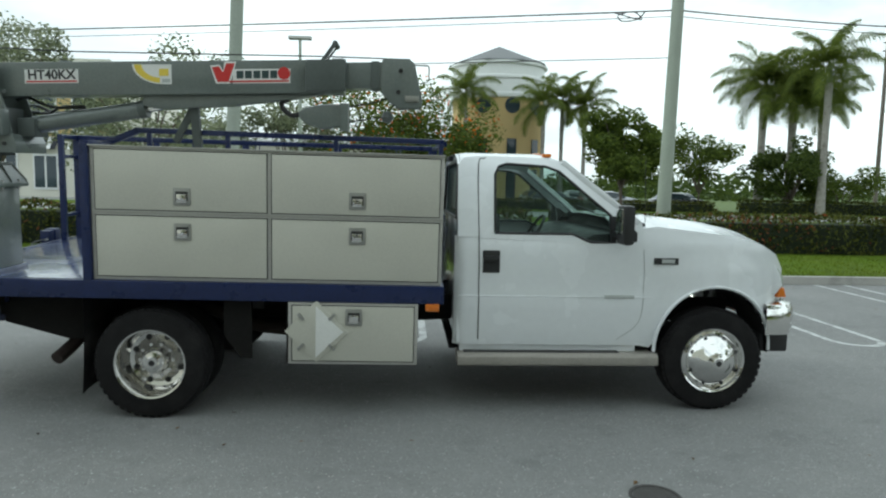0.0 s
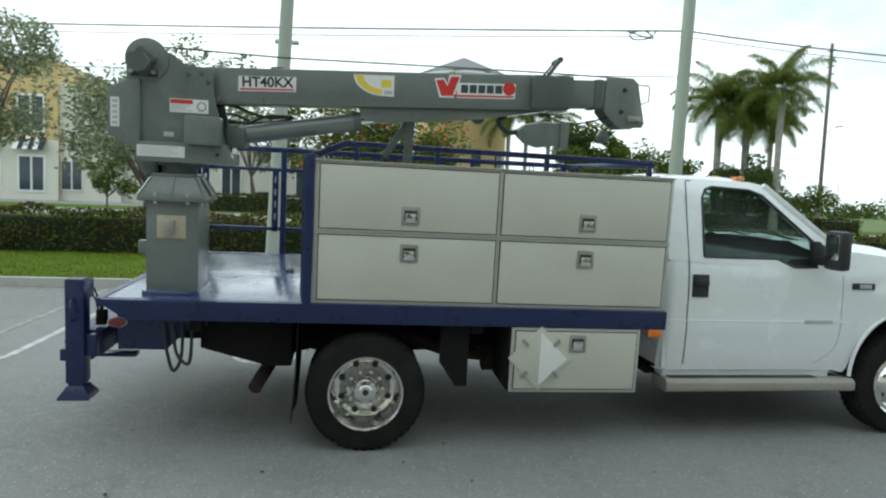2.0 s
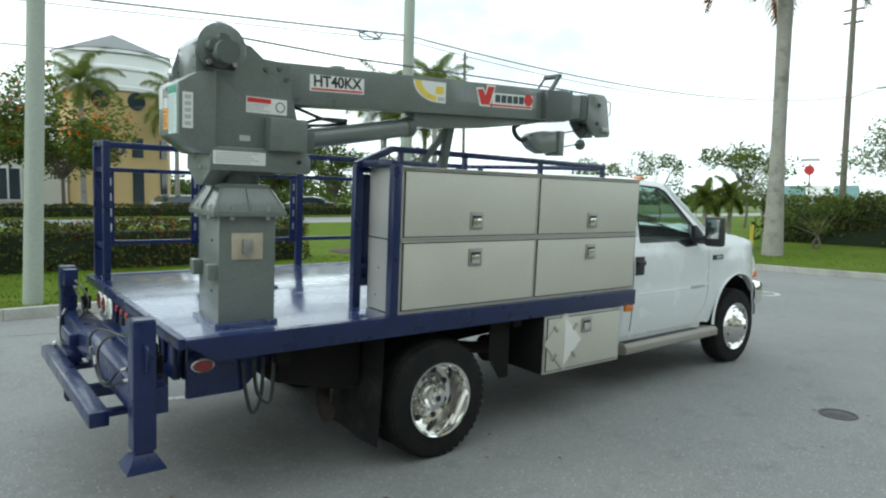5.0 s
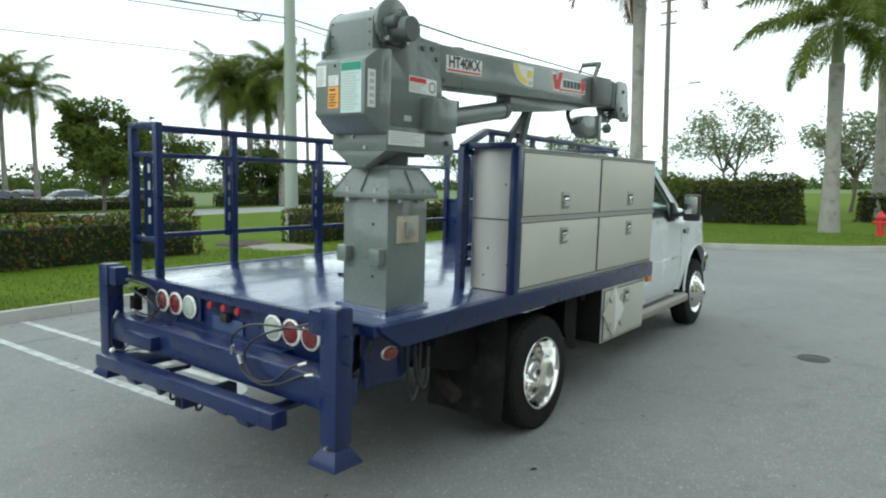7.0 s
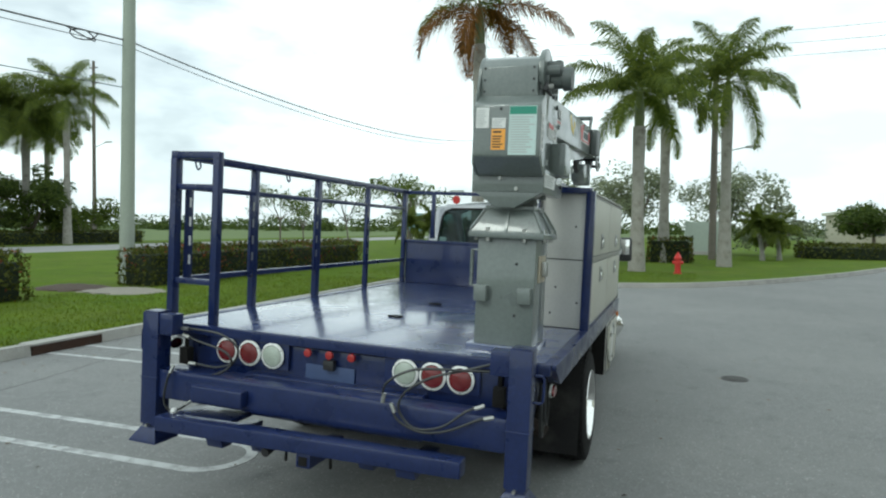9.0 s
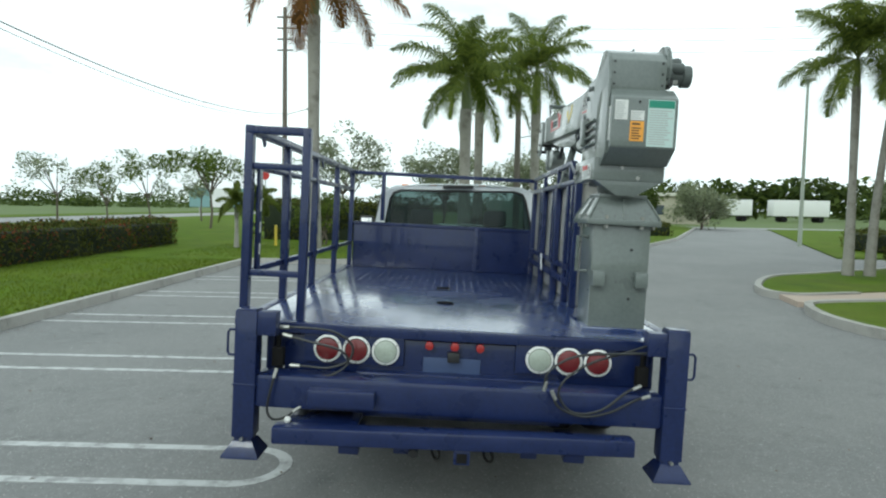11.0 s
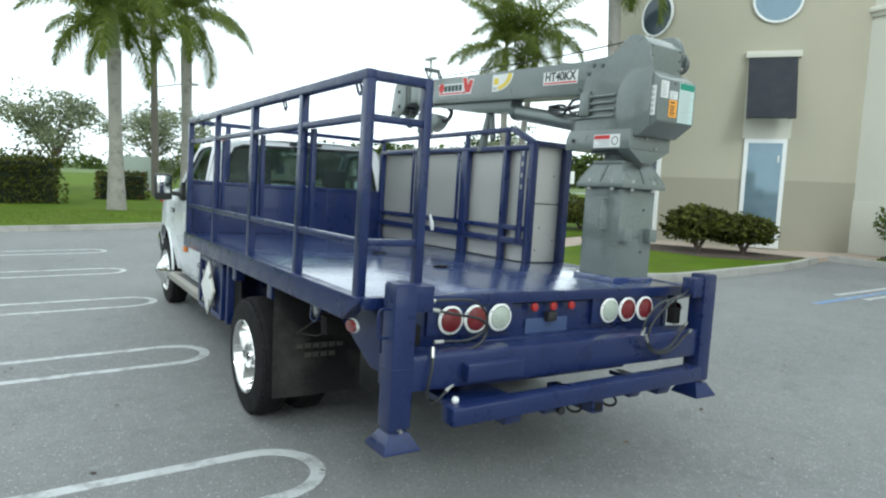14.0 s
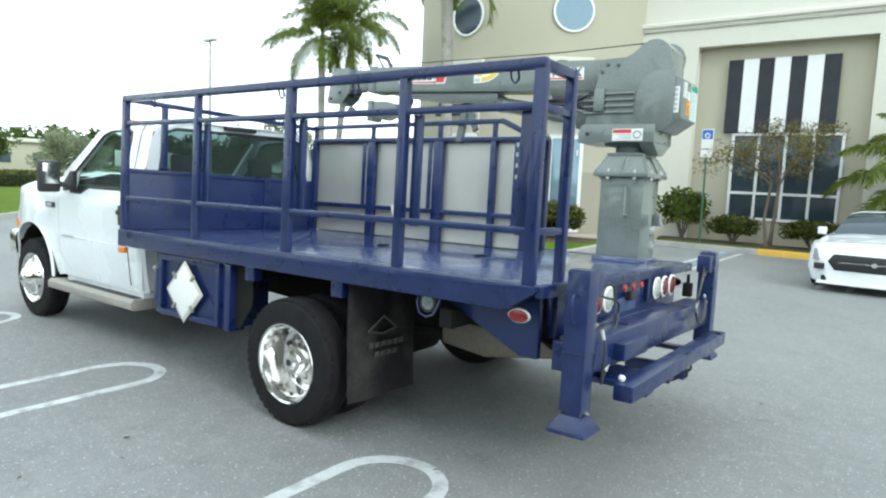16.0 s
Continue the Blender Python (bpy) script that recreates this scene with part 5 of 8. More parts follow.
def bonnet():
    bm = bmesh.new()
    loops = []
    n = 40
    for i in range(n + 1):
        x = 3.42 + (4.79 - 3.42) * i / n
        e = top_z(max(x, 3.6))
        w = side_y(e) - nose_in(x)
        lp = []
        for k in range(21):
            v = -1 + 2 * k / 20
            a = abs(v)
            crown = 0.075 * (1 - a ** 2.6)
            ridge = 0.022 * math.exp(-((a - 0.62) / 0.09) ** 2) * min(1, max(0, (4.75 - x) / 0.3))
            fall = 0.0 if x < 4.6 else -0.05 * ((x - 4.6) / 0.19) ** 2 * (1 - a)
            lp.append((x, v * w, e + (crown + ridge) * min(1, (4.80 - x) / 0.2) + fall))
        loops.append(lp)
    loft(bm, loops)
    return bm


body = part("cab_body", cab_side(-1), M_white, truck, "white painted steel cab")
part("cab_panel", cab_side(1), M_white, truck, "white painted cab side")
part("bonnet", bonnet(), M_white, truck, "white ridged bonnet")
# front: grille, bumper, lamps
part("grille", boxed(4.68, 4.80, -0.62, 0.62, 0.86, 1.17, bevel=0.03), M_black, truck, "dark front grille")
part("grille_bar", boxed(4.79, 4.82, -0.62, 0.62, 0.99, 1.05, bevel=0.008), M_chrome, truck, "chrome grille bar")
bm = bmesh.new()
loops = []
for x, y, nx, ny in ((4.60, -1.005, 0, -1), (4.72, -1.005, 0, -1), (4.80, -0.985, 0.4, -0.9), (4.87, -0.90, 0.8, -0.5), (4.915, -0.70, 0.97, -0.2), (4.935, -0.35, 1, 0), (4.94, 0, 1, 0), (4.935, 0.35, 1, 0), (4.915, 0.70, 0.97, 0.2), (4.87, 0.90, 0.8, 0.5), (4.80, 0.985, 0.4, 0.9), (4.72, 1.005, 0, 1), (4.60, 1.005, 0, 1)):
    loops.append([(x - nx * d, y - ny * d, z) for d, z in ((0.06, 0.595), (0.012, 0.60), (0.0, 0.65), (0.0, 0.79), (0.02, 0.835), (0.09, 0.85))])
loft(bm, loops)
part("front_bumper", bm, M_chrome, truck, "chrome wrap-round front bumper")
part("bumper_valance", boxed(4.62, 4.85, -0.90, 0.90, 0.44, 0.60, bevel=0.03), M_black, truck, "black lower bumper")
for s in (-1, 1):
    part("headlight", prismed([(4.62, 0.98), (4.62, 1.18), (4.70, 1.16), (4.785, 1.04), (4.79, 0.90), (4.70, 0.90)], "y", min(s * 0.66, s * 0.885), max(s * 0.66, s * 0.885), bevel=0.012), M_clear_lens, truck, "clear headlight")
    part("fender_nose", prismed([(4.57, 0.90), (4.57, 1.215), (4.66, 1.19), (4.74, 1.07), (4.765, 0.975), (4.71, 0.90)], "y", min(s * 0.87, s * 0.918), max(s * 0.87, s * 0.918), bevel=0.018), M_white, truck, "white wing tip beside the headlight")
    part("indicator", prismed([(4.715, 0.885), (4.735, 0.94), (4.77, 0.965), (4.795, 0.885)], "y", min(s * 0.7, s * 0.925), max(s * 0.7, s * 0.925), bevel=0.01), M_amber, truck, "amber indicator lamp")
    # wheel housing
    bm = bmesh.new()
    g = []
    for i in range(21):
        a = math.pi * i / 20
        g.append([(WB + 0.465 * math.cos(a), s * y, 0.45 + 0.50 * math.sin(a)) for y in (0.955, 0.55)])
    loft(bm, g)
    part("wheel_housing", bm, M_under, truck, "black inner wheel housing")
    # fender lip
    bm = bmesh.new()
    tube(bm, [(WB + 0.475 * math.cos(math.pi * i / 24), s * (1.018 - nose_in(WB + 0.475 * math.cos(math.pi * i / 24))), 0.47 + 0.505 * math.sin(math.pi * i / 24)) for i in range(25)], 0.014, 6)
    part("wheel_arch_lip", bm, M_white, truck)

# cab rear wall, roof, pillars


def up_y(z, x=2.8):
    """Half width of the greenhouse at height z."""
    return 0.985 - (z - 1.30) * 0.20 - max(0.0, z - 1.80) ** 2 * 2.4


bm = bmesh.new()
n = 26
loops = []
for i in range(n + 1):
    x = 2.19 + (3.02 - 2.19) * i / n
    zc = 1.985 - 0.35 * max(0, (2.30 - x)) ** 1.4 - 0.55 * max(0, x - 2.84) ** 1.6
    lp = []
    for k in range(25):
        v = -1 + 2 * k / 24
        lp.append((x, v * 0.80, zc - 0.095 * abs(v) ** 4.5))
    loops.append(lp)
loft(bm, loops)
part("roof", bm, M_white, truck, "white cab roof")
part("roof_marker", boxed(2.88, 2.95, -0.66, -0.57, 1.945, 1.975, bevel=0.012), M_amber, truck, "amber roof marker lamp")
for y in (-0.3, 0.0, 0.3, 0.64):
    part("roof_marker", boxed(2.86, 2.93, y - 0.045, y + 0.045, 1.962, 1.992, bevel=0.012), M_amber, truck, "amber roof marker lamp")
part("brake_light", boxed(2.16, 2.20, -0.17, 0.17, 1.925, 1.962, bevel=0.006), M_black, truck, "dark high brake light")

WIN = [(2.47, 1.36), (2.47, 1.80), (2.50, 1.86), (2.56, 1.88), (2.86, 1.865), (2.96, 1.83), (3.36, 1.50), (3.39, 1.30), (3.20, 1.30), (3.06, 1.36)]
OUT = [(2.19, 1.33), (2.19, 1.87), (2.24, 1.925), (2.36, 1.94), (2.88, 1.93), (3.03, 1.90), (3.60, 1.455), (3.62, 1.28), (3.20, 1.26), (2.9, 1.30)]
for s in (-1, 1):
    bm = bmesh.new()
    rings = []
    for pts, off in ((OUT, 0.0), (WIN, 0.004), (WIN, -0.045)):
        rings.append([bm.verts.new((x, s * (up_y(z) + off), z)) for x, z in pts])
    for a, b in zip(rings, rings[1:]):
        for k in range(len(a)):
            j = (k + 1) % len(a)
            bm.faces.new((a[k], a[j], b[j], b[k]))
    part("door_frame", bm, M_white, truck, "white window frame of the door")
    bm = bmesh.new()
    bm.faces.new([bm.verts.new((x, s * (up_y(z) - 0.035), z)) for x, z in WIN])
    ob = part("side_window", bm, M_glass_cab, truck, "tinted side window", smooth=0)
    ob.visible_shadow = False
    tb = bmesh.new()
    tube(tb, [(x, s * (up_y(z) + 0.001), z) for x, z in WIN + WIN[:1]], 0.011, 6)
    part("window_seal", tb, M_black, truck, "black rubber window seal")
    # door gaps
    gap = [(2.36, 0.55), (2.355, 1.0), (2.35, 1.33), (2.345, 1.86), (2.40, 1.925)]
    tb = bmesh.new()
    tube(tb, [(x, s * ((side_y(z) if z < 1.32 else up_y(z)) + 0.0015), z) for x, z in [(p.x, p.y) for p in curve_points([(x, z, 0) for x, z in gap], 28)]], 0.004, 5)
    part("door_gap", tb, M_black, truck)
    gap = [(3.44, 0.55), (3.60, 0.70), (3.62, 1.0), (3.61, 1.25)]
    tb = bmesh.new()
    tube(tb, [(p.x, s * (side_y(p.y) + 0.0005), p.y) for p in curve_points([(x, z, 0) for x, z in gap], 24)], 0.003, 5)
    part("door_gap", tb, M_grey_print, truck)
    tb = bmesh.new()
    tube(tb, [(x, s * (side_y(0.885) + 0.001), 0.885) for x in (2.2, 2.6, 3.0, 3.4, 3.7)], 0.004, 5)
    part("body_crease", tb, M_white, truck)
    # handle
    hd = part("door_handle", boxed(2.38, 2.51, min(s * 0.99, s * 1.006), max(s * 0.99, s * 1.006), 1.06, 1.23, bevel=0.008), M_black, truck, "black door handle with recess")
    part("handle_grip", boxed(2.39, 2.50, min(s * 1.0, s * 1.03), max(s * 1.0, s * 1.03), 1.15, 1.19, bevel=0.008), M_black, hd)
    # badges as plain bars
    part("badge", boxed(3.69, 3.88, min(s * 0.995, s * 1.006), max(s * 0.995, s * 1.006), 1.14, 1.19, bevel=0.004), M_black, truck, "dark badge with a green-grey bar")
    part("badge_bar", boxed(3.75, 3.85, min(s * 1.0, s * 1.009), max(s * 1.0, s * 1.009), 1.15, 1.18, bevel=0.002), M_grey_print, truck)
    part("badge", boxed(3.32, 3.55, min(s * 0.99, s * 1.003), max(s * 0.99, s * 1.003), 0.885 - 0.012, 0.885 + 0.016, bevel=0.003), M_grey_print, truck, "thin grey badge bar")
    # mirror
    part("mirror_arm", barred((3.40, s * 0.96, 1.36), (3.44, s * 1.10, 1.38), 0.10, 0.05, bevel=0.015), M_black, truck, "black mirror arm")
    part("mirror_sail", prismed([(3.36, 1.29), (3.34, 1.50), (3.40, 1.50), (3.56, 1.38), (3.56, 1.29)], "y", min(s * 0.945, s * 0.985), max(s * 0.945, s * 0.985), bevel=0.008), M_black, truck, "black corner piece")
    mh = part("mirror_housing", boxed(3.355, 3.445, min(s * 1.08, s * 1.265), max(s * 1.08, s * 1.265), 1.30, 1.59, bevel=0.035), M_black, truck, "black towing mirror")
    part("mirror_glass", boxed(3.349, 3.357, min(s * 1.105, s * 1.24), max(s * 1.105, s * 1.24), 1.38, 1.565, bevel=0.003), M_chrome, mh, "mirror glass")
    # step
    st = part("running_board", prismed([(0.82, 0.36), (0.80, 0.44), (1.03, 0.455), (1.06, 0.43), (1.06, 0.37), (1.03, 0.355)] if s > 0 else [(-0.82, 0.36), (-0.80, 0.44), (-1.03, 0.455), (-1.06, 0.43), (-1.06, 0.37), (-1.03, 0.355)], "x", 2.20, 3.74, bevel=0.008), material("dusty_running_board", (0.30, 0.28, 0.25), 0.6, metal=0.2, vary=0.14, scale=5, fine=60), truck, "dusty silver running board")
    part("tread_strip", boxed(2.25, 3.45, min(s * 0.86, s * 1.01), max(s * 0.86, s * 1.01), 0.452, 0.458, bevel=0.002), M_black, st, "dark tread strip")
    part("sill", boxed(2.22, 3.60, min(s * 0.80, s * 0.94), max(s * 0.80, s * 0.94), 0.44, 0.57, bevel=0.02), M_white, truck, "white sill")

# windscreen and rear window
bm = bmesh.new()
grid_sheet(bm, lambda u, v: (3.00 + 0.56 * u + 0.05 * (1 - (2 * v - 1) ** 2) * u, (2 * v - 1) * (0.80 + 0.11 * u), 1.905 - 0.45 * u + 0.03 * (1 - (2 * v - 1) ** 2) * (1 - u)), 6, 12)
ws = part("windscreen", bm, M_glass_cab, truck, "tinted windscreen")
ws.visible_shadow = False
for s in (-1, 1):
    part("pillar", barred((2.99, s * 0.825, 1.905), (3.58, s * 0.935, 1.445), 0.06, 0.05, bevel=0.012), M_white, truck, "white windscreen pillar")
part("cowl", prismed([(3.46, 1.36), (3.52, 1.45), (3.64, 1.45), (3.66, 1.40)], "y", -0.90, 0.90, bevel=0.01), M_black, truck, "black cowl below the windscreen")
for y in (-0.55, 0.15):
    part("wiper", barred((3.60, y, 1.47), (3.50, y + 0.45, 1.53), 0.015, 0.015), M_black, truck, "black wiper")
part("antenna", rodded((3.68, -0.80, 1.42), (3.66, -0.80, 1.95), 0.003, 0.002, seg=5), M_black, truck, "thin antenna")
rear_win = [(-0.83, 1.46), (-0.755, 1.80), (-0.72, 1.87), (-0.64, 1.90), (0.64, 1.90), (0.72, 1.87), (0.755, 1.80), (0.83, 1.46)]
rear_out = [(-0.97, 1.32), (-0.865, 1.80), (-0.82, 1.90), (-0.70, 1.955), (0.70, 1.955), (0.82, 1.90), (0.865, 1.80), (0.97, 1.32)]
bm = bmesh.new()
rings = []
for pts, x in ((rear_out, 2.19), (rear_win, 2.185), (rear_win, 2.22)):
    rings.append([bm.verts.new((x + (z - 1.3) * 0.03, y, z)) for y, z in pts])
for a, b in zip(rings, rings[1:]):
    for k in range(len(a)):
        bm.faces.new((a[k], a[(k + 1) % len(a)], b[(k + 1) % len(a)], b[k]))
part("rear_wall", bm, M_white, truck, "white rear wall of the cab")
part("rear_panel", boxed(2.19, 2.22, -0.97, 0.97, 0.52, 1.325, bevel=0.01), M_white, truck, "white lower rear wall of the cab")
bm = bmesh.new()
bm.faces.new([bm.verts.new((2.205 + (z - 1.3) * 0.03, y, z)) for y, z in rear_win])
rw = part("rear_window", bm, M_glass_rear, truck, "tinted rear window", smooth=0)
rw.visible_shadow = False
tb = bmesh.new()
tube(tb, [(2.186 + (z - 1.3) * 0.03, y, z) for y, z in rear_win + rear_win[:1]], 0.013, 6)
part("window_seal", tb, M_black, truck, "black rubber window seal")
# inside the cab
for y0 in (-0.72, 0.12):
    seat = part("seat", boxed(2.38, 2.55, y0, y0 + 0.58, 0.95, 1.50, bevel=0.06), M_seat, truck, "grey cloth seat back")
    part("headrest", boxed(2.39, 2.49, y0 + 0.16, y0 + 0.42, 1.50, 1.69, bevel=0.04), M_seat, seat)
    part("cushion", boxed(2.45, 3.0, y0, y0 + 0.58, 0.85, 1.02, bevel=0.05), M_seat, seat)
part("dashboard", prismed([(3.10, 1.05), (3.10, 1.28), (3.25, 1.36), (3.55, 1.38), (3.55, 1.0)], "y", -0.9, 0.9, bevel=0.03), M_black, truck, "dark dashboard")
part("cab_floor", boxed(2.22, 3.75, -0.90, 0.90, 0.56, 0.62, bevel=0.01), M_under, truck, "dark cab floor")
part("firewall", boxed(3.58, 3.62, -0.90, 0.90, 0.56, 1.38, bevel=0), M_under, truck, "dark bulkhead")
bm = bmesh.new()
wc, wa = Vector((3.02, 0.38, 1.28)), Vector((-0.85, 0, 0.52)).normalized()
wu, wv = Vector((0, 1, 0)), Vector((0.52, 0, 0.85)).normalized()
tube(bm, [wc + (wu * math.cos(i * math.pi / 12) + wv * math.sin(i * math.pi / 12)) * 0.19 for i in range(25)], 0.014, 7)
sw = part("steering_wheel", bm, M_black, truck, "black steering wheel")
part("steering_column", rodded(wc, wc - wa * 0.3, 0.03, seg=8), M_black, sw)


# ---- wheels ----
def wheel(x, s, y_face, dual=False):
    """A chromed wheel; y_face: where the tyre's outer side lies; s: which side of the truck."""
    c = (x, s * y_face, 0.40)
    def tyre_profile(a0, a1):
        w = a1 - a0
        return [(a0, 0.25), (a0 + 0.004, 0.27), (a0 - 0.004 + 0.002, 0.32), (a0 + 0.012, 0.375), (a0 + 0.04, 0.397), (a0 + w * 0.3, 0.402), (a0 + w * 0.33, 0.393), (a0 + w * 0.36, 0.402), (a0 + w * 0.64, 0.402), (a0 + w * 0.67, 0.393), (a0 + w * 0.7, 0.402), (a1 - 0.04, 0.397), (a1 - 0.012, 0.375), (a1, 0.32), (a1 - 0.004, 0.27), (a1, 0.25)]
    ty = part("wheel", lathed(tyre_profile(-0.215, 0.0), c, "y", 56, s), M_tyre, truck, "black tyre on a chromed wheel")
    if dual:
        part("inner_tyre", lathed(tyre_profile(-0.50, -0.285), c, "y", 40, s), M_tyre, ty, "inner twin tyre")
        prof = [(-0.01, 0.256), (0.004, 0.25), (0.0, 0.238), (-0.035, 0.226), (-0.12, 0.218), (-0.165, 0.205), (-0.175, 0.175), (-0.165, 0.13), (-0.15, 0.112), (-0.14, 0.098), (-0.075, 0.088), (-0.05, 0.072), (-0.045, 0.045), (-0.03, 0.04), (-0.03, 0.0)]
        hole_a, hole_r = -0.172, 0.172
        cap_a = -0.03
    else:
        prof = [(-0.01, 0.256), (0.004, 0.25), (-0.002, 0.238), (-0.03, 0.225), (-0.022, 0.205), (0.01, 0.185), (0.045, 0.14), (0.06, 0.11), (0.085, 0.09), (0.095, 0.07), (0.10, 0.045), (0.105, 0.04), (0.105, 0.0)]
        hole_a, hole_r = 0.008, 0.186
        cap_a = 0.105
    cut = 6 if dual else len(prof) - 1
    rim_ = part("rim", lathed(prof[:cut + 1], c, "y", 48, s), M_chrome, ty, "polished chrome wheel")
    if dual:
        part("disc", lathed(prof[cut:10], c, "y", 48, s), M_chrome_dim, rim_, "polished wheel disc with the dark ground reflection in its colour")
        part("hub", lathed(prof[9:], c, "y", 48, s), M_chrome, rim_, "chrome hub")
    part("back_plate", lathed([(-0.205, 0.25), (-0.205, 0.0)], c, "y", 24, s), M_under, ty)
    part("hub_cap", lathed([(cap_a, 0.022), (cap_a + 0.004, 0.02), (cap_a + 0.004, 0.0)], c, "y", 16, s), M_black, ty, "dark hub centre")
    for k in range(8):
        a = 2 * math.pi * (k + 0.5) / 8
        bm = bmesh.new()
        lathe(bm, [(hole_a + 0.006, 0.021 if dual else 0.016), (hole_a + 0.008, 0.0)], (x + hole_r * math.cos(a), s * y_face, 0.40 + hole_r * math.sin(a)), "y", 10, s)
        part("hand_hole", bm, M_black, ty)
    if dual:
        for k in range(10):
            a = 2 * math.pi * k / 10
            bm = bmesh.new()
            px, pz = x + 0.118 * math.cos(a), 0.40 + 0.118 * math.sin(a)
            rod(bm, (px, s * (y_face - 0.17), pz), (px, s * (y_face - 0.125), pz), 0.013, seg=6)
            part("lug_nut", bm, M_chrome, ty)
    # tread blocks round the shoulder
    bm = bmesh.new()
    for k in range(44):
        a = 2 * math.pi * k / 44
        for off in (-0.037, -0.178):
            p = Vector((x + 0.3895 * math.cos(a), s * (y_face + off), 0.40 + 0.3895 * math.sin(a)))
            t = Vector((-math.sin(a), 0, math.cos(a)))
            bar(bm, p - t * 0.018, p + t * 0.018, 0.032, 0.012, up=(math.cos(a), 0, math.sin(a)))
    tagged(part("tread", bm, M_tyre, ty), kind="stuff")
    return ty


wheel(0.0, -1, 1.20, True)
wheel(0.03, 1, 1.255, True)
wheel(WB, -1, 1.015)
wheel(WB, 1, 1.015)

# ---- chassis ----
for s in (-1, 1):
    part("frame_rail", boxed(-1.45, 4.55, s * 0.43 - 0.035, s * 0.43 + 0.035, 0.60, 0.80, bevel=0.01), M_under, truck, "black chassis rail")
    bm = bmesh.new()
    for k in range(4):
        ln = 0.62 - 0.12 * k
        tube(bm, [(-ln, s * 0.52, 0.60 - 0.018 * k), (0, s * 0.52, 0.50 - 0.018 * k), (ln, s * 0.52, 0.60 - 0.018 * k)], 0.022, 6)
    part("leaf_spring", bm, M_under, truck, "dark leaf spring")
    part("shock_absorber", rodded((0.22, s * 0.5, 0.40), (0.40, s * 0.48, 0.78), 0.03, seg=8), M_under, truck)
part("rear_axle", tube(bmesh.new(), [(0, -0.95, 0.40), (0, -0.3, 0.40), (0, -0.14, 0.40), (0, 0.14, 0.40), (0, 0.3, 0.40), (0, 0.95, 0.40)], 0, 12, [0.05, 0.06, 0.15, 0.15, 0.06, 0.05]), M_under, truck, "black rear axle with differential")
part("front_axle", rodded((WB, -0.9, 0.38), (WB, 0.9, 0.38), 0.05, seg=10), M_under, truck, "black front axle")
part("drive_shaft", rodded((0.1, 0, 0.44), (2.9, 0.02, 0.58), 0.045, seg=10), M_under, truck, "dark drive shaft")
# unseen plate and block, added to keep light out from under the cab
part("underbody_shade_plate", boxed(2.15, 3.62, -0.80, 0.80, 0.43, 0.47, bevel=0.01), M_under, truck, "unseen dark plate that deepens the shade under the cab")
part("underbody_shade_block", boxed(2.7, 3.6, -0.22, 0.22, 0.42, 0.75, bevel=0.06), M_under, truck, "unseen dark block that deepens the shade under the cab")
part("fuel_tank", prismed([(-0.62, 0.68), (-0.62, 0.52), (-0.95, 0.485), (-1.42, 0.565), (-1.42, 0.62), (-1.30, 0.68)], "y", 0.02, 0.52, bevel=0.03), material("tan_dusty_steel", (0.20, 0.175, 0.14), 0.6, 0.3, 0.2, 5, 40), truck, "dusty tan fuel tank behind the axle")
bm = bmesh.new()
tube(bm, curve_points([(1.6, -0.62, 0.52), (0.7, -0.66, 0.56), (0.15, -0.62, 0.72), (-0.35, -0.66, 0.64), (-0.60, -0.74, 0.57), (-0.70, -0.86, 0.45), (-0.74, -1.0, 0.385)], 24), 0.048, 10)
part("exhaust_pipe", bm, M_rust, truck, "rusty exhaust pipe turned outwards")
part("muffler", rodded((0.9, -0.62, 0.52), (1.6, -0.62, 0.52), 0.11, seg=14), M_rust, truck, "rusty muffler")
for x in (-1.1, 0.75, 1.5):
    part("cross_member", boxed(x - 0.04, x + 0.04, -1.15, 1.15, 0.80, 0.90, bevel=0.005), M_under, truck, "dark cross member under the bed")

# ---- flatbed: the crane's weight makes it lean to its side; the rear stands a little high ----
DECK = 1.02
LEAN[0] = Matrix.Translation((0, 0, 1.04)) @ Matrix.Rotation(radians(2.0), 4, "X") @ Matrix.Rotation(radians(0.49), 4, "Y") @ Matrix.Translation((0, 0, -1.02))
part("deck", boxed(-1.66, 2.08, -1.20, 1.20, DECK - 0.012, DECK, bevel=0.002), M_navy_skylit, truck, "navy painted checker-plate deck")
for s in (-1, 1):
    part("side_rail", prismed([(-1.655, DECK + 0.004), (-1.655, 0.995), (-1.50, 0.895), (2.08, 0.895), (2.08, DECK + 0.004)], "y", min(s * 1.16, s * 1.225), max(s * 1.16, s * 1.225), bevel=0.006), M_navy, truck, "navy deck edge rail")
    # rub rail under the edge on the left with stake pockets
    for x in ((-0.35, 0.45) if s > 0 else ()):
        part("stake_pocket", boxed(x - 0.045, x + 0.045, min(s * 1.13, s * 1.20), max(s * 1.13, s * 1.20), 0.80, 0.90, bevel=0.004), M_navy, truck)
for x in (-1.1, -0.75, -0.4, -0.05, 0.3, 0.65, 1.0, 1.35, 1.7):
    part("bed_beam", boxed(x - 0.025, x + 0.025, -1.15, 1.15, 0.90, 1.005, bevel=0), M_under, truck)
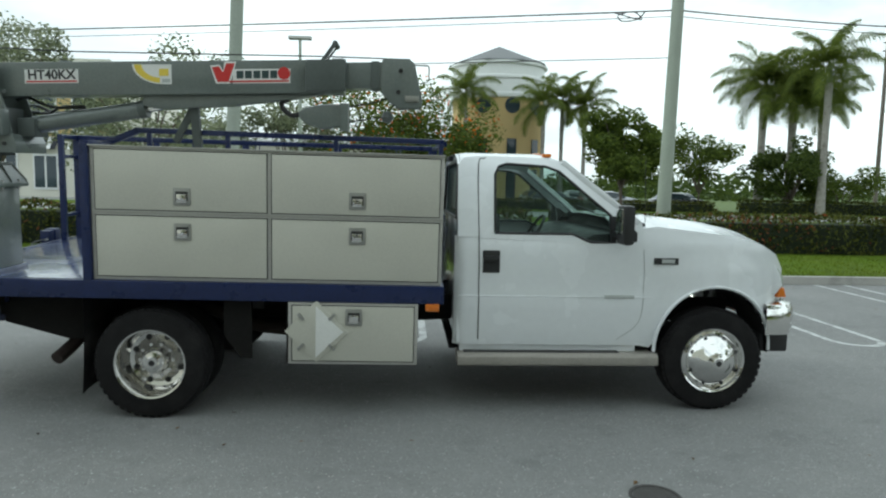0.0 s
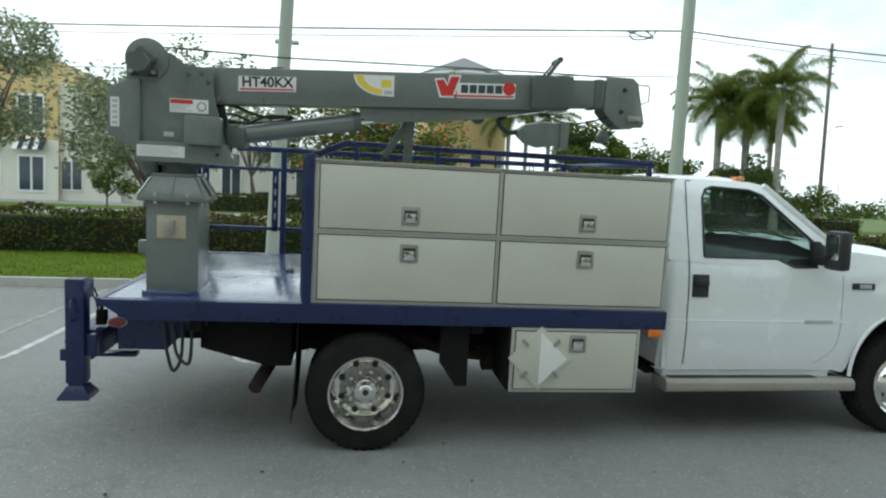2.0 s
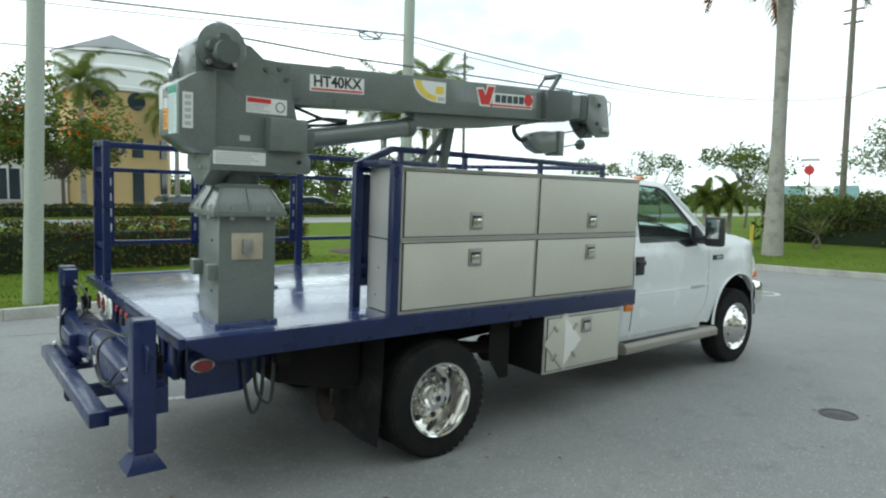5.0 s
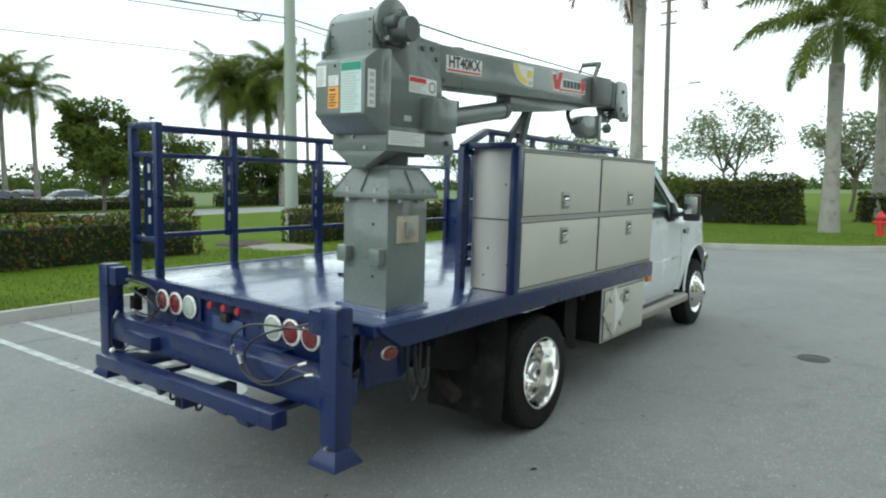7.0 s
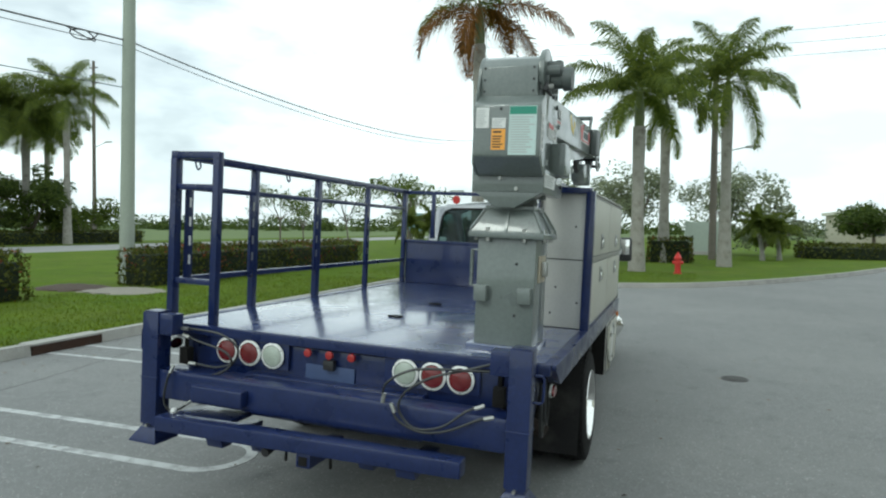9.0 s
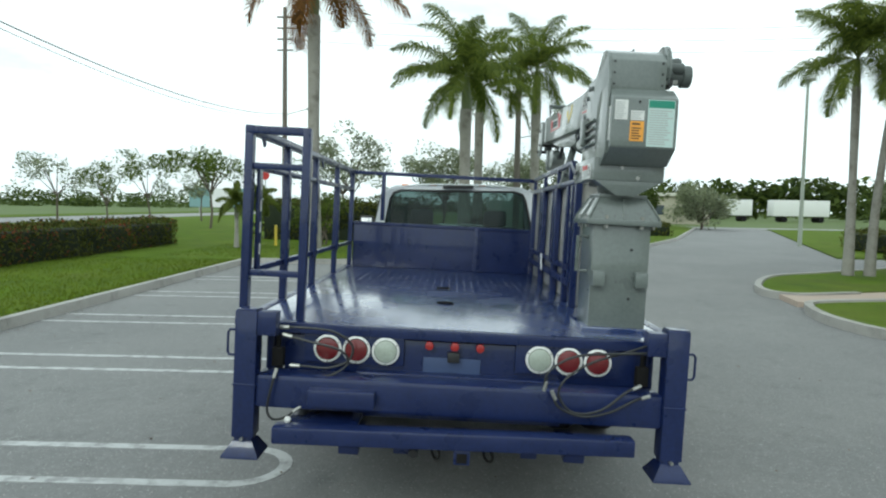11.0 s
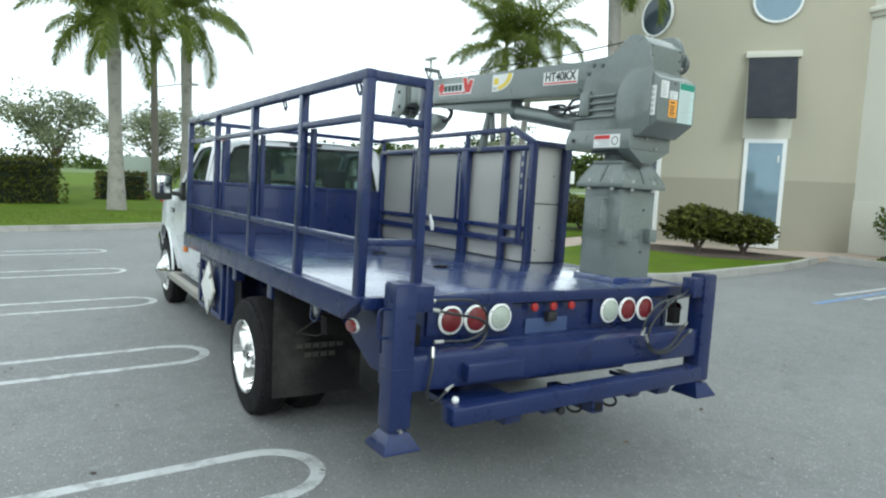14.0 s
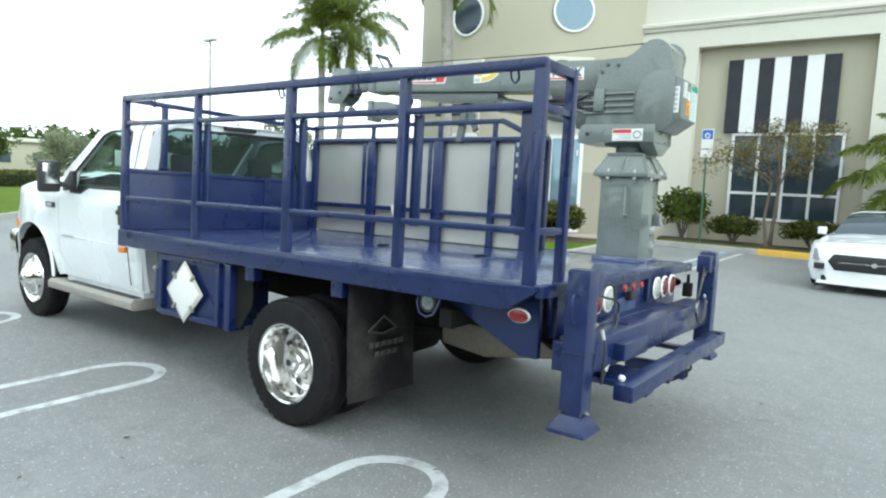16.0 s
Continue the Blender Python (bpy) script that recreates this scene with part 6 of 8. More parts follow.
# checker-plate bumps near the rear
bm = bmesh.new()
for i in range(60):
    for j in range(34):
        x, y = -1.60 + i * 0.06, -1.13 + j * 0.067
        if (-1.5 < x < -1.0 and -1.15 < y < -0.62) or (x > -0.5 and y < -0.78):
            continue
        a = math.pi / 4 if (i + j) % 2 else -math.pi / 4
        dx, dy = 0.014 * math.cos(a), 0.014 * math.sin(a)
        px, py = -dy * 0.3, dx * 0.3
        v = [bm.verts.new(p) for p in ((x - dx, y - dy, DECK - 0.001), (x + px, y + py, DECK - 0.001), (x + dx, y + dy, DECK - 0.001), (x - px, y - py, DECK - 0.001), (x, y, DECK + 0.0011))]
        for k in range(4):
            bm.faces.new((v[k], v[(k + 1) % 4], v[4]))
tagged(part("checker_plate", bm, M_navy_skylit, truck), kind="stuff")
for x, y in ((0.25, 0.12), (-0.62, 0.10)):
    r = part("tie_down_ring", lathed([(0.0, 0.045), (0.003, 0.045), (0.003, 0.0)], (x, y, DECK), "z", 16), M_navy, truck, "recessed dark tie-down ring")
    tb = bmesh.new()
    tube(tb, [(x + 0.035 * math.cos(a * math.pi / 8), y + 0.055 * math.sin(a * math.pi / 8), DECK + 0.009) for a in range(17)], 0.005, 5)
    part("ring", tb, M_under, r)
# rear sill and valance
part("rear_sill", boxed(-1.685, -1.64, -1.20, 1.20, 0.968, DECK + 0.006, bevel=0.006), M_navy, truck, "navy rear edge of the bed")
part("rear_valance", boxed(-1.64, -1.60, -0.95, 0.95, 0.74, 0.955, bevel=0.004), M_navy, truck, "navy rear light panel")
for s in (-1, 1):
    part("light_bracket", boxed(-1.665, -1.64, min(s * 0.30, s * 0.84), max(s * 0.30, s * 0.84), 0.815, 0.985, bevel=0.006), M_navy, truck)
    part("rear_gusset", prismed([(-1.60, DECK - 0.02), (-1.60, 0.66), (-1.30, 0.66), (-1.17, 0.80), (-1.05, 0.82), (-1.05, DECK - 0.02)] if s < 0 else [(-1.60, DECK - 0.02), (-1.60, 0.645), (-1.50, 0.645), (-1.02, 0.875), (-1.02, DECK - 0.02)], "y", min(s * 1.02, s * 1.06), max(s * 1.02, s * 1.06), bevel=0.005), M_navy, truck, "navy gusset plate at the bed's rear corner")
    oval = Matrix.Translation((-1.56, 0, 0.872)) @ Matrix.Diagonal((1.0, 1, 0.58, 1)) @ Matrix.Translation((1.56, 0, -0.872))
    bm = lathed([(0.0, 0.055), (0.022, 0.05), (0.028, 0.0)], (-1.56, s * 1.185, 0.872), "y", 20, s)
    bm.transform(oval)
    mk = part("side_marker", bm, M_red_lens, truck, "oval red marker lamp")
    bm = lathed([(0.0, 0.059), (0.01, 0.059), (0.012, 0.053), (0.0, 0.053)], (-1.56, s * 1.185, 0.872), "y", 20, s)
    bm.transform(oval)
    part("marker_rim", bm, M_grey_print, mk, "pale rim")
for y, m in ((0.71, M_red_lens), (0.555, M_red_lens), (0.398, M_clear_lens), (-0.428, M_clear_lens), (-0.583, M_red_lens), (-0.738, M_red_lens)):
    c = (-1.676, y, 0.896)
    lamp = part("tail_light", lathed([(0.0, 0.062), (0.014, 0.058), (0.022, 0.03), (0.024, 0.0)], c, "x", 28, -1), m, truck, "round red tail light" if m is M_red_lens else "round clear reversing light")
    part("flange", lathed([(0.0, 0.075), (0.006, 0.075), (0.010, 0.07), (0.012, 0.063), (0.0, 0.061)], c, "x", 28, -1), M_white_flat, lamp, "white flange")
    for k in range(3):
        a = 2.1 * k + 0.5
        part("screw", lathed([(0.010, 0.005), (0.0115, 0.0)], (c[0], y + 0.068 * math.cos(a), 0.896 + 0.068 * math.sin(a)), "x", 8, -1), M_black, lamp)
for y in (0.165, 0.028, -0.108):
    part("marker_light", lathed([(0.0, 0.024), (0.010, 0.022), (0.015, 0.0)], (-1.682, y, 0.940), "x", 18, -1), M_red_bright, truck, "small red marker light")
pl = part("plate_bracket", boxed(-1.652, -1.642, -0.115, 0.195, 0.735, 0.872, bevel=0.004), material("lighter_blue_paint", (0.040, 0.064, 0.15), 0.5, vary=0.1, scale=5, fine=40), truck, "pale blue number plate bracket without a plate")
part("plate_lamp", boxed(-1.69, -1.652, 0.0, 0.065, 0.855, 0.91, bevel=0.006), M_black, pl)
# outrigger beam, step bumper
beam = part("outrigger_beam", boxed(-1.87, -1.70, -1.04, 1.04, 0.612, 0.785, bevel=0.022), M_navy, truck, "navy outrigger beam")
part("beam_mount", boxed(-1.72, -1.55, -0.55, 0.55, 0.55, 0.79, bevel=0.01), M_navy, truck, "navy beam mounting")
part("step_plate", boxed(-1.93, -1.86, 0.42, 0.76, 0.645, 0.735, bevel=0.012), M_navy, beam, "small navy step")
bump = part("step_bumper", barred((-1.985, 0.905, 0.528), (-1.985, -0.865, 0.560), 0.10, 0.084, bevel=0.012), M_navy, truck, "navy square-tube step bumper")
for y in (-0.58, 0.53):
    part("bumper_bracket", boxed(-1.99, -1.62, y - 0.045, y + 0.045, 0.466 + 0.016 * (y < 0), 0.494 + 0.016 * (y < 0), bevel=0.006), M_navy, bump)
    part("bracket_end", prismed([(-2.01, 0.495 - 0.018 * y), (-1.90, 0.495 - 0.018 * y), (-1.91, 0.45 - 0.018 * y), (-1.99, 0.45 - 0.018 * y)], "y", y - 0.05, y + 0.05, bevel=0.005), M_navy, bump)
for y in (-0.36, 0.27):
    part("bumper_lug", prismed([(-1.99, 0.495 - 0.018 * y), (-1.90, 0.495 - 0.018 * y), (-1.91, 0.455 - 0.018 * y), (-1.97, 0.455 - 0.018 * y)], "y", y - 0.04, y + 0.04, bevel=0.005), M_navy, bump)
hitch = part("tow_hitch", boxed(-2.02, -1.66, -0.07, 0.012, 0.428, 0.500, bevel=0.008), M_navy, truck, "navy tow hitch receiver")
part("hitch_socket", boxed(-2.024, -2.018, -0.055, -0.003, 0.440, 0.488, bevel=0.002), M_under, hitch, "dark square socket")
for y in (-0.16, 0.10):
    part("chain_loop", tube(bmesh.new(), [(-1.97 + 0.034 * math.cos(k * math.pi / 8), y + 0.02 * math.cos(k * math.pi / 8), 0.468 + 0.03 * math.sin(k * math.pi / 8)) for k in range(17)], 0.007, 6), M_under, hitch, "dark chain loop")
part("socket_plug", rodded((-2.0, 0.21, 0.464), (-1.93, 0.21, 0.478), 0.024, seg=12), M_black, hitch, "black trailer socket")
part("white_ball", lathed([(-0.018, 0.0), (-0.013, 0.013), (0, 0.018), (0.013, 0.013), (0.018, 0.0)], (-1.955, 0.845, 0.586), "z", 14), M_white_flat, bump, "small white ball knob")
part("bumper_link", boxed(-1.94, -1.70, 0.50, 0.86, 0.540, 0.568, bevel=0.006), M_navy, bump)
# outrigger legs
for s in (-1, 1):
    y, lx = s * 1.092, -1.83
    lg = part("outrigger_leg", boxed(lx - 0.056, lx + 0.056, y - 0.056, y + 0.056, 0.455, 1.122 - 0.012 * (s > 0), bevel=0.008), M_navy, truck, "navy square outrigger leg")
    part("leg_cap", boxed(lx - 0.05, lx + 0.05, y - 0.05, y + 0.05, 1.12 - 0.012 * (s > 0), 1.128 - 0.012 * (s > 0), bevel=0.002), M_navy, lg)
    part("inner_tube", boxed(lx - 0.045, lx + 0.045, y - 0.045, y + 0.045, 0.415, 0.458, bevel=0.004), M_navy, lg)
    part("leg_bracket", boxed(lx - 0.045, lx + 0.045, min(y, y - s * 0.15), max(y, y - s * 0.15), 0.985, 1.105, bevel=0.005), M_navy, lg)
    part("leg_collar", boxed(lx - 0.06, lx + 0.06, y - 0.06, y + 0.06, 0.725, 0.735, bevel=0.003), M_navy, lg)
    bm = bmesh.new()
    loft(bm, [[(lx + a * h, y + b * h, z) for a, b in ((-1, -1), (1, -1), (1, 1), (-1, 1))] for h, z in ((0.094, 0.358), (0.094, 0.368), (0.050, 0.438))], close=True)
    part("foot", bm, M_navy, lg, "flared navy foot plate")
    part("foot_pin", rodded((lx - 0.072, y, 0.452), (lx + 0.06, y, 0.452), 0.009, seg=8), M_steel, lg)
    bm = bmesh.new()
    oy = y + s * 0.056
    tube(bm, [(lx, oy, 1.00), (lx, oy + s * 0.04, 1.0), (lx, oy + s * 0.05, 0.985), (lx, oy + s * 0.05, 0.885), (lx, oy + s * 0.04, 0.87), (lx, oy, 0.87)], 0.007, 6)
    part("leg_handle", bm, M_navy, lg, "bent bar handle")
    # side of the beam beyond the leg, dark plate with the valve behind it
    part("leg_lug", boxed(lx + 0.05, lx + 0.12, y - 0.03, y + 0.03, 0.63, 0.77, bevel=0.006), M_navy, lg)


def hose(name, ctrl, r=0.0065):
    h = part(name, tube(bmesh.new(), curve_points(ctrl, 28), r, 8), M_hose, truck, "black hydraulic hose")
    for p, q in ((ctrl[0], ctrl[1]), (ctrl[-1], ctrl[-2])):
        p, q = Vector(p), Vector(q)
        part("fitting", rodded(p, p + (q - p).normalized() * 0.05, 0.0105, seg=8), M_steel, h, "silver hose fitting")
    return h


hose("hydraulic_hose", [(-1.80, 0.94, 1.02), (-1.81, 0.82, 1.025), (-1.80, 0.66, 1.01), (-1.78, 0.565, 0.94), (-1.79, 0.58, 0.86), (-1.80, 0.68, 0.82), (-1.80, 0.80, 0.822), (-1.80, 0.88, 0.822)])
hose("hydraulic_hose", [(-1.81, 0.92, 0.985), (-1.82, 0.80, 0.96), (-1.82, 0.62, 0.92), (-1.81, 0.58, 0.85), (-1.83, 0.66, 0.79), (-1.83, 0.78, 0.772), (-1.83, 0.87, 0.775)])
hose("hydraulic_hose", [(-1.87, 0.93, 0.82), (-1.90, 0.945, 0.74), (-1.90, 0.965, 0.62), (-1.89, 0.94, 0.565), (-1.87, 0.88, 0.57), (-1.86, 0.80, 0.63)])
hose("hydraulic_hose", [(-1.82, -1.0, 1.05), (-1.86, -0.86, 1.005), (-1.90, -0.66, 0.945), (-1.92, -0.53, 0.86), (-1.92, -0.50, 0.77), (-1.92, -0.58, 0.69), (-1.91, -0.72, 0.71), (-1.89, -0.84, 0.80), (-1.86, -0.92, 0.83)])
hose("hydraulic_hose", [(-1.84, -1.0, 1.0), (-1.88, -0.84, 0.995), (-1.93, -0.58, 0.98), (-1.95, -0.44, 0.90), (-1.94, -0.42, 0.80)])
hose("hydraulic_hose", [(-1.93, -0.46, 0.80), (-1.93, -0.50, 0.72), (-1.92, -0.62, 0.675), (-1.91, -0.76, 0.70), (-1.88, -0.90, 0.765), (-1.86, -0.97, 0.78)])
for s in (-1, 1):
    part("valve", boxed(-1.76, -1.70, min(s * 0.93, s * 0.99), max(s * 0.93, s * 0.99), 0.80, 0.90, bevel=0.008), M_under, truck, "small dark valve beside the leg")
    part("valve_stem", rodded((-1.73, s * 0.96, 0.90), (-1.73, s * 0.96, 0.96), 0.012, seg=8), M_under, truck)
    part("corner_plate", prismed([(s * 0.955, 1.0), (s * 1.02, 1.0), (s * 0.975, 0.80), (s * 0.955, 0.80)] if s > 0 else [(s * 0.955, 1.0), (s * 0.955, 0.80), (s * 0.975, 0.80), (s * 1.02, 1.0)], "x", -1.62, -1.605, bevel=0), M_navy, truck, "slanting navy corner plate")
for k, (x, y) in enumerate(((-1.24, -1.09), (-1.18, -1.10))):
    part("hanging_hose", tube(bmesh.new(), curve_points([(x - 0.07, y, 0.84), (x - 0.05, y, 0.66), (x - 0.01 + 0.02 * k, y, 0.53 + 0.05 * k), (x + 0.04, y, 0.62), (x + 0.05, y, 0.84)], 20), 0.011, 7), M_hose, truck, "black hose hanging under the bed")

# mud flaps
for s in (-1, 1):
    bm = bmesh.new()
    grid_sheet(bm, lambda u, v: (-0.455 - 0.03 * u * u + 0.012 * math.sin(v * 7), s * (0.60 + 0.60 * v), 0.92 - 0.73 * u), 8, 8)
    bmesh.ops.solidify(bm, geom=bm.faces[:], thickness=0.012)
    fl = part("mud_flap", bm, M_rubber, truck, "worn black rubber mud flap")
    if s > 0:
        for z, w in ((0.515, 0.34), (0.455, 0.26)):
            bm = bmesh.new()
            k = int(w / 0.055)
            for i in range(k):
                y = 0.93 + (i - k / 2) * 0.055
                box(bm, -0.4995, -0.496, y - 0.02, y + 0.02, z - 0.016, z + 0.016)
            part("print_bar", bm, M_faint_print, fl, "faded grey lettering as bars")
        tb = bmesh.new()
        for p, q in (((0.80, 0.60), (0.93, 0.68)), ((0.93, 0.68), (1.06, 0.60)), ((0.80, 0.60), (0.93, 0.575)), ((0.93, 0.575), (1.06, 0.60))):
            bar(tb, (-0.492, p[0], p[1]), (-0.492, q[0], q[1]), 0.012, 0.01, up=(1, 0, 0))
        part("print_mark", tb, M_faint_print, fl, "faded grey outline mark")
    part("splash_plate", prismed([(0.50, 0.88), (0.50, 0.62), (0.62, 0.45), (0.70, 0.45), (0.70, 0.88)], "y", min(s * 1.12, s * 1.13), max(s * 1.12, s * 1.13), bevel=0), M_under, truck, "dark splash plate")
    part("flap_bar", boxed(-0.49, -0.42, min(s * 0.6, s * 1.2), max(s * 0.6, s * 1.2), 0.90, 0.95, bevel=0.004), M_navy, truck)
# dark pieces added to fill the space under the bed with shade
part("rear_shade_filler", prismed([(-1.10, 0.87), (-1.10, 0.66), (-0.66, 0.54), (-0.50, 0.54), (-0.50, 0.87)], "y", -1.0, -0.55, bevel=0.01), M_under, truck, "dark filler for the shade under the rear of the bed")
part("wheel_shade_filler", boxed(-0.48, 0.6, -1.0, 1.0, 0.868, 0.885, bevel=0), M_under, truck, "dark filler plate for the shade above the wheels")
wlamp = part("work_lamp", lathed([(-0.05, 0.0), (-0.05, 0.03), (0.0, 0.052), (0.03, 0.055), (0.034, 0.05), (0.03, 0.0)], (-0.975, 1.11, 0.85), "y", 24, 1), M_black, truck, "round dark work lamp under the bed")
part("lens", lathed([(0.031, 0.046), (0.036, 0.03), (0.038, 0.0)], (-0.975, 1.11, 0.85), "y", 20, 1), M_car_glass, wlamp, "clear lens")
part("bracket", tube(bmesh.new(), [(-1.04, 1.12, 0.905), (-1.045, 1.14, 0.845), (-1.02, 1.15, 0.79), (-0.975, 1.15, 0.775), (-0.93, 1.15, 0.79), (-0.905, 1.14, 0.845), (-0.91, 1.12, 0.905)], 0.007, 6), M_navy, wlamp, "bent navy bracket")


# ---- tool boxes ----
def latch(x, y, z, s, parent):
    """A recessed paddle latch of bright steel."""
    pan = part("latch", boxed(x - 0.058, x + 0.058, min(y, y + s * 0.008), max(y, y + s * 0.008), z - 0.06, z + 0.06, bevel=0.006), M_steel, parent, "bright steel paddle latch")
    part("latch_recess", boxed(x - 0.042, x + 0.042, min(y + s * 0.006, y + s * 0.0095), max(y + s * 0.006, y + s * 0.0095), z - 0.030, z + 0.036, bevel=0.002), M_black_flat, parent)
    part("paddle", boxed(x - 0.035, x + 0.035, min(y + s * 0.004, y + s * 0.018), max(y + s * 0.004, y + s * 0.018), z - 0.042, z + 0.018, bevel=0.005), M_chrome, parent)
    return pan


def door_panel(x0, x1, z0, z1, y, s, parent, lx, lz):
    """A flat door with a raised rim, set on a box's face; s: which way it faces."""
    d = part("door", boxed(x0, x1, min(y, y + s * 0.012), max(y, y + s * 0.012), z0, z1, bevel=0.005), M_alu, parent, "flat aluminium door")
    bm = bmesh.new()
    for a in ((x0 - 0.006, x1 + 0.006, z0 - 0.006, z0 - 0.001), (x0 - 0.006, x1 + 0.006, z1 + 0.001, z1 + 0.006), (x0 - 0.006, x0 - 0.001, z0, z1), (x1 + 0.001, x1 + 0.006, z0, z1)):
        box(bm, a[0], a[1], min(y, y + s * 0.006), max(y, y + s * 0.006), a[2], a[3])
    part("door_seal", bm, M_black, parent, "black rubber door seal")
    latch(lx, y + s * 0.012, lz, s, parent)
    return d


FX = -1.20
tb_ = part("tool_box", boxed(-0.37, 2.06, FX, -0.845, DECK + 0.004, 1.95, bevel=0.008), M_alu_edge, truck, "long aluminium tool box with four doors")
for x0, x1, lx in ((-0.335, 0.825, 0.25), (0.862, 2.03, 1.455)):
    door_panel(x0, x1, 1.52, 1.925, FX, -1, tb_, lx, 1.618)
    door_panel(x0, x1, 1.055, 1.475, FX, -1, tb_, lx, 1.372)
for z in (1.487, 1.508):
    part("drip_edge", boxed(-0.36, 2.06, FX - 0.016, FX, z - 0.005, z + 0.005, bevel=0.002), M_alu_edge, tb_)
part("drip_edge", boxed(-0.375, 2.065, FX - 0.02, -0.838, 1.948, 1.956, bevel=0.002), M_alu_edge, tb_)
part("end_seam", boxed(-0.374, -0.37, FX + 0.01, -0.85, 1.490, 1.498, bevel=0), M_black, tb_)
for y, z in ((-1.13, 1.2), (-0.98, 1.3), (-0.95, 1.12), (-1.1, 1.72)):
    part("rivet", lathed([(0, 0.008), (0.003, 0.0)], (-0.37, y, z), "x", 8, -1), M_black, tb_)
# ribbed back
bm = bmesh.new()
for k in range(40):
    z = 1.08 + k * 0.0205
    box(bm, -0.34, 2.04, -0.845, -0.840, z, z + 0.011)
tagged(part("back_rib", bm, M_alu_edge, tb_, "ribbed aluminium back"), kind="stuff")
low = part("lower_tool_box", boxed(0.975, 1.898, -1.22, -0.78, 0.44, 0.893, bevel=0.008), M_alu_edge, truck, "small aluminium tool box under the bed")
door_panel(1.005, 1.868, 0.468, 0.868, -1.22, -1, low, 1.44, 0.79)
part("box_cheek", boxed(0.962, 0.975, -1.215, -0.78, 0.445, 0.89, bevel=0.004), M_under, low, "dark end panel")


def placard(cx, y, cz, s, h=0.235, split=True):
    """A diamond placard holder with corner clips."""
    pts = [(cx, cz + h), (cx + h, cz), (cx, cz - h), (cx - h, cz)]
    pl = part("placard_holder", prismed(pts, "y", min(y, y + s * 0.01), max(y, y + s * 0.01), bevel=0.004), M_alu, truck, "diamond-shaped aluminium placard holder")
    g = h * 0.84
    if split:
        half = [(cx - 0.005, cz + g), (cx + g, cz), (cx - 0.005, cz - g)]
        part("placard_leaf", prismed(half, "y", min(y + s * 0.01, y + s * 0.015), max(y + s * 0.01, y + s * 0.015), bevel=0.001), M_white_flat, pl, "white half of the placard")
    else:
        part("placard_leaf", prismed([(cx, cz + g), (cx + g, cz), (cx, cz - g), (cx - g, cz)], "y", min(y + s * 0.01, y + s * 0.015), max(y + s * 0.01, y + s * 0.015), bevel=0.001), M_white_flat, pl, "white blank placard")
    for a, b in ((0.55, 0.55), (-0.55, 0.55), (0.55, -0.55), (-0.55, -0.55)):
        q = part("clip", barred((cx + a * h * 0.72, y + s * 0.016, cz + b * h * 0.72), (cx + a * h * 1.05, y + s * 0.016, cz + b * h * 1.05), 0.02, 0.012, up=(0, 1, 0)), M_steel, pl)
    return pl


placard(1.178, -1.236, 0.685, -1, 0.225)
# left box in a navy frame
lb = part("side_locker", boxed(0.74, 1.60, 0.80, 1.17, 0.43, 0.885, bevel=0.006), M_navy, truck, "navy steel locker under the bed")
for a in ((0.78, 1.52, 0.435, 0.475), (0.78, 1.52, 0.84, 0.88), (0.78, 0.815, 0.475, 0.84), (1.485, 1.52, 0.475, 0.84)):
    part("frame_bar", boxed(a[0], a[1], 1.17, 1.20, a[2], a[3], bevel=0.004), M_navy, lb)
part("side_bracket", boxed(1.54, 1.59, 1.17, 1.19, 0.50, 0.80, bevel=0.004), M_navy, lb)
part("bracket_knob", lathed([(0, 0.02), (0.02, 0.018), (0.02, 0)], (1.565, 1.19, 0.77), "y", 12, 1), M_steel, lb)
part("side_bracket", boxed(0.68, 0.74, 1.05, 1.18, 0.42, 0.88, bevel=0.006), M_navy, lb)
placard(1.165, 1.205, 0.637, 1, 0.224, split=False)
part("side_marker", boxed(1.95, 2.05, -1.235, -1.20, 0.842, 0.897, bevel=0.012), M_amber, truck, "amber side marker lamp")
part("side_marker", boxed(1.97, 2.06, 1.20, 1.235, 0.84, 0.89, bevel=0.012), M_amber, truck, "amber side marker lamp")

# ---- rails round the bed ----
RY, RX = 1.19, (2.05, 1.085, 0.115, -0.79, -1.60)
TOPZ, MIDZ, LOWZ = 2.048, 1.855, 1.275
rail = part("stake_rack", boxed(-1.625, 2.075, RY - 0.025, RY + 0.025, TOPZ - 0.025, TOPZ + 0.025, bevel=0.008), M_navy, truck, "navy square-tube stake rack along the bed")


def rail_bar(p, q, w=0.045, h=0.045, up=(0, 0, 1)):
    return part("rail_bar", barred(p, q, w, h, up, bevel=0.006), M_navy, rail)


rail_bar((-1.58, RY, MIDZ), (2.05, RY, MIDZ), 0.035, 0.035)
rail_bar((-1.58, RY, LOWZ), (2.05, RY, LOWZ), 0.035, 0.035)
for x, w in zip(RX, (0.06, 0.045, 0.065, 0.055, 0.06)):
    rail_bar((x, RY, DECK), (x, RY, TOPZ - 0.02), 0.045, w, up=(1, 0, 0))
for x in (1.02, 0.035, -0.865, -1.52):
    part("slotted_strip", boxed(x - 0.03, x + 0.03, RY - 0.045, RY - 0.025, 1.25, 1.84, bevel=0.004), M_navy, rail, "slotted navy strip")
    for z in (1.37, 1.49, 1.61, 1.73):
        part("slot", boxed(x - 0.008, x + 0.008, RY - 0.048, RY - 0.044, z, z + 0.06, bevel=0), M_white_flat if x < -1 else M_steel, rail)
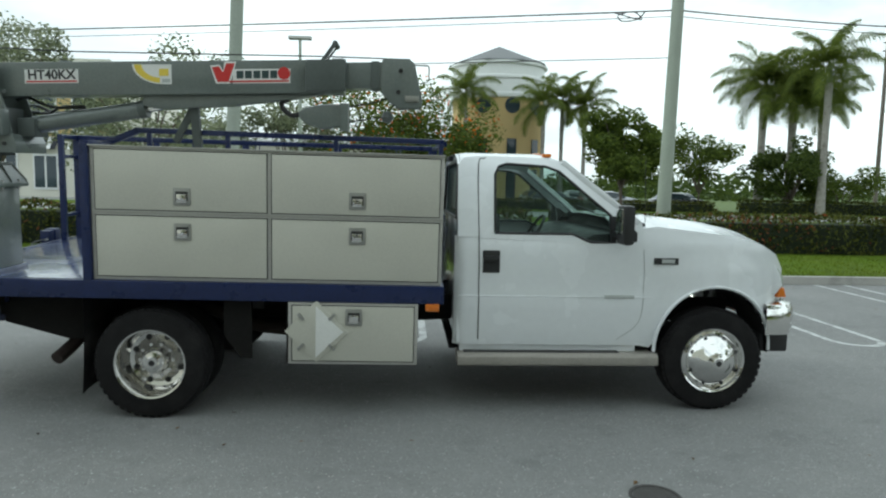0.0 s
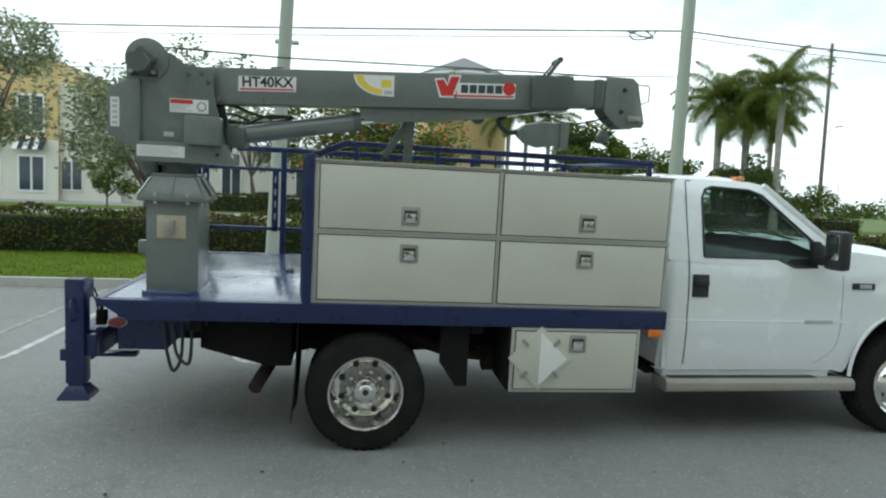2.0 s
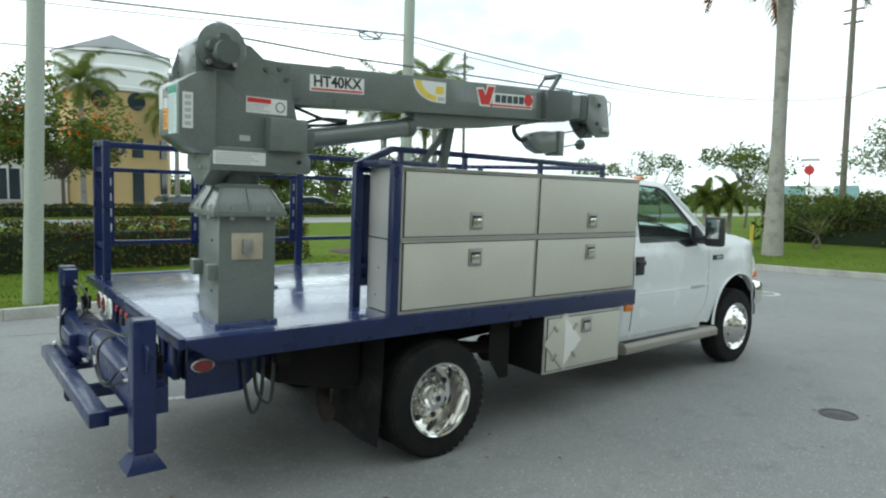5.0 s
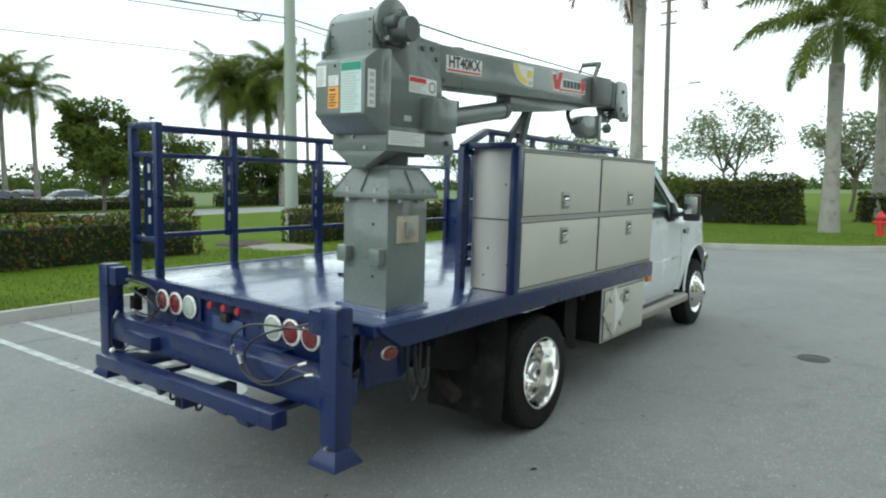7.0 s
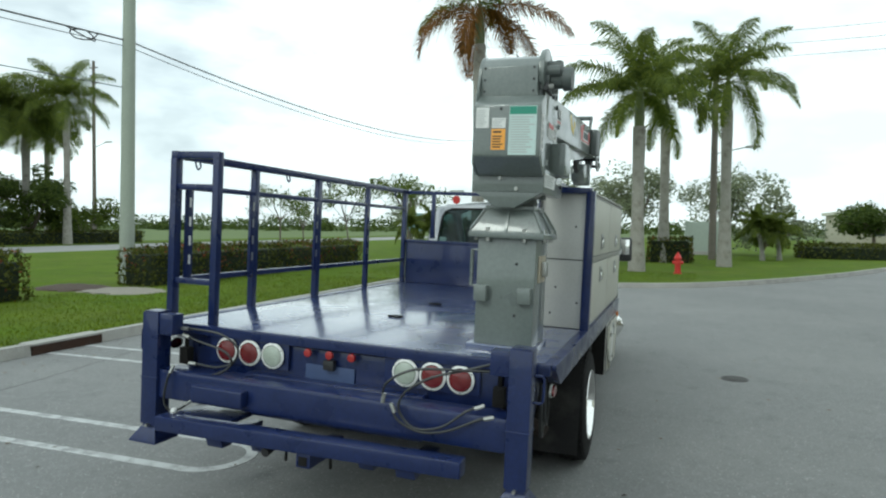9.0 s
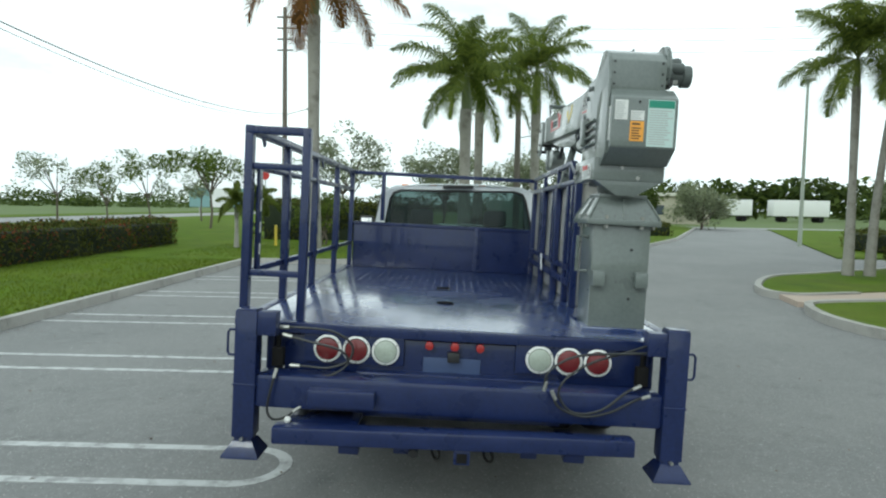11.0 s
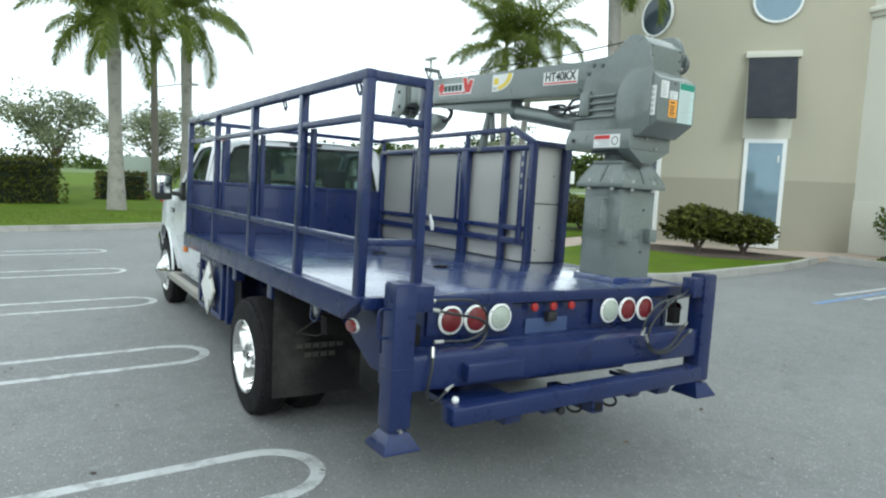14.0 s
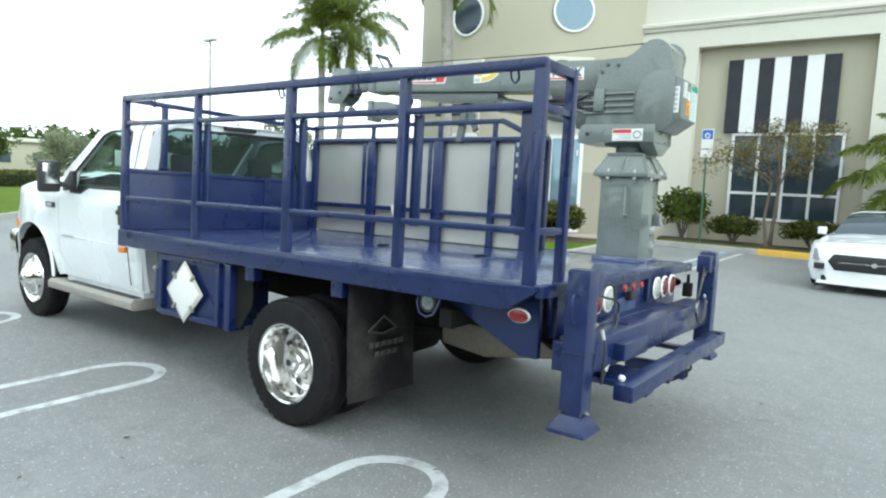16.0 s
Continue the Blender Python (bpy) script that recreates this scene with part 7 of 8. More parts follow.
# return at the rear corner
for z, t in ((TOPZ, 0.045), (MIDZ, 0.035), (LOWZ, 0.035)):
    rail_bar((-1.60, RY - 0.02, z), (-1.60, 0.86, z), t, t)
rail_bar((-1.60, 0.88, DECK), (-1.60, 0.88, TOPZ + 0.02), 0.045, 0.05, up=(1, 0, 0))
# hoops hanging from the top bar
for x in (0.22, 1.68, -1.46, -0.42):
    tb = bmesh.new()
    tube(tb, curve_points([(x, RY - 0.02, TOPZ - 0.02), (x, RY - 0.03, TOPZ - 0.055), (x + 0.02, RY - 0.03, TOPZ - 0.075), (x + 0.04, RY - 0.03, TOPZ - 0.055), (x + 0.04, RY - 0.02, TOPZ - 0.02)], 12), 0.006, 6)
    part("tie_hoop", tb, M_navy, rail)
# headboard
hb = part("headboard", boxed(2.06, 2.085, -0.83, 1.16, DECK, 1.48, bevel=0.004), M_navy, truck, "navy steel headboard behind the cab")
part("headboard_cap", boxed(2.05, 2.095, -0.83, 1.17, 1.475, 1.51, bevel=0.005), M_navy, hb)
for y in (0.85, -0.2):
    part("headboard_post", boxed(2.055, 2.095, y - 0.022, y + 0.022, 1.53, 2.03, bevel=0.004), M_navy, hb) if y > 0 else part("headboard_rib", boxed(2.045, 2.062, y - 0.03, y + 0.03, DECK, 1.5, bevel=0.003), M_navy, hb)
part("headboard_bar", boxed(2.055, 2.095, -0.80, 1.17, 2.025, 2.065, bevel=0.006), M_navy, hb)
# rail beside the tool boxes
IY = -0.81
inner = part("inner_rail", barred((-0.19, IY, 2.075), (2.07, IY, 2.058), 0.04, 0.04, bevel=0.006), M_navy, truck, "navy rail beside the tool boxes")


def inner_bar(p, q, w=0.05, h=0.045, up=(0, 0, 1)):
    return part("rail_bar", barred(p, q, w, h, up, bevel=0.006), M_navy, inner)


inner_bar((-0.18, IY, 2.077), (-0.455, IY, 1.955))
inner_bar((-0.44, IY, 1.925), (2.05, IY, 1.925), 0.05, 0.04)
inner_bar((-0.44, IY, 1.185), (2.05, IY, 1.185), 0.05, 0.05)
inner_bar((-0.44, IY, 1.29), (2.05, IY, 1.29), 0.04, 0.04)
for x, w in ((-0.44, 0.06), (-0.11, 0.05), (0.46, 0.10), (1.26, 0.09), (2.05, 0.06)):
    inner_bar((x, IY, DECK), (x, IY, 1.955 if x < -0.2 else 1.93), 0.05, w, up=(1, 0, 0))
    if x > -0.2:
        inner_bar((x, IY, 1.93), (x, IY, 2.06), 0.035, 0.035, up=(1, 0, 0))
for x in (0.54, 1.34):
    part("slotted_strip", boxed(x - 0.02, x + 0.02, IY + 0.024, IY + 0.034, 1.31, 1.90, bevel=0.003), M_navy, inner, "slotted navy strip")
part("end_strip", boxed(-0.385, -0.325, IY + 0.02, IY + 0.033, 1.2, 1.90, bevel=0.003), M_navy, inner, "slotted navy strip")
for z in (1.60, 1.69, 1.78, 1.86):
    part("slot", boxed(-0.365, -0.345, IY + 0.032, IY + 0.036, z, z + 0.035, bevel=0), M_steel, inner)
part("corner_post", boxed(-0.43, -0.372, -1.225, -1.165, DECK, 1.965, bevel=0.005), M_navy, inner, "navy post at the tool boxes' rear end")
part("corner_bar", boxed(-0.43, -0.372, -1.20, -0.79, 1.945, 1.985, bevel=0.005), M_navy, inner)
# white plate added for the latch on the inner rail
part("rail_latch", prismed([(0.86, 1.18), (0.88, 1.26), (0.93, 1.33), (0.955, 1.31), (0.91, 1.17)], "y", -0.765, -0.758, bevel=0.002), M_white_flat, inner, "white latch on the rail")

# ---- crane ----
CY = -0.885
PX = -1.27
ped = part("crane_pedestal", boxed(PX - 0.163, PX + 0.163, CY - 0.163, CY + 0.163, DECK + 0.03, 1.64, bevel=0.012), M_crane, truck, "grey-green square crane pedestal")
part("pedestal_base", boxed(PX - 0.185, PX + 0.175, CY - 0.18, CY + 0.20, DECK, DECK + 0.034, bevel=0.005), M_navy_skylit, truck, "navy base plate")
part("top_plate", boxed(PX - 0.207, PX + 0.207, CY - 0.207, CY + 0.207, 1.636, 1.668, bevel=0.005), M_crane, ped, "flanged top plate")
bm = bmesh.new()
loft(bm, [[(PX + a * h, CY + b * h, z) for a, b in ((-1, -1), (1, -1), (1, 1), (-1, 1))] for h, z in ((0.198, 1.667), (0.196, 1.678), (0.132, 1.795))], close=True)
part("skirt", bm, M_crane, ped, "sloping grey skirt with gussets")
part("ring_plate", boxed(PX - 0.137, PX + 0.137, CY - 0.137, CY + 0.137, 1.79, 1.812, bevel=0.004), M_crane, ped)
for k in range(8):
    # one stiffener at the middle of each side, one on each corner
    a = k * math.pi / 4
    far = 1.0 if k % 2 == 0 else 1.36
    d, e = Vector((math.cos(a), math.sin(a), 0)), Vector((-math.sin(a), math.cos(a), 0))
    c = Vector((PX, CY, 0))
    bm = bmesh.new()
    v = []
    for t in (-0.007, 0.007):
        v.append([bm.verts.new(c + e * t + d * r * far + Vector((0, 0, z))) for r, z in ((0.10, 1.664), (0.206, 1.664), (0.206, 1.684), (0.146, 1.79), (0.10, 1.79))])
    bm.faces.new(v[0])
    bm.faces.new(v[1][::-1])
    for i in range(5):
        bm.faces.new((v[0][i], v[0][(i + 1) % 5], v[1][(i + 1) % 5], v[1][i]))
    part("gusset", bm, M_crane, ped)
for k in range(8):
    dx, dy = ((-0.19, -0.1), (-0.19, 0.1), (0.19, -0.1), (0.19, 0.1), (-0.1, -0.19), (0.1, -0.19), (-0.1, 0.19), (0.1, 0.19))[k]
    part("bolt", rodded((PX + dx, CY + dy, 1.618), (PX + dx, CY + dy, 1.69), 0.013, seg=6), M_steel, ped)
part("turntable", lathed([(1.80, 0.0), (1.80, 0.115), (1.84, 0.12), (1.885, 0.115), (1.885, 0.0)], (PX, CY, 0), "z", 32), M_crane_dark, truck, "dark turntable ring")
part("switch_plate", boxed(-1.365, -1.187, CY - 0.171, CY - 0.163, 1.398, 1.545, bevel=0.003), material("beige_plate", (0.42, 0.37, 0.28), 0.6, vary=0.15, scale=9, fine=50), ped, "weathered beige plate")
part("switch_box", boxed(-1.308, -1.252, CY - 0.20, CY - 0.171, 1.43, 1.515, bevel=0.006), M_steel, ped, "grey switch box")
part("grab_handle", tube(bmesh.new(), [(PX - 0.05, CY + 0.165, 1.56), (PX - 0.05, CY + 0.225, 1.56), (PX - 0.05, CY + 0.225, 1.36), (PX - 0.05, CY + 0.165, 1.36)], 0.011, 7), M_crane, ped, "bent grey grab handle")
for y in (CY + 0.125, CY - 0.115):
    part("lug", boxed(PX - 0.215, PX - 0.16, y - 0.035, y + 0.035, 1.29, 1.375, bevel=0.004), M_crane, ped)
for z in (1.22, 1.50):
    part("plug", lathed([(0, 0.009), (0.004, 0.008), (0.004, 0)], (PX - 0.163, CY - 0.06, z), "x", 10, -1), M_black, ped)
# turning base
base = part("crane_base", prismed([(-1.49, 2.008), (-1.49, 1.882), (-0.915, 1.882), (-0.915, 1.955), (-0.94, 2.012)], "y", CY - 0.195, CY + 0.195, bevel=0.006), M_crane, truck, "grey-green turning base of the crane")
part("base_nose", prism(bmesh.new(), [(CY - 0.19, 1.885), (CY - 0.04, 1.80), (CY + 0.06, 1.80), (CY + 0.19, 1.885)], "x", -1.485, -1.38, bevel=0.004), M_crane, base, "folded nose plate under the base")
part("ring_cover", boxed(-1.42, -1.11, CY - 0.14, CY + 0.14, 1.862, 1.884, bevel=0.004), M_crane_dark, base)
part("base_pin", rodded((-0.99, CY - 0.205, 1.945), (-0.99, CY + 0.205, 1.945), 0.013, seg=10), M_black, base)
for y in (CY + 0.04, CY - 0.05):
    part("base_stud", lathed([(0, 0.012), (0.008, 0.01), (0.008, 0)], (-1.49, y, 1.955 if y > CY else 1.90), "x", 10, -1), M_steel, base)
# head side plates
plate = [(-1.49, 1.98), (-1.49, 2.42), (-1.535, 2.45), (-1.55, 2.50)]
plate += [(-1.425 + 0.126 * math.cos(a), 2.512 + 0.126 * math.sin(a)) for a in [math.pi * (1.0 - k / 12) for k in range(0, 10)]]
plate += [(-1.295, 2.552), (-1.265, 2.55), (-1.195, 2.49), (-1.03, 2.49), (-1.03, 2.33), (-0.945, 2.0), (-0.945, 1.98)]
left_plate = [(-1.56, 1.99), (-1.585, 2.42), (-1.565, 2.47)] + [(-1.435 + 0.125 * math.cos(a), 2.478 + 0.125 * math.sin(a)) for a in [math.pi * (0.97 - k / 13) for k in range(0, 9)]] + [(-1.285, 2.515), (-1.24, 2.49), (-1.03, 2.49), (-1.03, 2.33), (-0.945, 2.0), (-0.945, 1.98)]
head = part("crane_head", prismed(plate, "y", CY - 0.165, CY - 0.150, bevel=0.003), M_crane, truck, "grey-green crane head with winch")
part("head_plate", prismed(left_plate, "y", CY + 0.150, CY + 0.165, bevel=0.003), M_crane, head)
for x0, x1, z0, z1 in ((-1.44, -1.36, 2.0, 2.42), (-1.10, -1.04, 2.0, 2.2)):
    part("head_web", boxed(x0, x1, CY - 0.15, CY + 0.15, z0, z1, bevel=0.003), M_crane_dark, head)
part("drum_cover", prismed([(-1.555, 2.36), (-1.555, 2.53), (-1.515, 2.575), (-1.46, 2.60), (-1.40, 2.60), (-1.33, 2.57), (-1.31, 2.5), (-1.31, 2.36)], "y", CY - 0.15, CY + 0.15, bevel=0.006), M_crane, head, "grey winch cover")
for y in (CY - 0.13, CY + 0.13):
    for z in (2.40, 2.46, 2.52):
        part("cover_screw", lathed([(0, 0.007), (0.003, 0.006), (0.003, 0)], (-1.555, y, z), "x", 8, -1), M_black, head)
part("drum_cheek", lathed([(0.0, 0.128), (0.012, 0.13), (0.016, 0.12), (0.016, 0.0)], (-1.425, CY - 0.165, 2.512), "y", 36, -1), M_crane, head)
mot = part("winch_motor", tube(bmesh.new(), [(-1.44, CY - 0.165, 2.478), (-1.44, CY - 0.20, 2.478), (-1.44, CY - 0.205, 2.478), (-1.44, CY - 0.26, 2.478), (-1.44, CY - 0.265, 2.478), (-1.44, CY - 0.31, 2.478)], 0, 18, [0.072, 0.072, 0.05, 0.05, 0.062, 0.06]), M_crane_dark, head, "grey winch motor")
part("side_box", boxed(-1.185, -0.965, CY - 0.25, CY - 0.163, 2.0, 2.18, bevel=0.012), M_crane, head, "grey box on the side of the head")
part("motor_flange", boxed(-1.52, -1.36, CY - 0.20, CY - 0.17, 2.405, 2.45, bevel=0.008), M_black, head)
for x in (-1.505, -1.375):
    part("motor_bolt", rodded((x, CY - 0.225, 2.43), (x, CY - 0.16, 2.43), 0.014, seg=6), M_steel, mot)
for x, z in ((-1.49, 2.51), (-1.39, 2.51), (-1.44, 2.545)):
    part("motor_lobe", rodded((x, CY - 0.255, z), (x, CY - 0.165, z), 0.03, seg=12), M_crane_dark, mot)
part("motor_port", rodded((-1.44, CY - 0.235, 2.53), (-1.44, CY - 0.235, 2.575), 0.016, seg=8), M_black, mot)
# rear cover box with a slanting underside
COV = -0.906
cover_o = [(-1.652, 2.315), (-1.652, 2.052), (-1.53, 1.968), (-1.46, 1.968), (-1.46, 2.39), (-1.56, 2.375)]
cover = part("rear_cover", prismed(cover_o, "y", COV - 0.175, COV + 0.175, bevel=0.01), M_crane, truck, "grey-green rear cover with warning labels")
cheek = [(-1.60, 2.385)] + [(-1.475 + 0.15 * math.sin(k * math.pi / 12), 2.175 + 0.21 * math.cos(k * math.pi / 12)) for k in range(13)] + [(-1.53, 1.966), (-1.60, 2.02)]
part("cover_cheek", prismed(cheek, "y", COV + 0.176, COV + 0.19, bevel=0.004), M_crane, cover, "rounded side plate of the cover")
part("cover_plug", lathed([(0, 0.008), (0.003, 0.007), (0.003, 0)], (-1.652, COV + 0.03, 2.292), "x", 10, -1), M_black, cover)


def rear_label(y0, y1, z0, z1, mat, name="label_plate", label=""):
    return part(name, boxed(-1.6555, -1.6515, min(y0, y1), max(y0, y1), z0, z1, bevel=0), mat, cover, label)


def bars(parent, mat, axis, face, a0, a1, z0, z1, rows, fill=0.8, thick=0.0012, seed=1):
    """Rows of thin bars that stand for print too small to read."""
    rng = random.Random(seed)
    bm = bmesh.new()
    step = (z1 - z0) / rows
    for r in range(rows):
        z = z1 - (r + 0.5) * step
        e = a0 + (a1 - a0) * (fill if r % 3 else 1.0) * rng.uniform(0.8, 1.0)
        if axis == "x":
            box(bm, face - thick, face, min(a0, e), max(a0, e), z - step * 0.22, z + step * 0.22)
        else:
            box(bm, min(a0, e), max(a0, e), min(face, face - thick), max(face, face - thick), z - step * 0.22, z + step * 0.22)
    return part("small_print", bm, mat, parent, smooth=0)


L0 = COV + 0.166
rear_label(L0 - 0.007, L0 - 0.075, 2.195, 2.298, M_white_flat, label="white label with small print")
bars(cover, M_grey_print, "x", -1.6555, L0 - 0.012, L0 - 0.068, 2.20, 2.29, 9, seed=1)
rear_label(L0 - 0.092, L0 - 0.163, 2.195, 2.245, M_white_flat, label="small white label")
bars(cover, M_grey_print, "x", -1.6555, L0 - 0.097, L0 - 0.156, 2.20, 2.24, 4, seed=2)
rear_label(L0 - 0.091, L0 - 0.164, 2.085, 2.19, M_orange_flat, label="orange warning label")
bars(cover, M_black_flat, "x", -1.6555, L0 - 0.099, L0 - 0.156, 2.092, 2.16, 5, seed=3)
bars(cover, M_black_flat, "x", -1.6555, L0 - 0.101, L0 - 0.15, 2.165, 2.185, 1, 1.0, seed=4)
rear_label(L0 - 0.181, L0 - 0.322, 2.06, 2.305, material("pale_teal_label", (0.52, 0.64, 0.61), 0.45, vary=0.06, scale=8, fine=60, bump=0.02), label="large white label with a green heading")
part("label_heading", boxed(-1.6568, -1.6553, L0 - 0.319, L0 - 0.184, 2.263, 2.302, bevel=0), M_green_flat, cover, "green heading")
bars(cover, M_grey_print, "x", -1.6555, L0 - 0.188, L0 - 0.315, 2.068, 2.255, 15, seed=5)
for s in (-1, 1):
    yc = COV + s * 0.175
    part("label_plate", boxed(-1.632, -1.58, min(yc, yc + s * 0.003), max(yc, yc + s * 0.003), 2.088, 2.268, bevel=0), M_white_flat, cover, "narrow upright white label")
    bm = bmesh.new()
    for k in range(5):
        box(bm, -1.622, -1.590, min(yc + s * 0.003, yc + s * 0.0042), max(yc + s * 0.003, yc + s * 0.0042), 2.102 + k * 0.033, 2.122 + k * 0.033)
    part("small_print", bm, M_grey_print, cover, smooth=0)

# side labels on the head
for s, x0, x1 in ((-1, -1.29, -1.056), (1, -1.41, -1.185)):
    z0 = 2.20 if s < 0 else 1.893
    yf = CY + s * (0.165 if s < 0 else 0.195)
    owner = head if s < 0 else base
    part("danger_label", boxed(x0, x1, min(yf, yf + s * 0.003), max(yf, yf + s * 0.003), z0, z0 + 0.085, bevel=0), M_white_flat, owner, "white warning label with a red bar")
    xa, xb = (x0 + 0.005, x0 + 0.14) if s < 0 else (x1 - 0.14, x1 - 0.005)
    part("red_bar", boxed(xa, xb, min(yf + s * 0.003, yf + s * 0.0045), max(yf + s * 0.003, yf + s * 0.0045), z0 + 0.055, z0 + 0.08, bevel=0), M_red_flat, owner)
    bars(owner, M_grey_print, "y", yf + s * 0.003 + (0.0012 if s > 0 else 0), xa, xb, z0 + 0.008, z0 + 0.05, 4, seed=9)
    xc = x1 - 0.04 if s < 0 else x0 + 0.04
    part("label_ring", lathed([(0.003, 0.028), (0.0045, 0.028), (0.0045, 0.023), (0.003, 0.023)], (xc, yf, z0 + 0.042), "y", 20, s), M_black_flat, owner)
part("label_plate", boxed(-1.477, -1.19, CY - 0.199, CY - 0.195, 1.915, 1.985, bevel=0), M_white_flat, base, "wide white label with small print")
bars(base, M_grey_print, "y", CY - 0.199, -1.465, -1.2, 1.922, 1.98, 5, seed=11)
part("label_plate", boxed(-1.325, -1.265, CY - 0.168, CY - 0.165, 2.045, 2.075, bevel=0), M_grey_print, head, "small grey maker's plate")

# boom: slightly raised
RISE = 0.047


def bz(x):
    """Height of the boom's top edge at x."""
    return 2.502 + (x + 1.10) * RISE


def boom_piece(name, x0, x1, drop, h, half, mat, parent, label="", bevel=0.008):
    return part(name, prismed([(x0, bz(x0) - drop), (x1, bz(x1) - drop), (x1, bz(x1) - drop - h), (x0, bz(x0) - drop - h)], "y", CY - half, CY + half, bevel=bevel), mat, parent, label)


boom = boom_piece("boom", -1.10, 1.32, 0.0, 0.232, 0.10, M_crane, truck, "grey-green telescopic crane boom with decals")
boom_piece("boom_collar", 1.24, 1.33, -0.006, 0.243, 0.106, M_crane, boom)
part("side_cover", prismed([(1.06, bz(1.06) - 0.006), (1.345, bz(1.345) - 0.006), (1.345, bz(1.345) - 0.225), (1.06, bz(1.06) - 0.225)], "y", CY - 0.15, CY - 0.10, bevel=0.008), M_crane_dark, boom, "dark grey box on the boom's side")
boom_piece("inner_boom", 1.32, 1.64, 0.018, 0.185, 0.082, M_crane, truck, "inner boom section")
boom_piece("second_collar", 1.52, 1.58, 0.012, 0.20, 0.09, M_crane_dark, boom)
tip_o = [(1.60, bz(1.60) - 0.005), (1.63, bz(1.63) + 0.006), (1.795, bz(1.795) + 0.0), (1.835, bz(1.83) - 0.035), (1.90, 2.33), (1.885, 2.30), (1.73, 2.285), (1.66, 2.33), (1.595, 2.40)]
tip = part("boom_tip", prismed(tip_o, "y", CY - 0.095, CY - 0.08, bevel=0.003), M_crane, truck, "grey boom tip with sheave")
part("tip_plate", prismed(tip_o, "y", CY + 0.08, CY + 0.095, bevel=0.003), M_crane, tip)
part("tip_web", prismed([(1.60, bz(1.6) - 0.01), (1.78, bz(1.78) - 0.01), (1.81, 2.5), (1.74, 2.40), (1.60, 2.42)], "y", CY - 0.08, CY + 0.08, bevel=0.003), M_crane, tip)
part("sheave", lathed([(-0.03, 0.0), (-0.03, 0.085), (-0.012, 0.06), (0.012, 0.06), (0.03, 0.085), (0.03, 0.0)], (1.79, CY, 2.40), "y", 28), M_crane_dark, tip)
for x, z in ((1.735, bz(1.735) - 0.085), (1.845, 2.345), (1.72, 2.40)):
    part("tip_pin", rodded((x, CY - 0.105, z), (x, CY + 0.105, z), 0.016, seg=10), M_black, tip)
part("tip_bracket", boxed(1.77, 1.87, CY - 0.11, CY - 0.095, 2.335, 2.375, bevel=0.004), M_steel, tip)
tb = bmesh.new()
tube(tb, [(1.84, CY - 0.05, 2.60), (1.93, CY - 0.05, 2.60), (1.94, CY - 0.05, 2.59), (1.94, CY - 0.05, 2.49), (1.89, CY - 0.05, 2.47)], 0.006, 6)
part("wire_guard", tb, M_steel, tip, "bent wire guard")
# cable guide on top
part("cable_guide", barred((1.17, CY - 0.07, bz(1.17) - 0.01), (1.262, CY - 0.07, bz(1.26) + 0.115), 0.025, 0.025), M_crane_dark, boom, "small raised cable guide")
part("guide_roller", rodded((1.262, CY - 0.08, bz(1.26) + 0.115), (1.262, CY + 0.08, bz(1.26) + 0.115), 0.02, seg=10), M_crane_dark, boom)
part("guide_arm", barred((1.17, CY + 0.08, bz(1.17) + 0.0), (1.262, CY + 0.08, bz(1.26) + 0.115), 0.012, 0.012), M_black, boom)
part("boom_knob", lathed([(0, 0.05), (0.02, 0.045), (0.025, 0)], (-0.65, CY, bz(-0.65)), "z", 16), M_crane_dark, boom)
# hoist rope
part("hoist_rope", tube(bmesh.new(), [(-1.42, CY, 2.62), (-0.6, CY, 2.61), (0.4, CY, 2.63), (1.2, CY, 2.645), (1.75, CY, bz(1.75) + 0.01)], 0.005, 6), M_cable, truck, "thin steel hoist rope")
# lower stiffener and cylinder
part("stiffener", prismed([(-0.10, bz(-0.1) - 0.23), (-0.10, 2.245), (0.02, 2.222), (0.50, 2.265), (0.93, 2.325), (1.22, bz(1.22) - 0.23)], "y", CY - 0.06, CY + 0.06, bevel=0.004), M_crane, boom, "stiffening channel under the boom")
cyl = part("lift_cylinder", rodded((-0.88, CY, 2.085), (-0.10, CY, 2.225), 0.060, seg=24), M_crane, truck, "grey lift cylinder")
part("cylinder_cap", rodded((-0.14, CY, 2.218), (-0.09, CY, 2.227), 0.066, seg=24), M_crane_dark, cyl)
part("piston_rod", rodded((-0.09, CY, 2.227), (0.06, CY, 2.254), 0.026, seg=14), M_chrome, cyl, "chromed piston rod")
part("cylinder_lug", boxed(-0.96, -0.84, CY - 0.09, CY + 0.09, 2.0, 2.13, bevel=0.008), M_crane_dark, cyl)
for k, (dy, dz) in enumerate(((0.10, 0.20), (0.125, 0.14), (0.11, 0.09), (-0.03, 0.19))):
    part("crane_hose", tube(bmesh.new(), curve_points([(-1.10, CY + 0.165, 2.12 + 0.05 * k), (-0.95, CY + dy + 0.07, 2.13 + 0.05 * k), (-0.74, CY + dy * 0.8, 2.10 + dz * 0.6), (-0.55, CY + 0.05, 2.17 + dz * 0.3)], 18), 0.010, 7), M_hose, truck, "black crane hose")
    part("valve_tube", rodded((-1.32, CY + 0.175, 2.10 + 0.045 * k), (-0.94, CY + 0.178, 2.10 + 0.045 * k), 0.009, seg=8), M_crane, head)
part("valve_block", boxed(-1.10, -1.02, CY + 0.165, CY + 0.20, 2.11, 2.27, bevel=0.012), M_crane, head, "grey valve block")
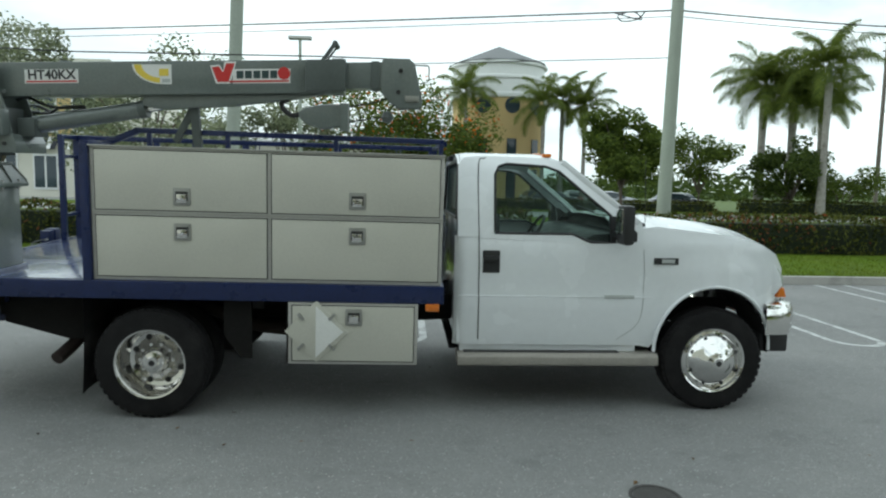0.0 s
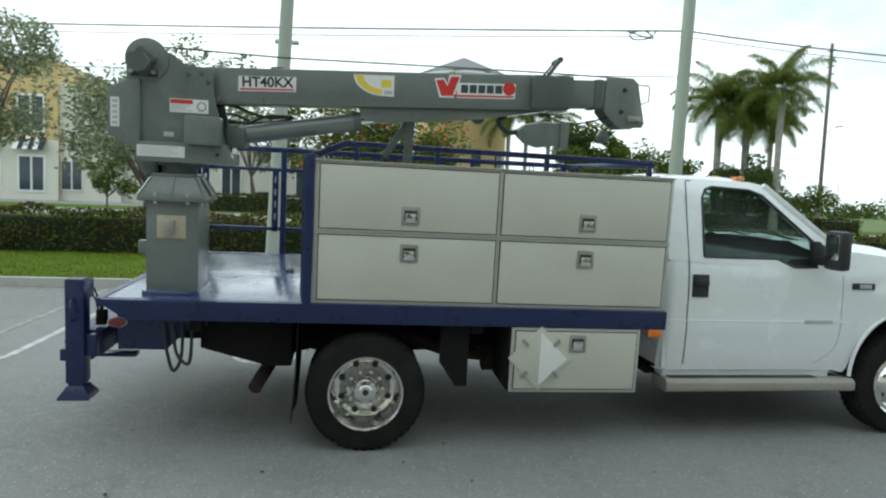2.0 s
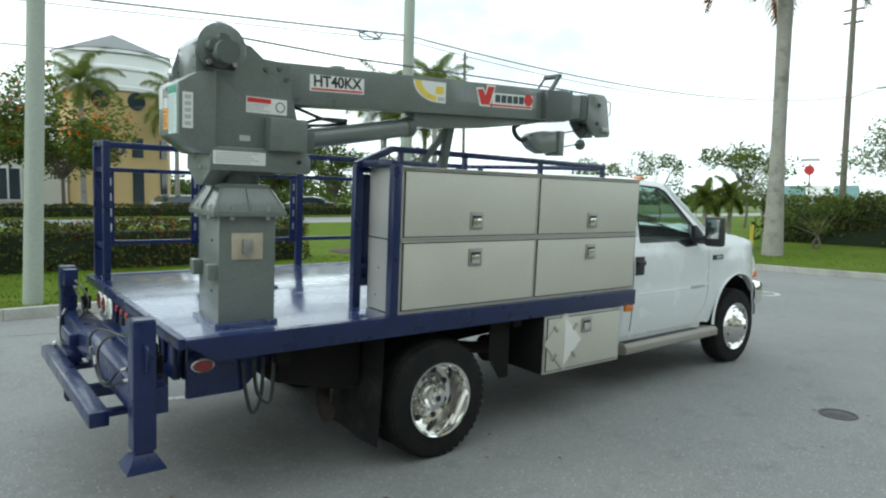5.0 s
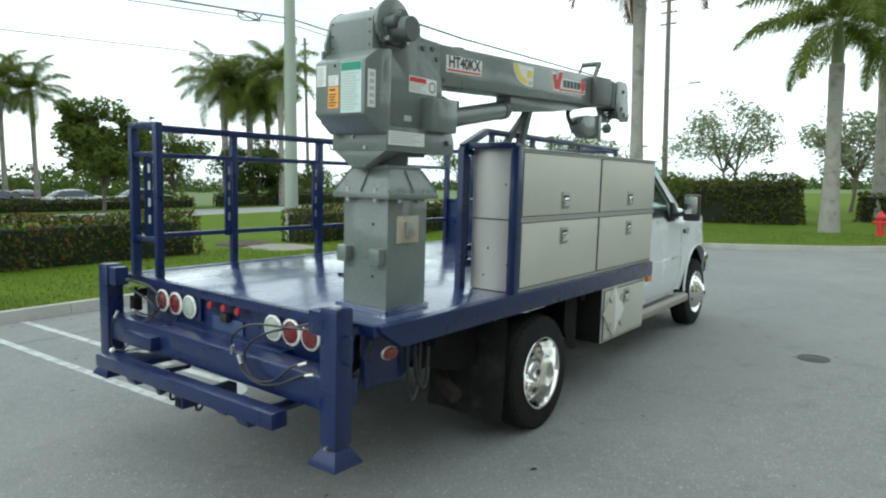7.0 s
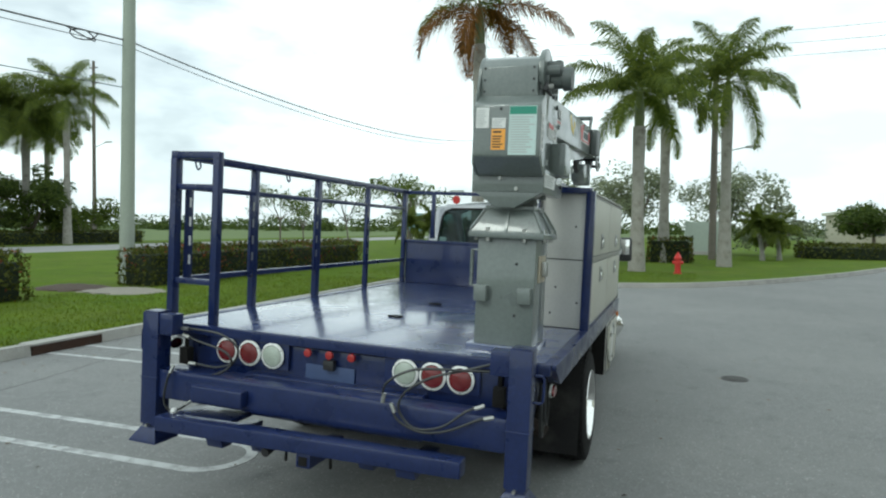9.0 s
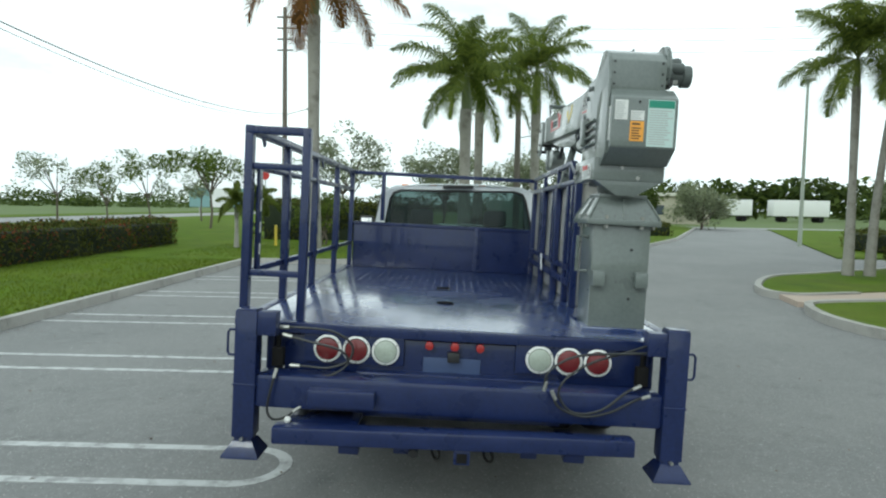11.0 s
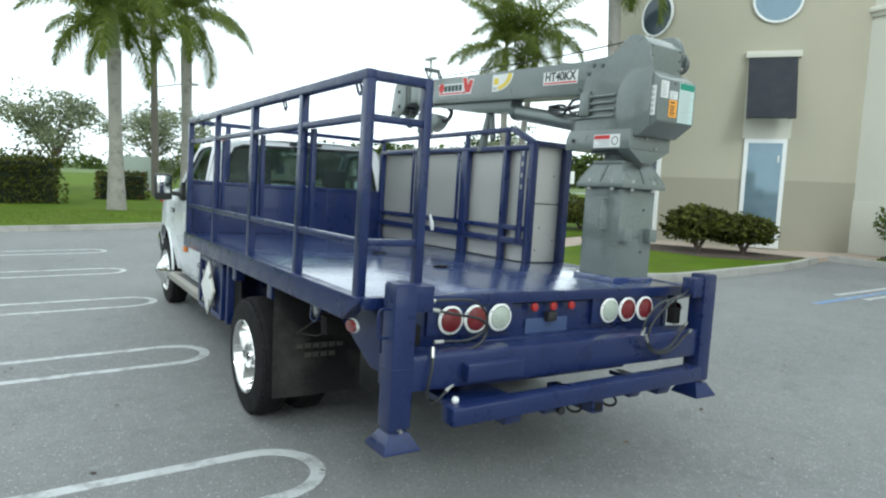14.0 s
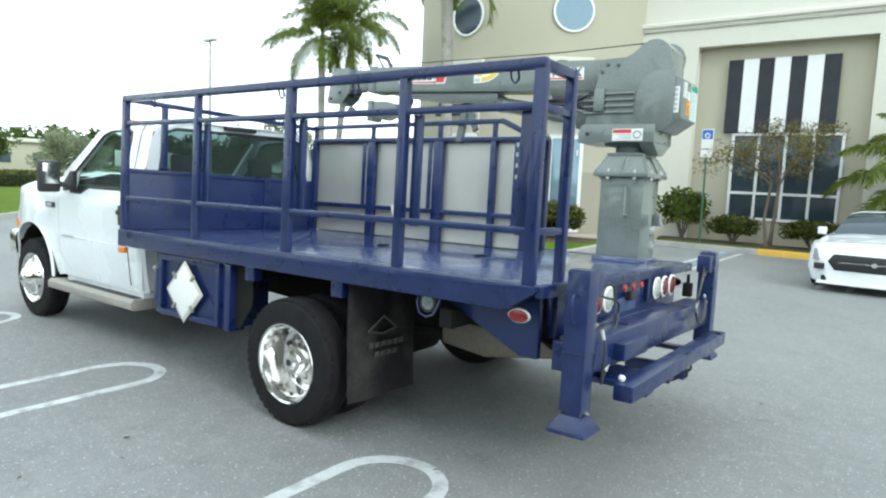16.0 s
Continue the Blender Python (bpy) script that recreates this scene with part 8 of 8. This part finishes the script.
for x, z in ((-1.06, 2.40), (-0.99, 2.30), (-1.18, 2.44), (-1.10, 2.45)):
    for s in (-1, 1):
        part("head_pin", lathed([(0, 0.015), (0.010, 0.013), (0.010, 0)], (x, CY + s * 0.165, z), "y", 12, s), M_crane_dark, head)
# boom rest
rest = part("boom_rest", barred((0.245, -0.80, 1.90), (0.245, CY, 2.26), 0.06, 0.05, up=(0, 1, 0), bevel=0.005), M_crane_dark, truck, "dark boom rest on the rail")
part("rest_arm", barred((0.08, -0.80, 2.0), (0.245, CY, 2.26), 0.05, 0.03, up=(0, 1, 0), bevel=0.004), M_crane_dark, rest)
# hook block, ball weight
hk = part("hook_block", prismed([(1.0, 2.24), (1.04, 2.275), (1.16, 2.30), (1.33, 2.305), (1.33, 2.15), (1.16, 2.12), (1.06, 2.15), (1.0, 2.20)], "y", CY - 0.06, CY + 0.06, bevel=0.02), M_crane, truck, "grey hook block hanging under the boom")
part("hook", tube(bmesh.new(), curve_points([(1.02, CY, 2.23), (0.95, CY, 2.215), (0.89, CY, 2.25), (0.87, CY, 2.30), (0.92, CY, 2.33)], 16), 0.018, 8), M_black, hk, "black steel hook")
part("block_plate", boxed(1.30, 1.36, CY - 0.075, CY + 0.075, 2.115, 2.31, bevel=0.006), M_crane, hk)
part("block_rope", tube(bmesh.new(), [(1.36, CY, 2.29), (1.55, CY, 2.33), (1.70, CY, 2.38)], 0.006, 6), M_cable, hk)
part("hook_line", tube(bmesh.new(), [(0.92, CY, 2.33), (0.80, CY, 2.345), (0.72, CY, 2.33)], 0.008, 6), M_cable, hk)
ball = part("ball_weight", lathed([(-0.045, 0.0), (-0.035, 0.03), (0, 0.045), (0.035, 0.03), (0.045, 0.0)], (1.64, CY, 2.225), "z", 18), M_crane_dark, truck, "small round rope weight")
part("weight_rope", tube(bmesh.new(), [(1.64, CY, 2.265), (1.72, CY, 2.35)], 0.005, 6), M_cable, ball)
part("weight_line", tube(bmesh.new(), [(1.60, CY, 2.225), (1.36, CY, 2.18)], 0.005, 6), M_cable, ball)

# boom decals, both sides
for s in (-1, 1):
    yf = CY + s * 0.10
    tilt = math.degrees(math.atan(RISE))

    def slab(x0, x1, dz0, dz1, mat, lift=0.002, name="decal", label=""):
        """A thin plate on the boom's side; dz: below the top edge."""
        pts = [(x0, bz(x0) - dz0), (x1, bz(x1) - dz0), (x1, bz(x1) - dz1), (x0, bz(x0) - dz1)]
        return part(name, prismed(pts, "y", min(yf, yf + s * lift), max(yf, yf + s * lift), bevel=0), mat, boom, label)

    slab(-0.885, -0.52, 0.052, 0.147, M_white_flat, 0.0015, "model_decal", "white decal with black model lettering")
    slab(-0.875, -0.53, 0.129, 0.140, M_red_flat, 0.0025, "decal_bar")
    m = Matrix.Translation((-0.702, yf + s * 0.0015, bz(-0.70) - 0.091)) @ (Matrix.Rotation(math.pi / 2, 4, "X") if s < 0 else Matrix.Rotation(math.pi, 4, "Z") @ Matrix.Rotation(math.pi / 2, 4, "X")) @ Matrix.Rotation(radians(tilt * (1 if s < 0 else -1)), 4, "Z")
    lettering("model_letters", "HT40KX", 0.088, M_black_flat, m, boom, "black model lettering", 0.0012, 1.0)
    # quarter-round load chart
    def quarter(r0, r1, mat, lift0, lift1, name, label=""):
        """A quarter-round patch; its centre lies at the chart's upper right."""
        out = []
        for k in range(11):
            a = math.pi + math.pi / 2 * k / 10
            out.append((0.04 + 0.19 * r1 * math.cos(a), bz(0.0) - 0.030 + 0.128 * r1 * math.sin(a)))
        if r0 > 0:
            for k in range(10, -1, -1):
                a = math.pi + math.pi / 2 * k / 10
                out.append((0.04 + 0.19 * r0 * math.cos(a), bz(0.0) - 0.030 + 0.128 * r0 * math.sin(a)))
        else:
            out += [(0.12, bz(0.0) - 0.158), (0.12, bz(0.12) - 0.026)]
        part(name, prism(bmesh.new(), out, "y", min(yf + s * lift0, yf + s * lift1), max(yf + s * lift0, yf + s * lift1)), mat, boom, label, smooth=0)

    quarter(0.0, 1.0, M_white_flat, 0.0, 0.0015, "chart_decal", "white quarter-round load chart decal")
    quarter(0.66, 0.93, M_yellow_flat, 0.0015, 0.0028, "chart_arc", "yellow arc")
    slab(0.035, 0.10, 0.055, 0.105, M_yellow_flat, 0.0028, "chart_mark")
    slab(0.055, 0.11, 0.125, 0.15, M_grey_print, 0.0022, "chart_mark")
    # maker's mark as plain shapes: red wedge, white plate, dark bars, red disc
    slab(0.545, 0.95, 0.062, 0.162, M_white_flat, 0.0012, "maker_plate", "white maker's plate with red and dark shapes")
    for grow, mat, lift in ((0.012, M_white_flat, 0.0016), (0.0, M_red_flat, 0.0030)):
        wedge = [(0.40 - grow, bz(0.4) - 0.048 + grow), (0.45 + grow * 0.5, bz(0.45) - 0.042 + grow), (0.478, bz(0.478) - 0.085 + grow), (0.50 - grow, bz(0.5) - 0.022 + grow), (0.56 + grow, bz(0.56) - 0.022 + grow), (0.515 + grow, bz(0.515) - 0.15 - grow), (0.44 - grow, bz(0.44) - 0.15 - grow)]
        part("maker_wedge", prism(bmesh.new(), wedge, "y", min(yf, yf + s * lift), max(yf, yf + s * lift)), mat, boom, "red wedge shape with a white outline" if grow else "", smooth=0)
    slab(0.52, 0.94, 0.142, 0.154, M_red_flat, 0.0026, "maker_bar")
    for k in range(5):
        slab(0.572 + k * 0.059, 0.621 + k * 0.059, 0.074, 0.128, M_dark_print, 0.0024, "maker_bar")
    tb = bmesh.new()
    lathe(tb, [(0.0, 0.044), (0.003, 0.044), (0.003, 0.0)], (0.905, yf, bz(0.905) - 0.095), "y", 20, s)
    part("maker_disc", tb, M_red_flat, boom, "red disc")

# ---- other cars ----
LEAN[0] = None
M_car_lamp = material("smoky_lamp", (0.10, 0.11, 0.12), 0.12, vary=0.2, scale=20, fine=60, coat=0.8)


def car(at, turn, length, width, height, paint, label, sport=False, group="cars"):
    """A car whose nose points along +x before it is turned."""
    t = new("car")
    t.location = at
    t.rotation_euler = (0, 0, radians(turn))
    tagged(t, label, "car", group)
    L, W, H = length, width / 2, height
    ft, rt = (0.205, 0.79) if sport else (0.19, 0.79)
    belt = 0.62 * H + (0.06 if sport else 0.02)
    rw = 0.33
    def top(u):
        pts = ((0, 0.40), (0.02, 0.52), (0.06, 0.60), (0.25, 0.64 if sport else 0.68), (0.42 if sport else 0.30, 0.665 if sport else belt / H * 0.98), (0.5 if sport else 0.4, belt / H * 0.98), (0.7, belt / H), (0.93, belt / H * 0.99), (0.98, 0.6), (1, 0.5))
        for (a, za), (b, zb) in zip(pts, pts[1:]):
            if u <= b:
                return H * (za + (zb - za) * (u - a) / (b - a))
        return H * 0.5
    bm = bmesh.new()
    loops = []
    n = 72
    for i in range(n + 1):
        u = i / n
        x = L / 2 - u * L
        w = W * (1 - 0.34 * max(0, (0.10 - u) / 0.10) ** 2 - 0.22 * max(0, (u - 0.93) / 0.07) ** 2)
        lo = 0.16
        for c in (ft, rt):
            d = abs(u - c) * L
            if d < rw + 0.05:
                lo = max(lo, 0.30 + math.sqrt((rw + 0.05) ** 2 - d * d))
        zt = top(u)
        lo = min(lo, zt - 0.06)
        half = [(0.93 * w, lo), (1.0 * w, lo + (zt - lo) * 0.35), (0.985 * w, lo + (zt - lo) * 0.7), (0.93 * w, zt - 0.03), (0.84 * w, zt), (0.5 * w, zt + 0.03), (0.0, zt + 0.045)]
        loops.append([(x, -y, z) for y, z in half] + [(x, y, z) for y, z in half[-2::-1]])
    rs = loft(bm, loops)
    bm.faces.new(rs[0])
    bm.faces.new(rs[-1][::-1])
    part("body", bm, paint, t)
    # cabin
    cab0, cab1 = (0.44, 0.93) if sport else (0.27, 0.92)
    bm = bmesh.new()
    loops = []
    for i in range(25):
        u = i / 24
        x = L / 2 - (cab0 + (cab1 - cab0) * u) * L
        h = H * (1 - (abs(u - 0.5) * 2) ** (2.6 if sport else 3.4) * 0.36)
        zb = belt - 0.06
        w0, w1 = W * 0.86, W * 0.62
        k = max(0.02, (h - zb) / (H - zb))
        loops.append([(x, -w0, zb), (x, -(w0 + (w1 - w0) * k), zb + (h - zb) * 0.9), (x, -w1 * 0.7, h), (x, 0, h + 0.02), (x, w1 * 0.7, h), (x, (w0 + (w1 - w0) * k), zb + (h - zb) * 0.9), (x, w0, zb)])
    loft(bm, loops)
    part("glasshouse", bm, M_window, t, "dark car windows")
    bm = bmesh.new()
    loft(bm, [[(p[0], p[1] * 1.01, p[2] + 0.008) for p in lp[1:6]] for lp in loops[8:18]])
    part("roof", bm, paint, t)
    for c in (ft, rt):
        for s in (-1, 1):
            x = L / 2 - c * L
            wl_ = part("wheel", lathed([(-0.2, 0.2), (-0.2, 0.30), (-0.17, rw), (-0.03, rw), (0.0, 0.30), (0.0, 0.22), (-0.02, 0.21)], (x, s * W * 0.97, rw), "y", 32, s), M_tyre, t)
            part("rim", lathed([(-0.02, 0.215), (-0.03, 0.12), (-0.015, 0.05), (-0.015, 0.0)], (x, s * W * 0.97, rw), "y", 20, s), M_steel, wl_)
    for s in (-1, 1):
        part("headlight", prismed([(L / 2 - 0.10, 0.50), (L / 2 - 0.22, 0.68), (L / 2 - 0.40, 0.70), (L / 2 - 0.30, 0.50)], "y", min(s * W * 0.66, s * W * 0.90), max(s * W * 0.66, s * W * 0.90), bevel=0.03), M_car_lamp, t, "smoky headlight")
        if sport:
            part("side_intake", boxed(L / 2 - 0.16, L / 2 - 0.02, min(s * W * 0.70, s * W * 0.86), max(s * W * 0.70, s * W * 0.86), 0.36, 0.46, bevel=0.02), M_black, t, "small black air intake")
        part("mirror", boxed(L / 2 - L * 0.46, L / 2 - L * 0.42, min(s * W * 0.93, s * W * 1.08), max(s * W * 0.93, s * W * 1.08), belt - 0.02, belt + 0.12, bevel=0.03), paint, t)
    g = part("grille", prismed([(-W * 0.58, 0.62), (-W * 0.66, 0.50), (-W * 0.55, 0.36), (W * 0.55, 0.36), (W * 0.66, 0.50), (W * 0.58, 0.62)], "x", L / 2 - 0.13, L / 2 + 0.015, bevel=0.02), M_black, t, "wide black grille")
    part("grille_bar", boxed(L / 2 + 0.012, L / 2 + 0.022, -W * 0.5, W * 0.5, 0.487, 0.497, bevel=0.003), M_chrome, g)
    part("grille_badge", lathed([(0.0, 0.0), (0.0, 0.04), (0.012, 0.04), (0.012, 0.0)], (L / 2 + 0.022, 0, 0.495), "x", 20), M_chrome, g, "plain round badge")
    part("lower_intake", boxed(L / 2 - 0.16, L / 2 - 0.02, -W * 0.74, W * 0.74, 0.19, 0.27, bevel=0.02), M_black, t, "dark lower intake")
    part("splitter", boxed(L / 2 - 0.2, L / 2 + 0.02, -W * 0.80, W * 0.80, 0.13, 0.18, bevel=0.02), paint, t)
    return t


car((-2.50, -10.6, 0), 90, 4.64, 1.94, 1.26, M_white, "low white sports car parked before the building", True, "cars before the building")
M_silver_car = material("silver_car_paint", (0.42, 0.44, 0.46), 0.3, 0.5, 0.04, 2, 20, bump=0, coat=0.5)
M_dark_car = material("dark_car_paint", (0.02, 0.021, 0.024), 0.25, 0.0, 0.1, 2, 20, bump=0, coat=0.6)
M_red_car = material("dark_red_car_paint", (0.16, 0.02, 0.025), 0.3, 0.0, 0.1, 2, 20, bump=0, coat=0.6)
for x, y, turn, m, words in ((14.5, 50.5, 0, M_dark_car, "black car parked across the street"), (19.6, 50.5, 0, M_silver_car, "silver car parked across the street"), (26.0, 52, 0, M_dark_car, "black car parked across the street"),
                             (13.2, 53.5, 90, M_white, "white car parked across the street"), (17, 54, 90, M_red_car, "dark red car parked across the street"), (-6.5, 51, 20, M_red_car, "dark red car parked across the street"), (27.5, 55, 90, M_silver_car, "silver car parked across the street")):
    car((x, y, 0.03), turn, 4.7, 1.85, 1.5, m, words, False, "cars across the street")

# ---- ground cover and litter ----
rng = random.Random(5)
vs, fs = [], []
for _ in range(52000):
    u = rng.random() ** 1.7
    x = rng.uniform(-14, 13.6)
    y = KERB_N + 0.19 + u * 5.2
    if rng.random() < 0.18:
        x, y = rng.uniform(13.9, 21), rng.uniform(-2.5, 9)
        if x < 14.45 + max(0.0, 0.4 - y) * 0.55:
            continue
    if abs(x - 7.15) < 0.9 and 9.5 < y < 12.7:
        continue
    h, a = rng.uniform(0.018, 0.055), rng.uniform(0, 6.28)
    dx, dy = math.cos(a) * 0.008, math.sin(a) * 0.008
    k = len(vs)
    vs += [Vector((x - dx, y - dy, 0.095)), Vector((x + dx, y + dy, 0.095)), Vector((x + rng.gauss(0, 0.02), y + rng.gauss(0, 0.02), 0.10 + h))]
    fs.append((k, k + 1, k + 2))
tagged(flat_mesh("grass_blades", vs, fs, leafy("grass_blade", (0.095, 0.145, 0.013), vary=0.4)), "short mown grass blades on the lawn by the kerb", "grass", kind="stuff")
# fallen leaves and grit on the asphalt
vs, fs = [], []
for _ in range(420):
    x, y = rng.uniform(-6, 9), rng.uniform(-9, KERB_N - 0.1)
    if rng.random() < 0.4:
        y = KERB_N - 0.03 - abs(rng.gauss(0, 0.25))
    a, s_ = rng.uniform(0, 6.28), rng.uniform(0.008, 0.03)
    d, e = Vector((math.cos(a), math.sin(a), 0)) * s_, Vector((-math.sin(a), math.cos(a), 0)) * s_ * 0.45
    c = Vector((x, y, 0.006))
    k = len(vs)
    vs += [c - d, c - e + Vector((0, 0, 0.004)), c + d, c + e + Vector((0, 0, 0.003))]
    fs.append((k, k + 1, k + 2, k + 3))
tagged(flat_mesh("fallen_leaves", vs, fs, leafy("dead_leaf", (0.10, 0.07, 0.045), vary=0.6)), "scattered dry leaves and grit on the asphalt", "litter", kind="stuff")
# tar-filled cracks
crack_paths = [[(2.3, -10.6), (1.4, -10.3), (0.6, -10.45), (-0.2, -10.2)], [(-2.8, 4.9), (-0.5, 4.6), (2.0, 5.0)]]
for ctrl in crack_paths:
    fine = curve_points([(x, y, 0) for x, y in ctrl], 70)
    pts = [(p.x + rng.gauss(0, 0.012), p.y + rng.gauss(0, 0.012)) for p in fine]
    single("crack", ribbon(bmesh.new(), pts, 0.006, -0.01, 0.0022), M_crack, "thin dark crack in the asphalt", "crack", "cracks in the asphalt", "structure")
